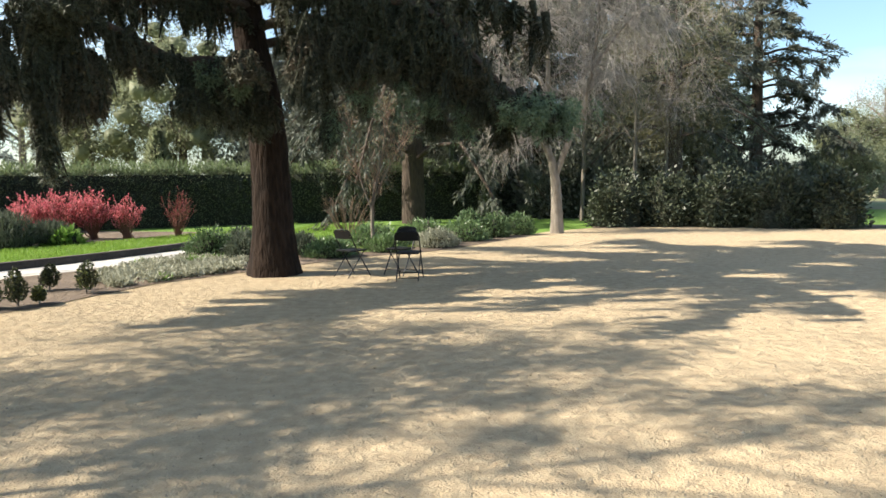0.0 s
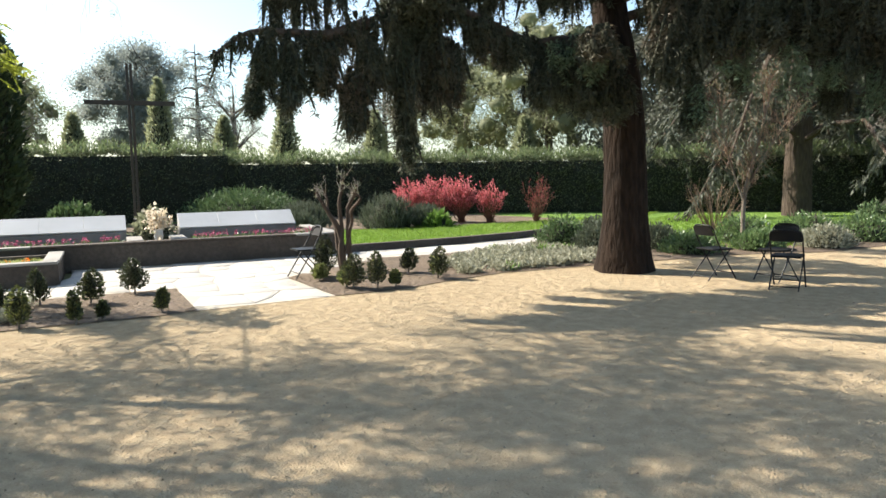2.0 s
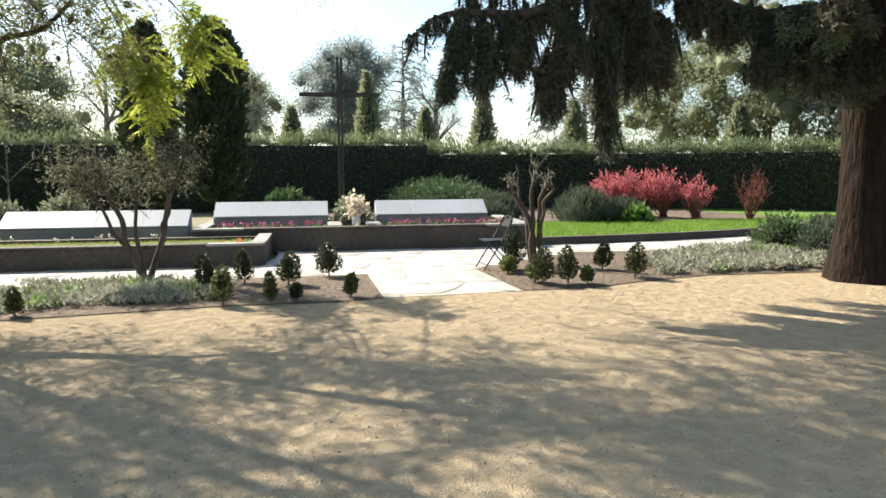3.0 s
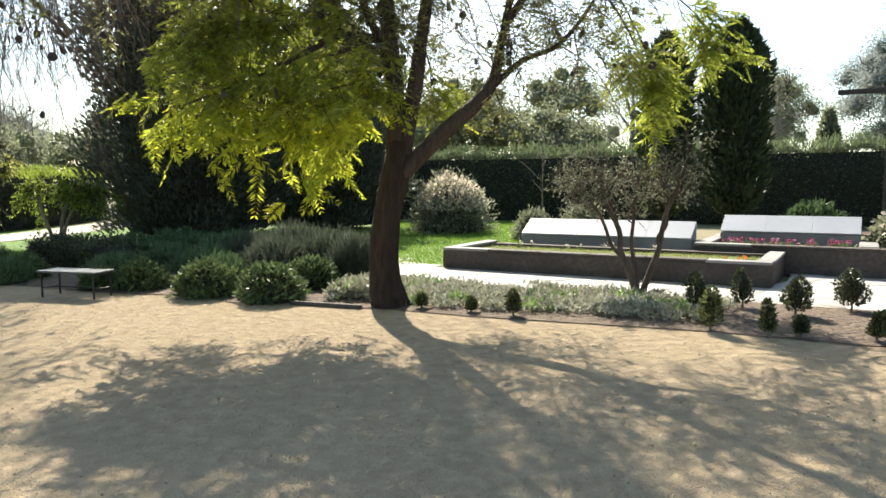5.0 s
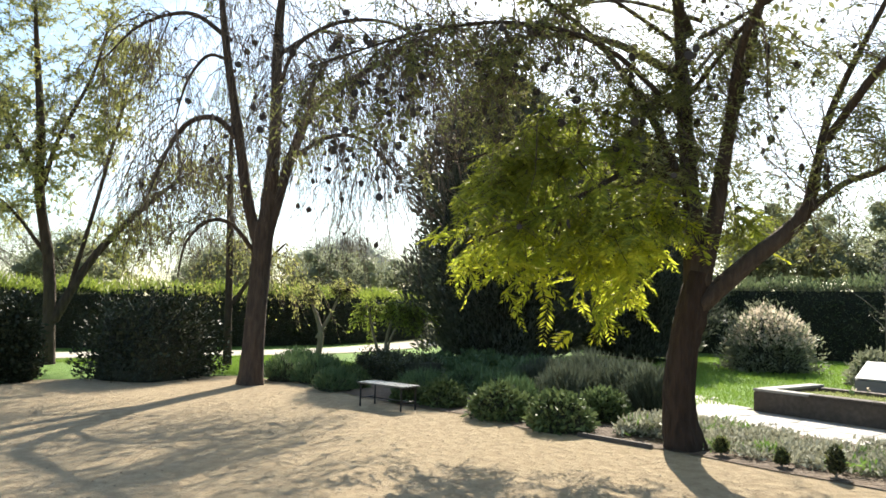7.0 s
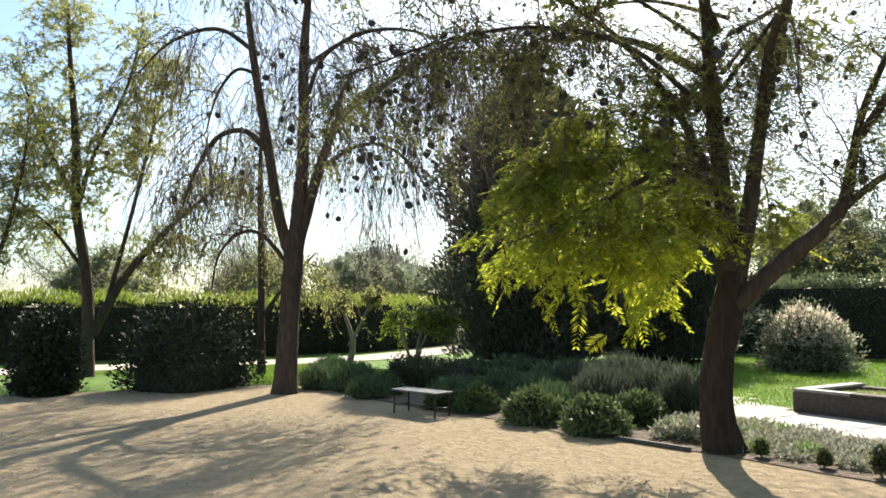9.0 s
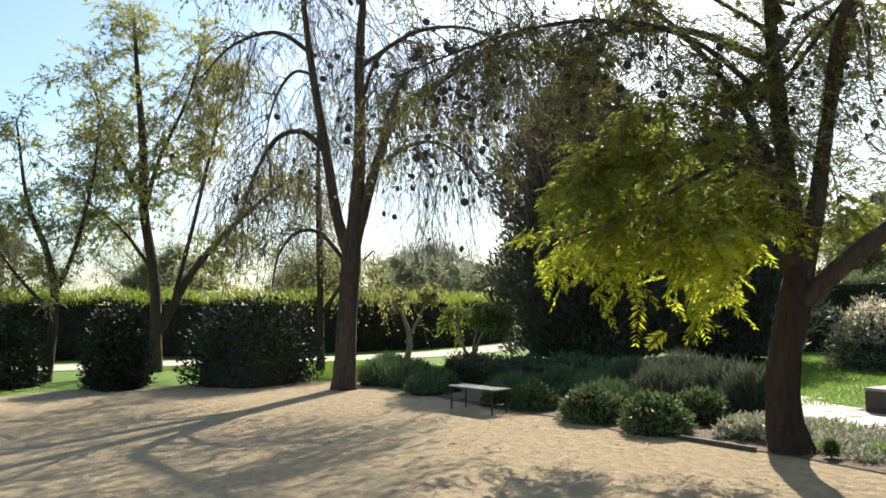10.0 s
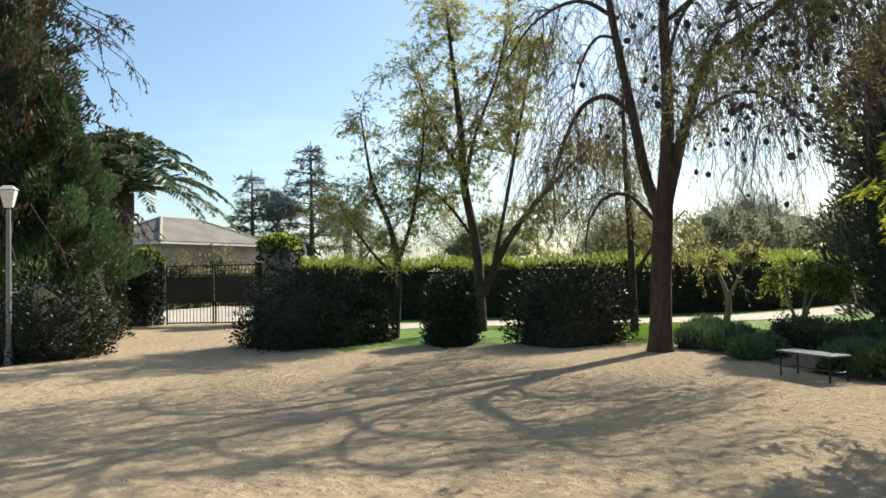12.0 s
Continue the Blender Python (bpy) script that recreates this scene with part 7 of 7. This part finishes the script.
strip = on_memorial("planter_grass", "short thin dry grass growing in the low planter", "grass", "stuff")
part("grass_blades", leaves(Geo(), q, rng.normal(0, 0.4, q.shape) + (0, 0, 1), 0.045, 0.012, rng), DRY_BLADE, strip)
p = scatter([(-7, 1), (-4.4, 7), (-2, 10), (8, 18), (10, 4), (2, -4), (-6, -9), (-11, -8), (-9.3, -2)], 5200, rng)
p[:, 2] = 0.004
lit = part("leaf_litter", leaves(Geo(), p, rng.normal(0, 1, p.shape) * (1, 1, 0.12) + (0, 0, 0.06), 0.02, 0.012, rng, 0.6), LITTER, None)
tagged(lit, "scattered dry leaf bits and grit on the gravel", "leaf litter", "", "stuff")

# loose small stones on the gravel
p = scatter([(-7, 1), (-4.4, 7), (-2, 10), (8, 18), (10, 4), (2, -4), (-6, -9), (-11, -8), (-9.3, -2)], 9000, rng)
g = Geo()
size = 0.003 + 0.009 * rng.random(9000) ** 4
turn = rng.uniform(0, 6.28, 9000)
ring = np.stack([np.cos(turn), np.sin(turn), 0 * turn], 1) * size[:, None]
perp = np.stack([-np.sin(turn), np.cos(turn), 0 * turn], 1) * size[:, None] * 0.75
up = np.array([0, 0, 1.0]) * size[:, None]
v = np.stack([p + ring, p + perp, p - ring, p - perp, p + ring * 0.55 + up, p + perp * 0.6 + up, p - ring * 0.5 + up, p - perp * 0.6 + up], 1)
f = np.array([(0, 1, 5, 4), (1, 2, 6, 5), (2, 3, 7, 6), (3, 0, 4, 7), (4, 5, 6, 7)])
g.add(v, (np.arange(9000)[:, None, None] * 8 + f[None]).reshape(-1, 4))
tagged(part("loose_stones", g, PEBBLE, None), "small loose stones scattered over the gravel", "stones", "", "stuff")

# irregular paving stones, one by one
rng = np.random.default_rng(9)
cell = 0.56
pave = bpy.data.objects["pavement"]
jit = rng.uniform(-0.3, 0.3, (70, 70, 2)) * cell
cs, sn = 0.59, 0.807


def corner(i, j):
    u, w = (i - 30) * cell + jit[i, j, 0], (j - 30) * cell + jit[i, j, 1]
    return np.array([-9 + u * cs - w * sn, 5 + u * sn + w * cs])


for i in range(69):
    for j in range(69):
        c = np.array([corner(i, j), corner(i + 1, j), corner(i + 1, j + 1), corner(i, j + 1)])
        mid = c.mean(0)
        if not (inside(WALK_STONE, mid[None])[0] or inside(ENTRY, mid[None])[0]):
            continue
        low = mid + (c - mid) * 0.965
        top = mid + (c - mid) * 0.945
        h = 0.010 + float(rng.uniform(0, 0.004))
        v = [(*(q - mid), -0.02) for q in low] + [(*(q - mid), h - 0.003) for q in low] + [(*(q - mid), h) for q in top]
        f = [(0, 1, 5, 4), (1, 2, 6, 5), (2, 3, 7, 6), (3, 0, 4, 7), (4, 5, 9, 8), (5, 6, 10, 9), (6, 7, 11, 10), (7, 4, 8, 11), (8, 9, 10, 11)]
        ob = part("paving_stone", Geo().add(v, f), PAVING, pave)
        ob.location = (*mid, 0)
solid("entry_bedding", slab(ENTRY, 0.005), PATHGRIT, "pale joints under the entry paving", "pavement", "structure")
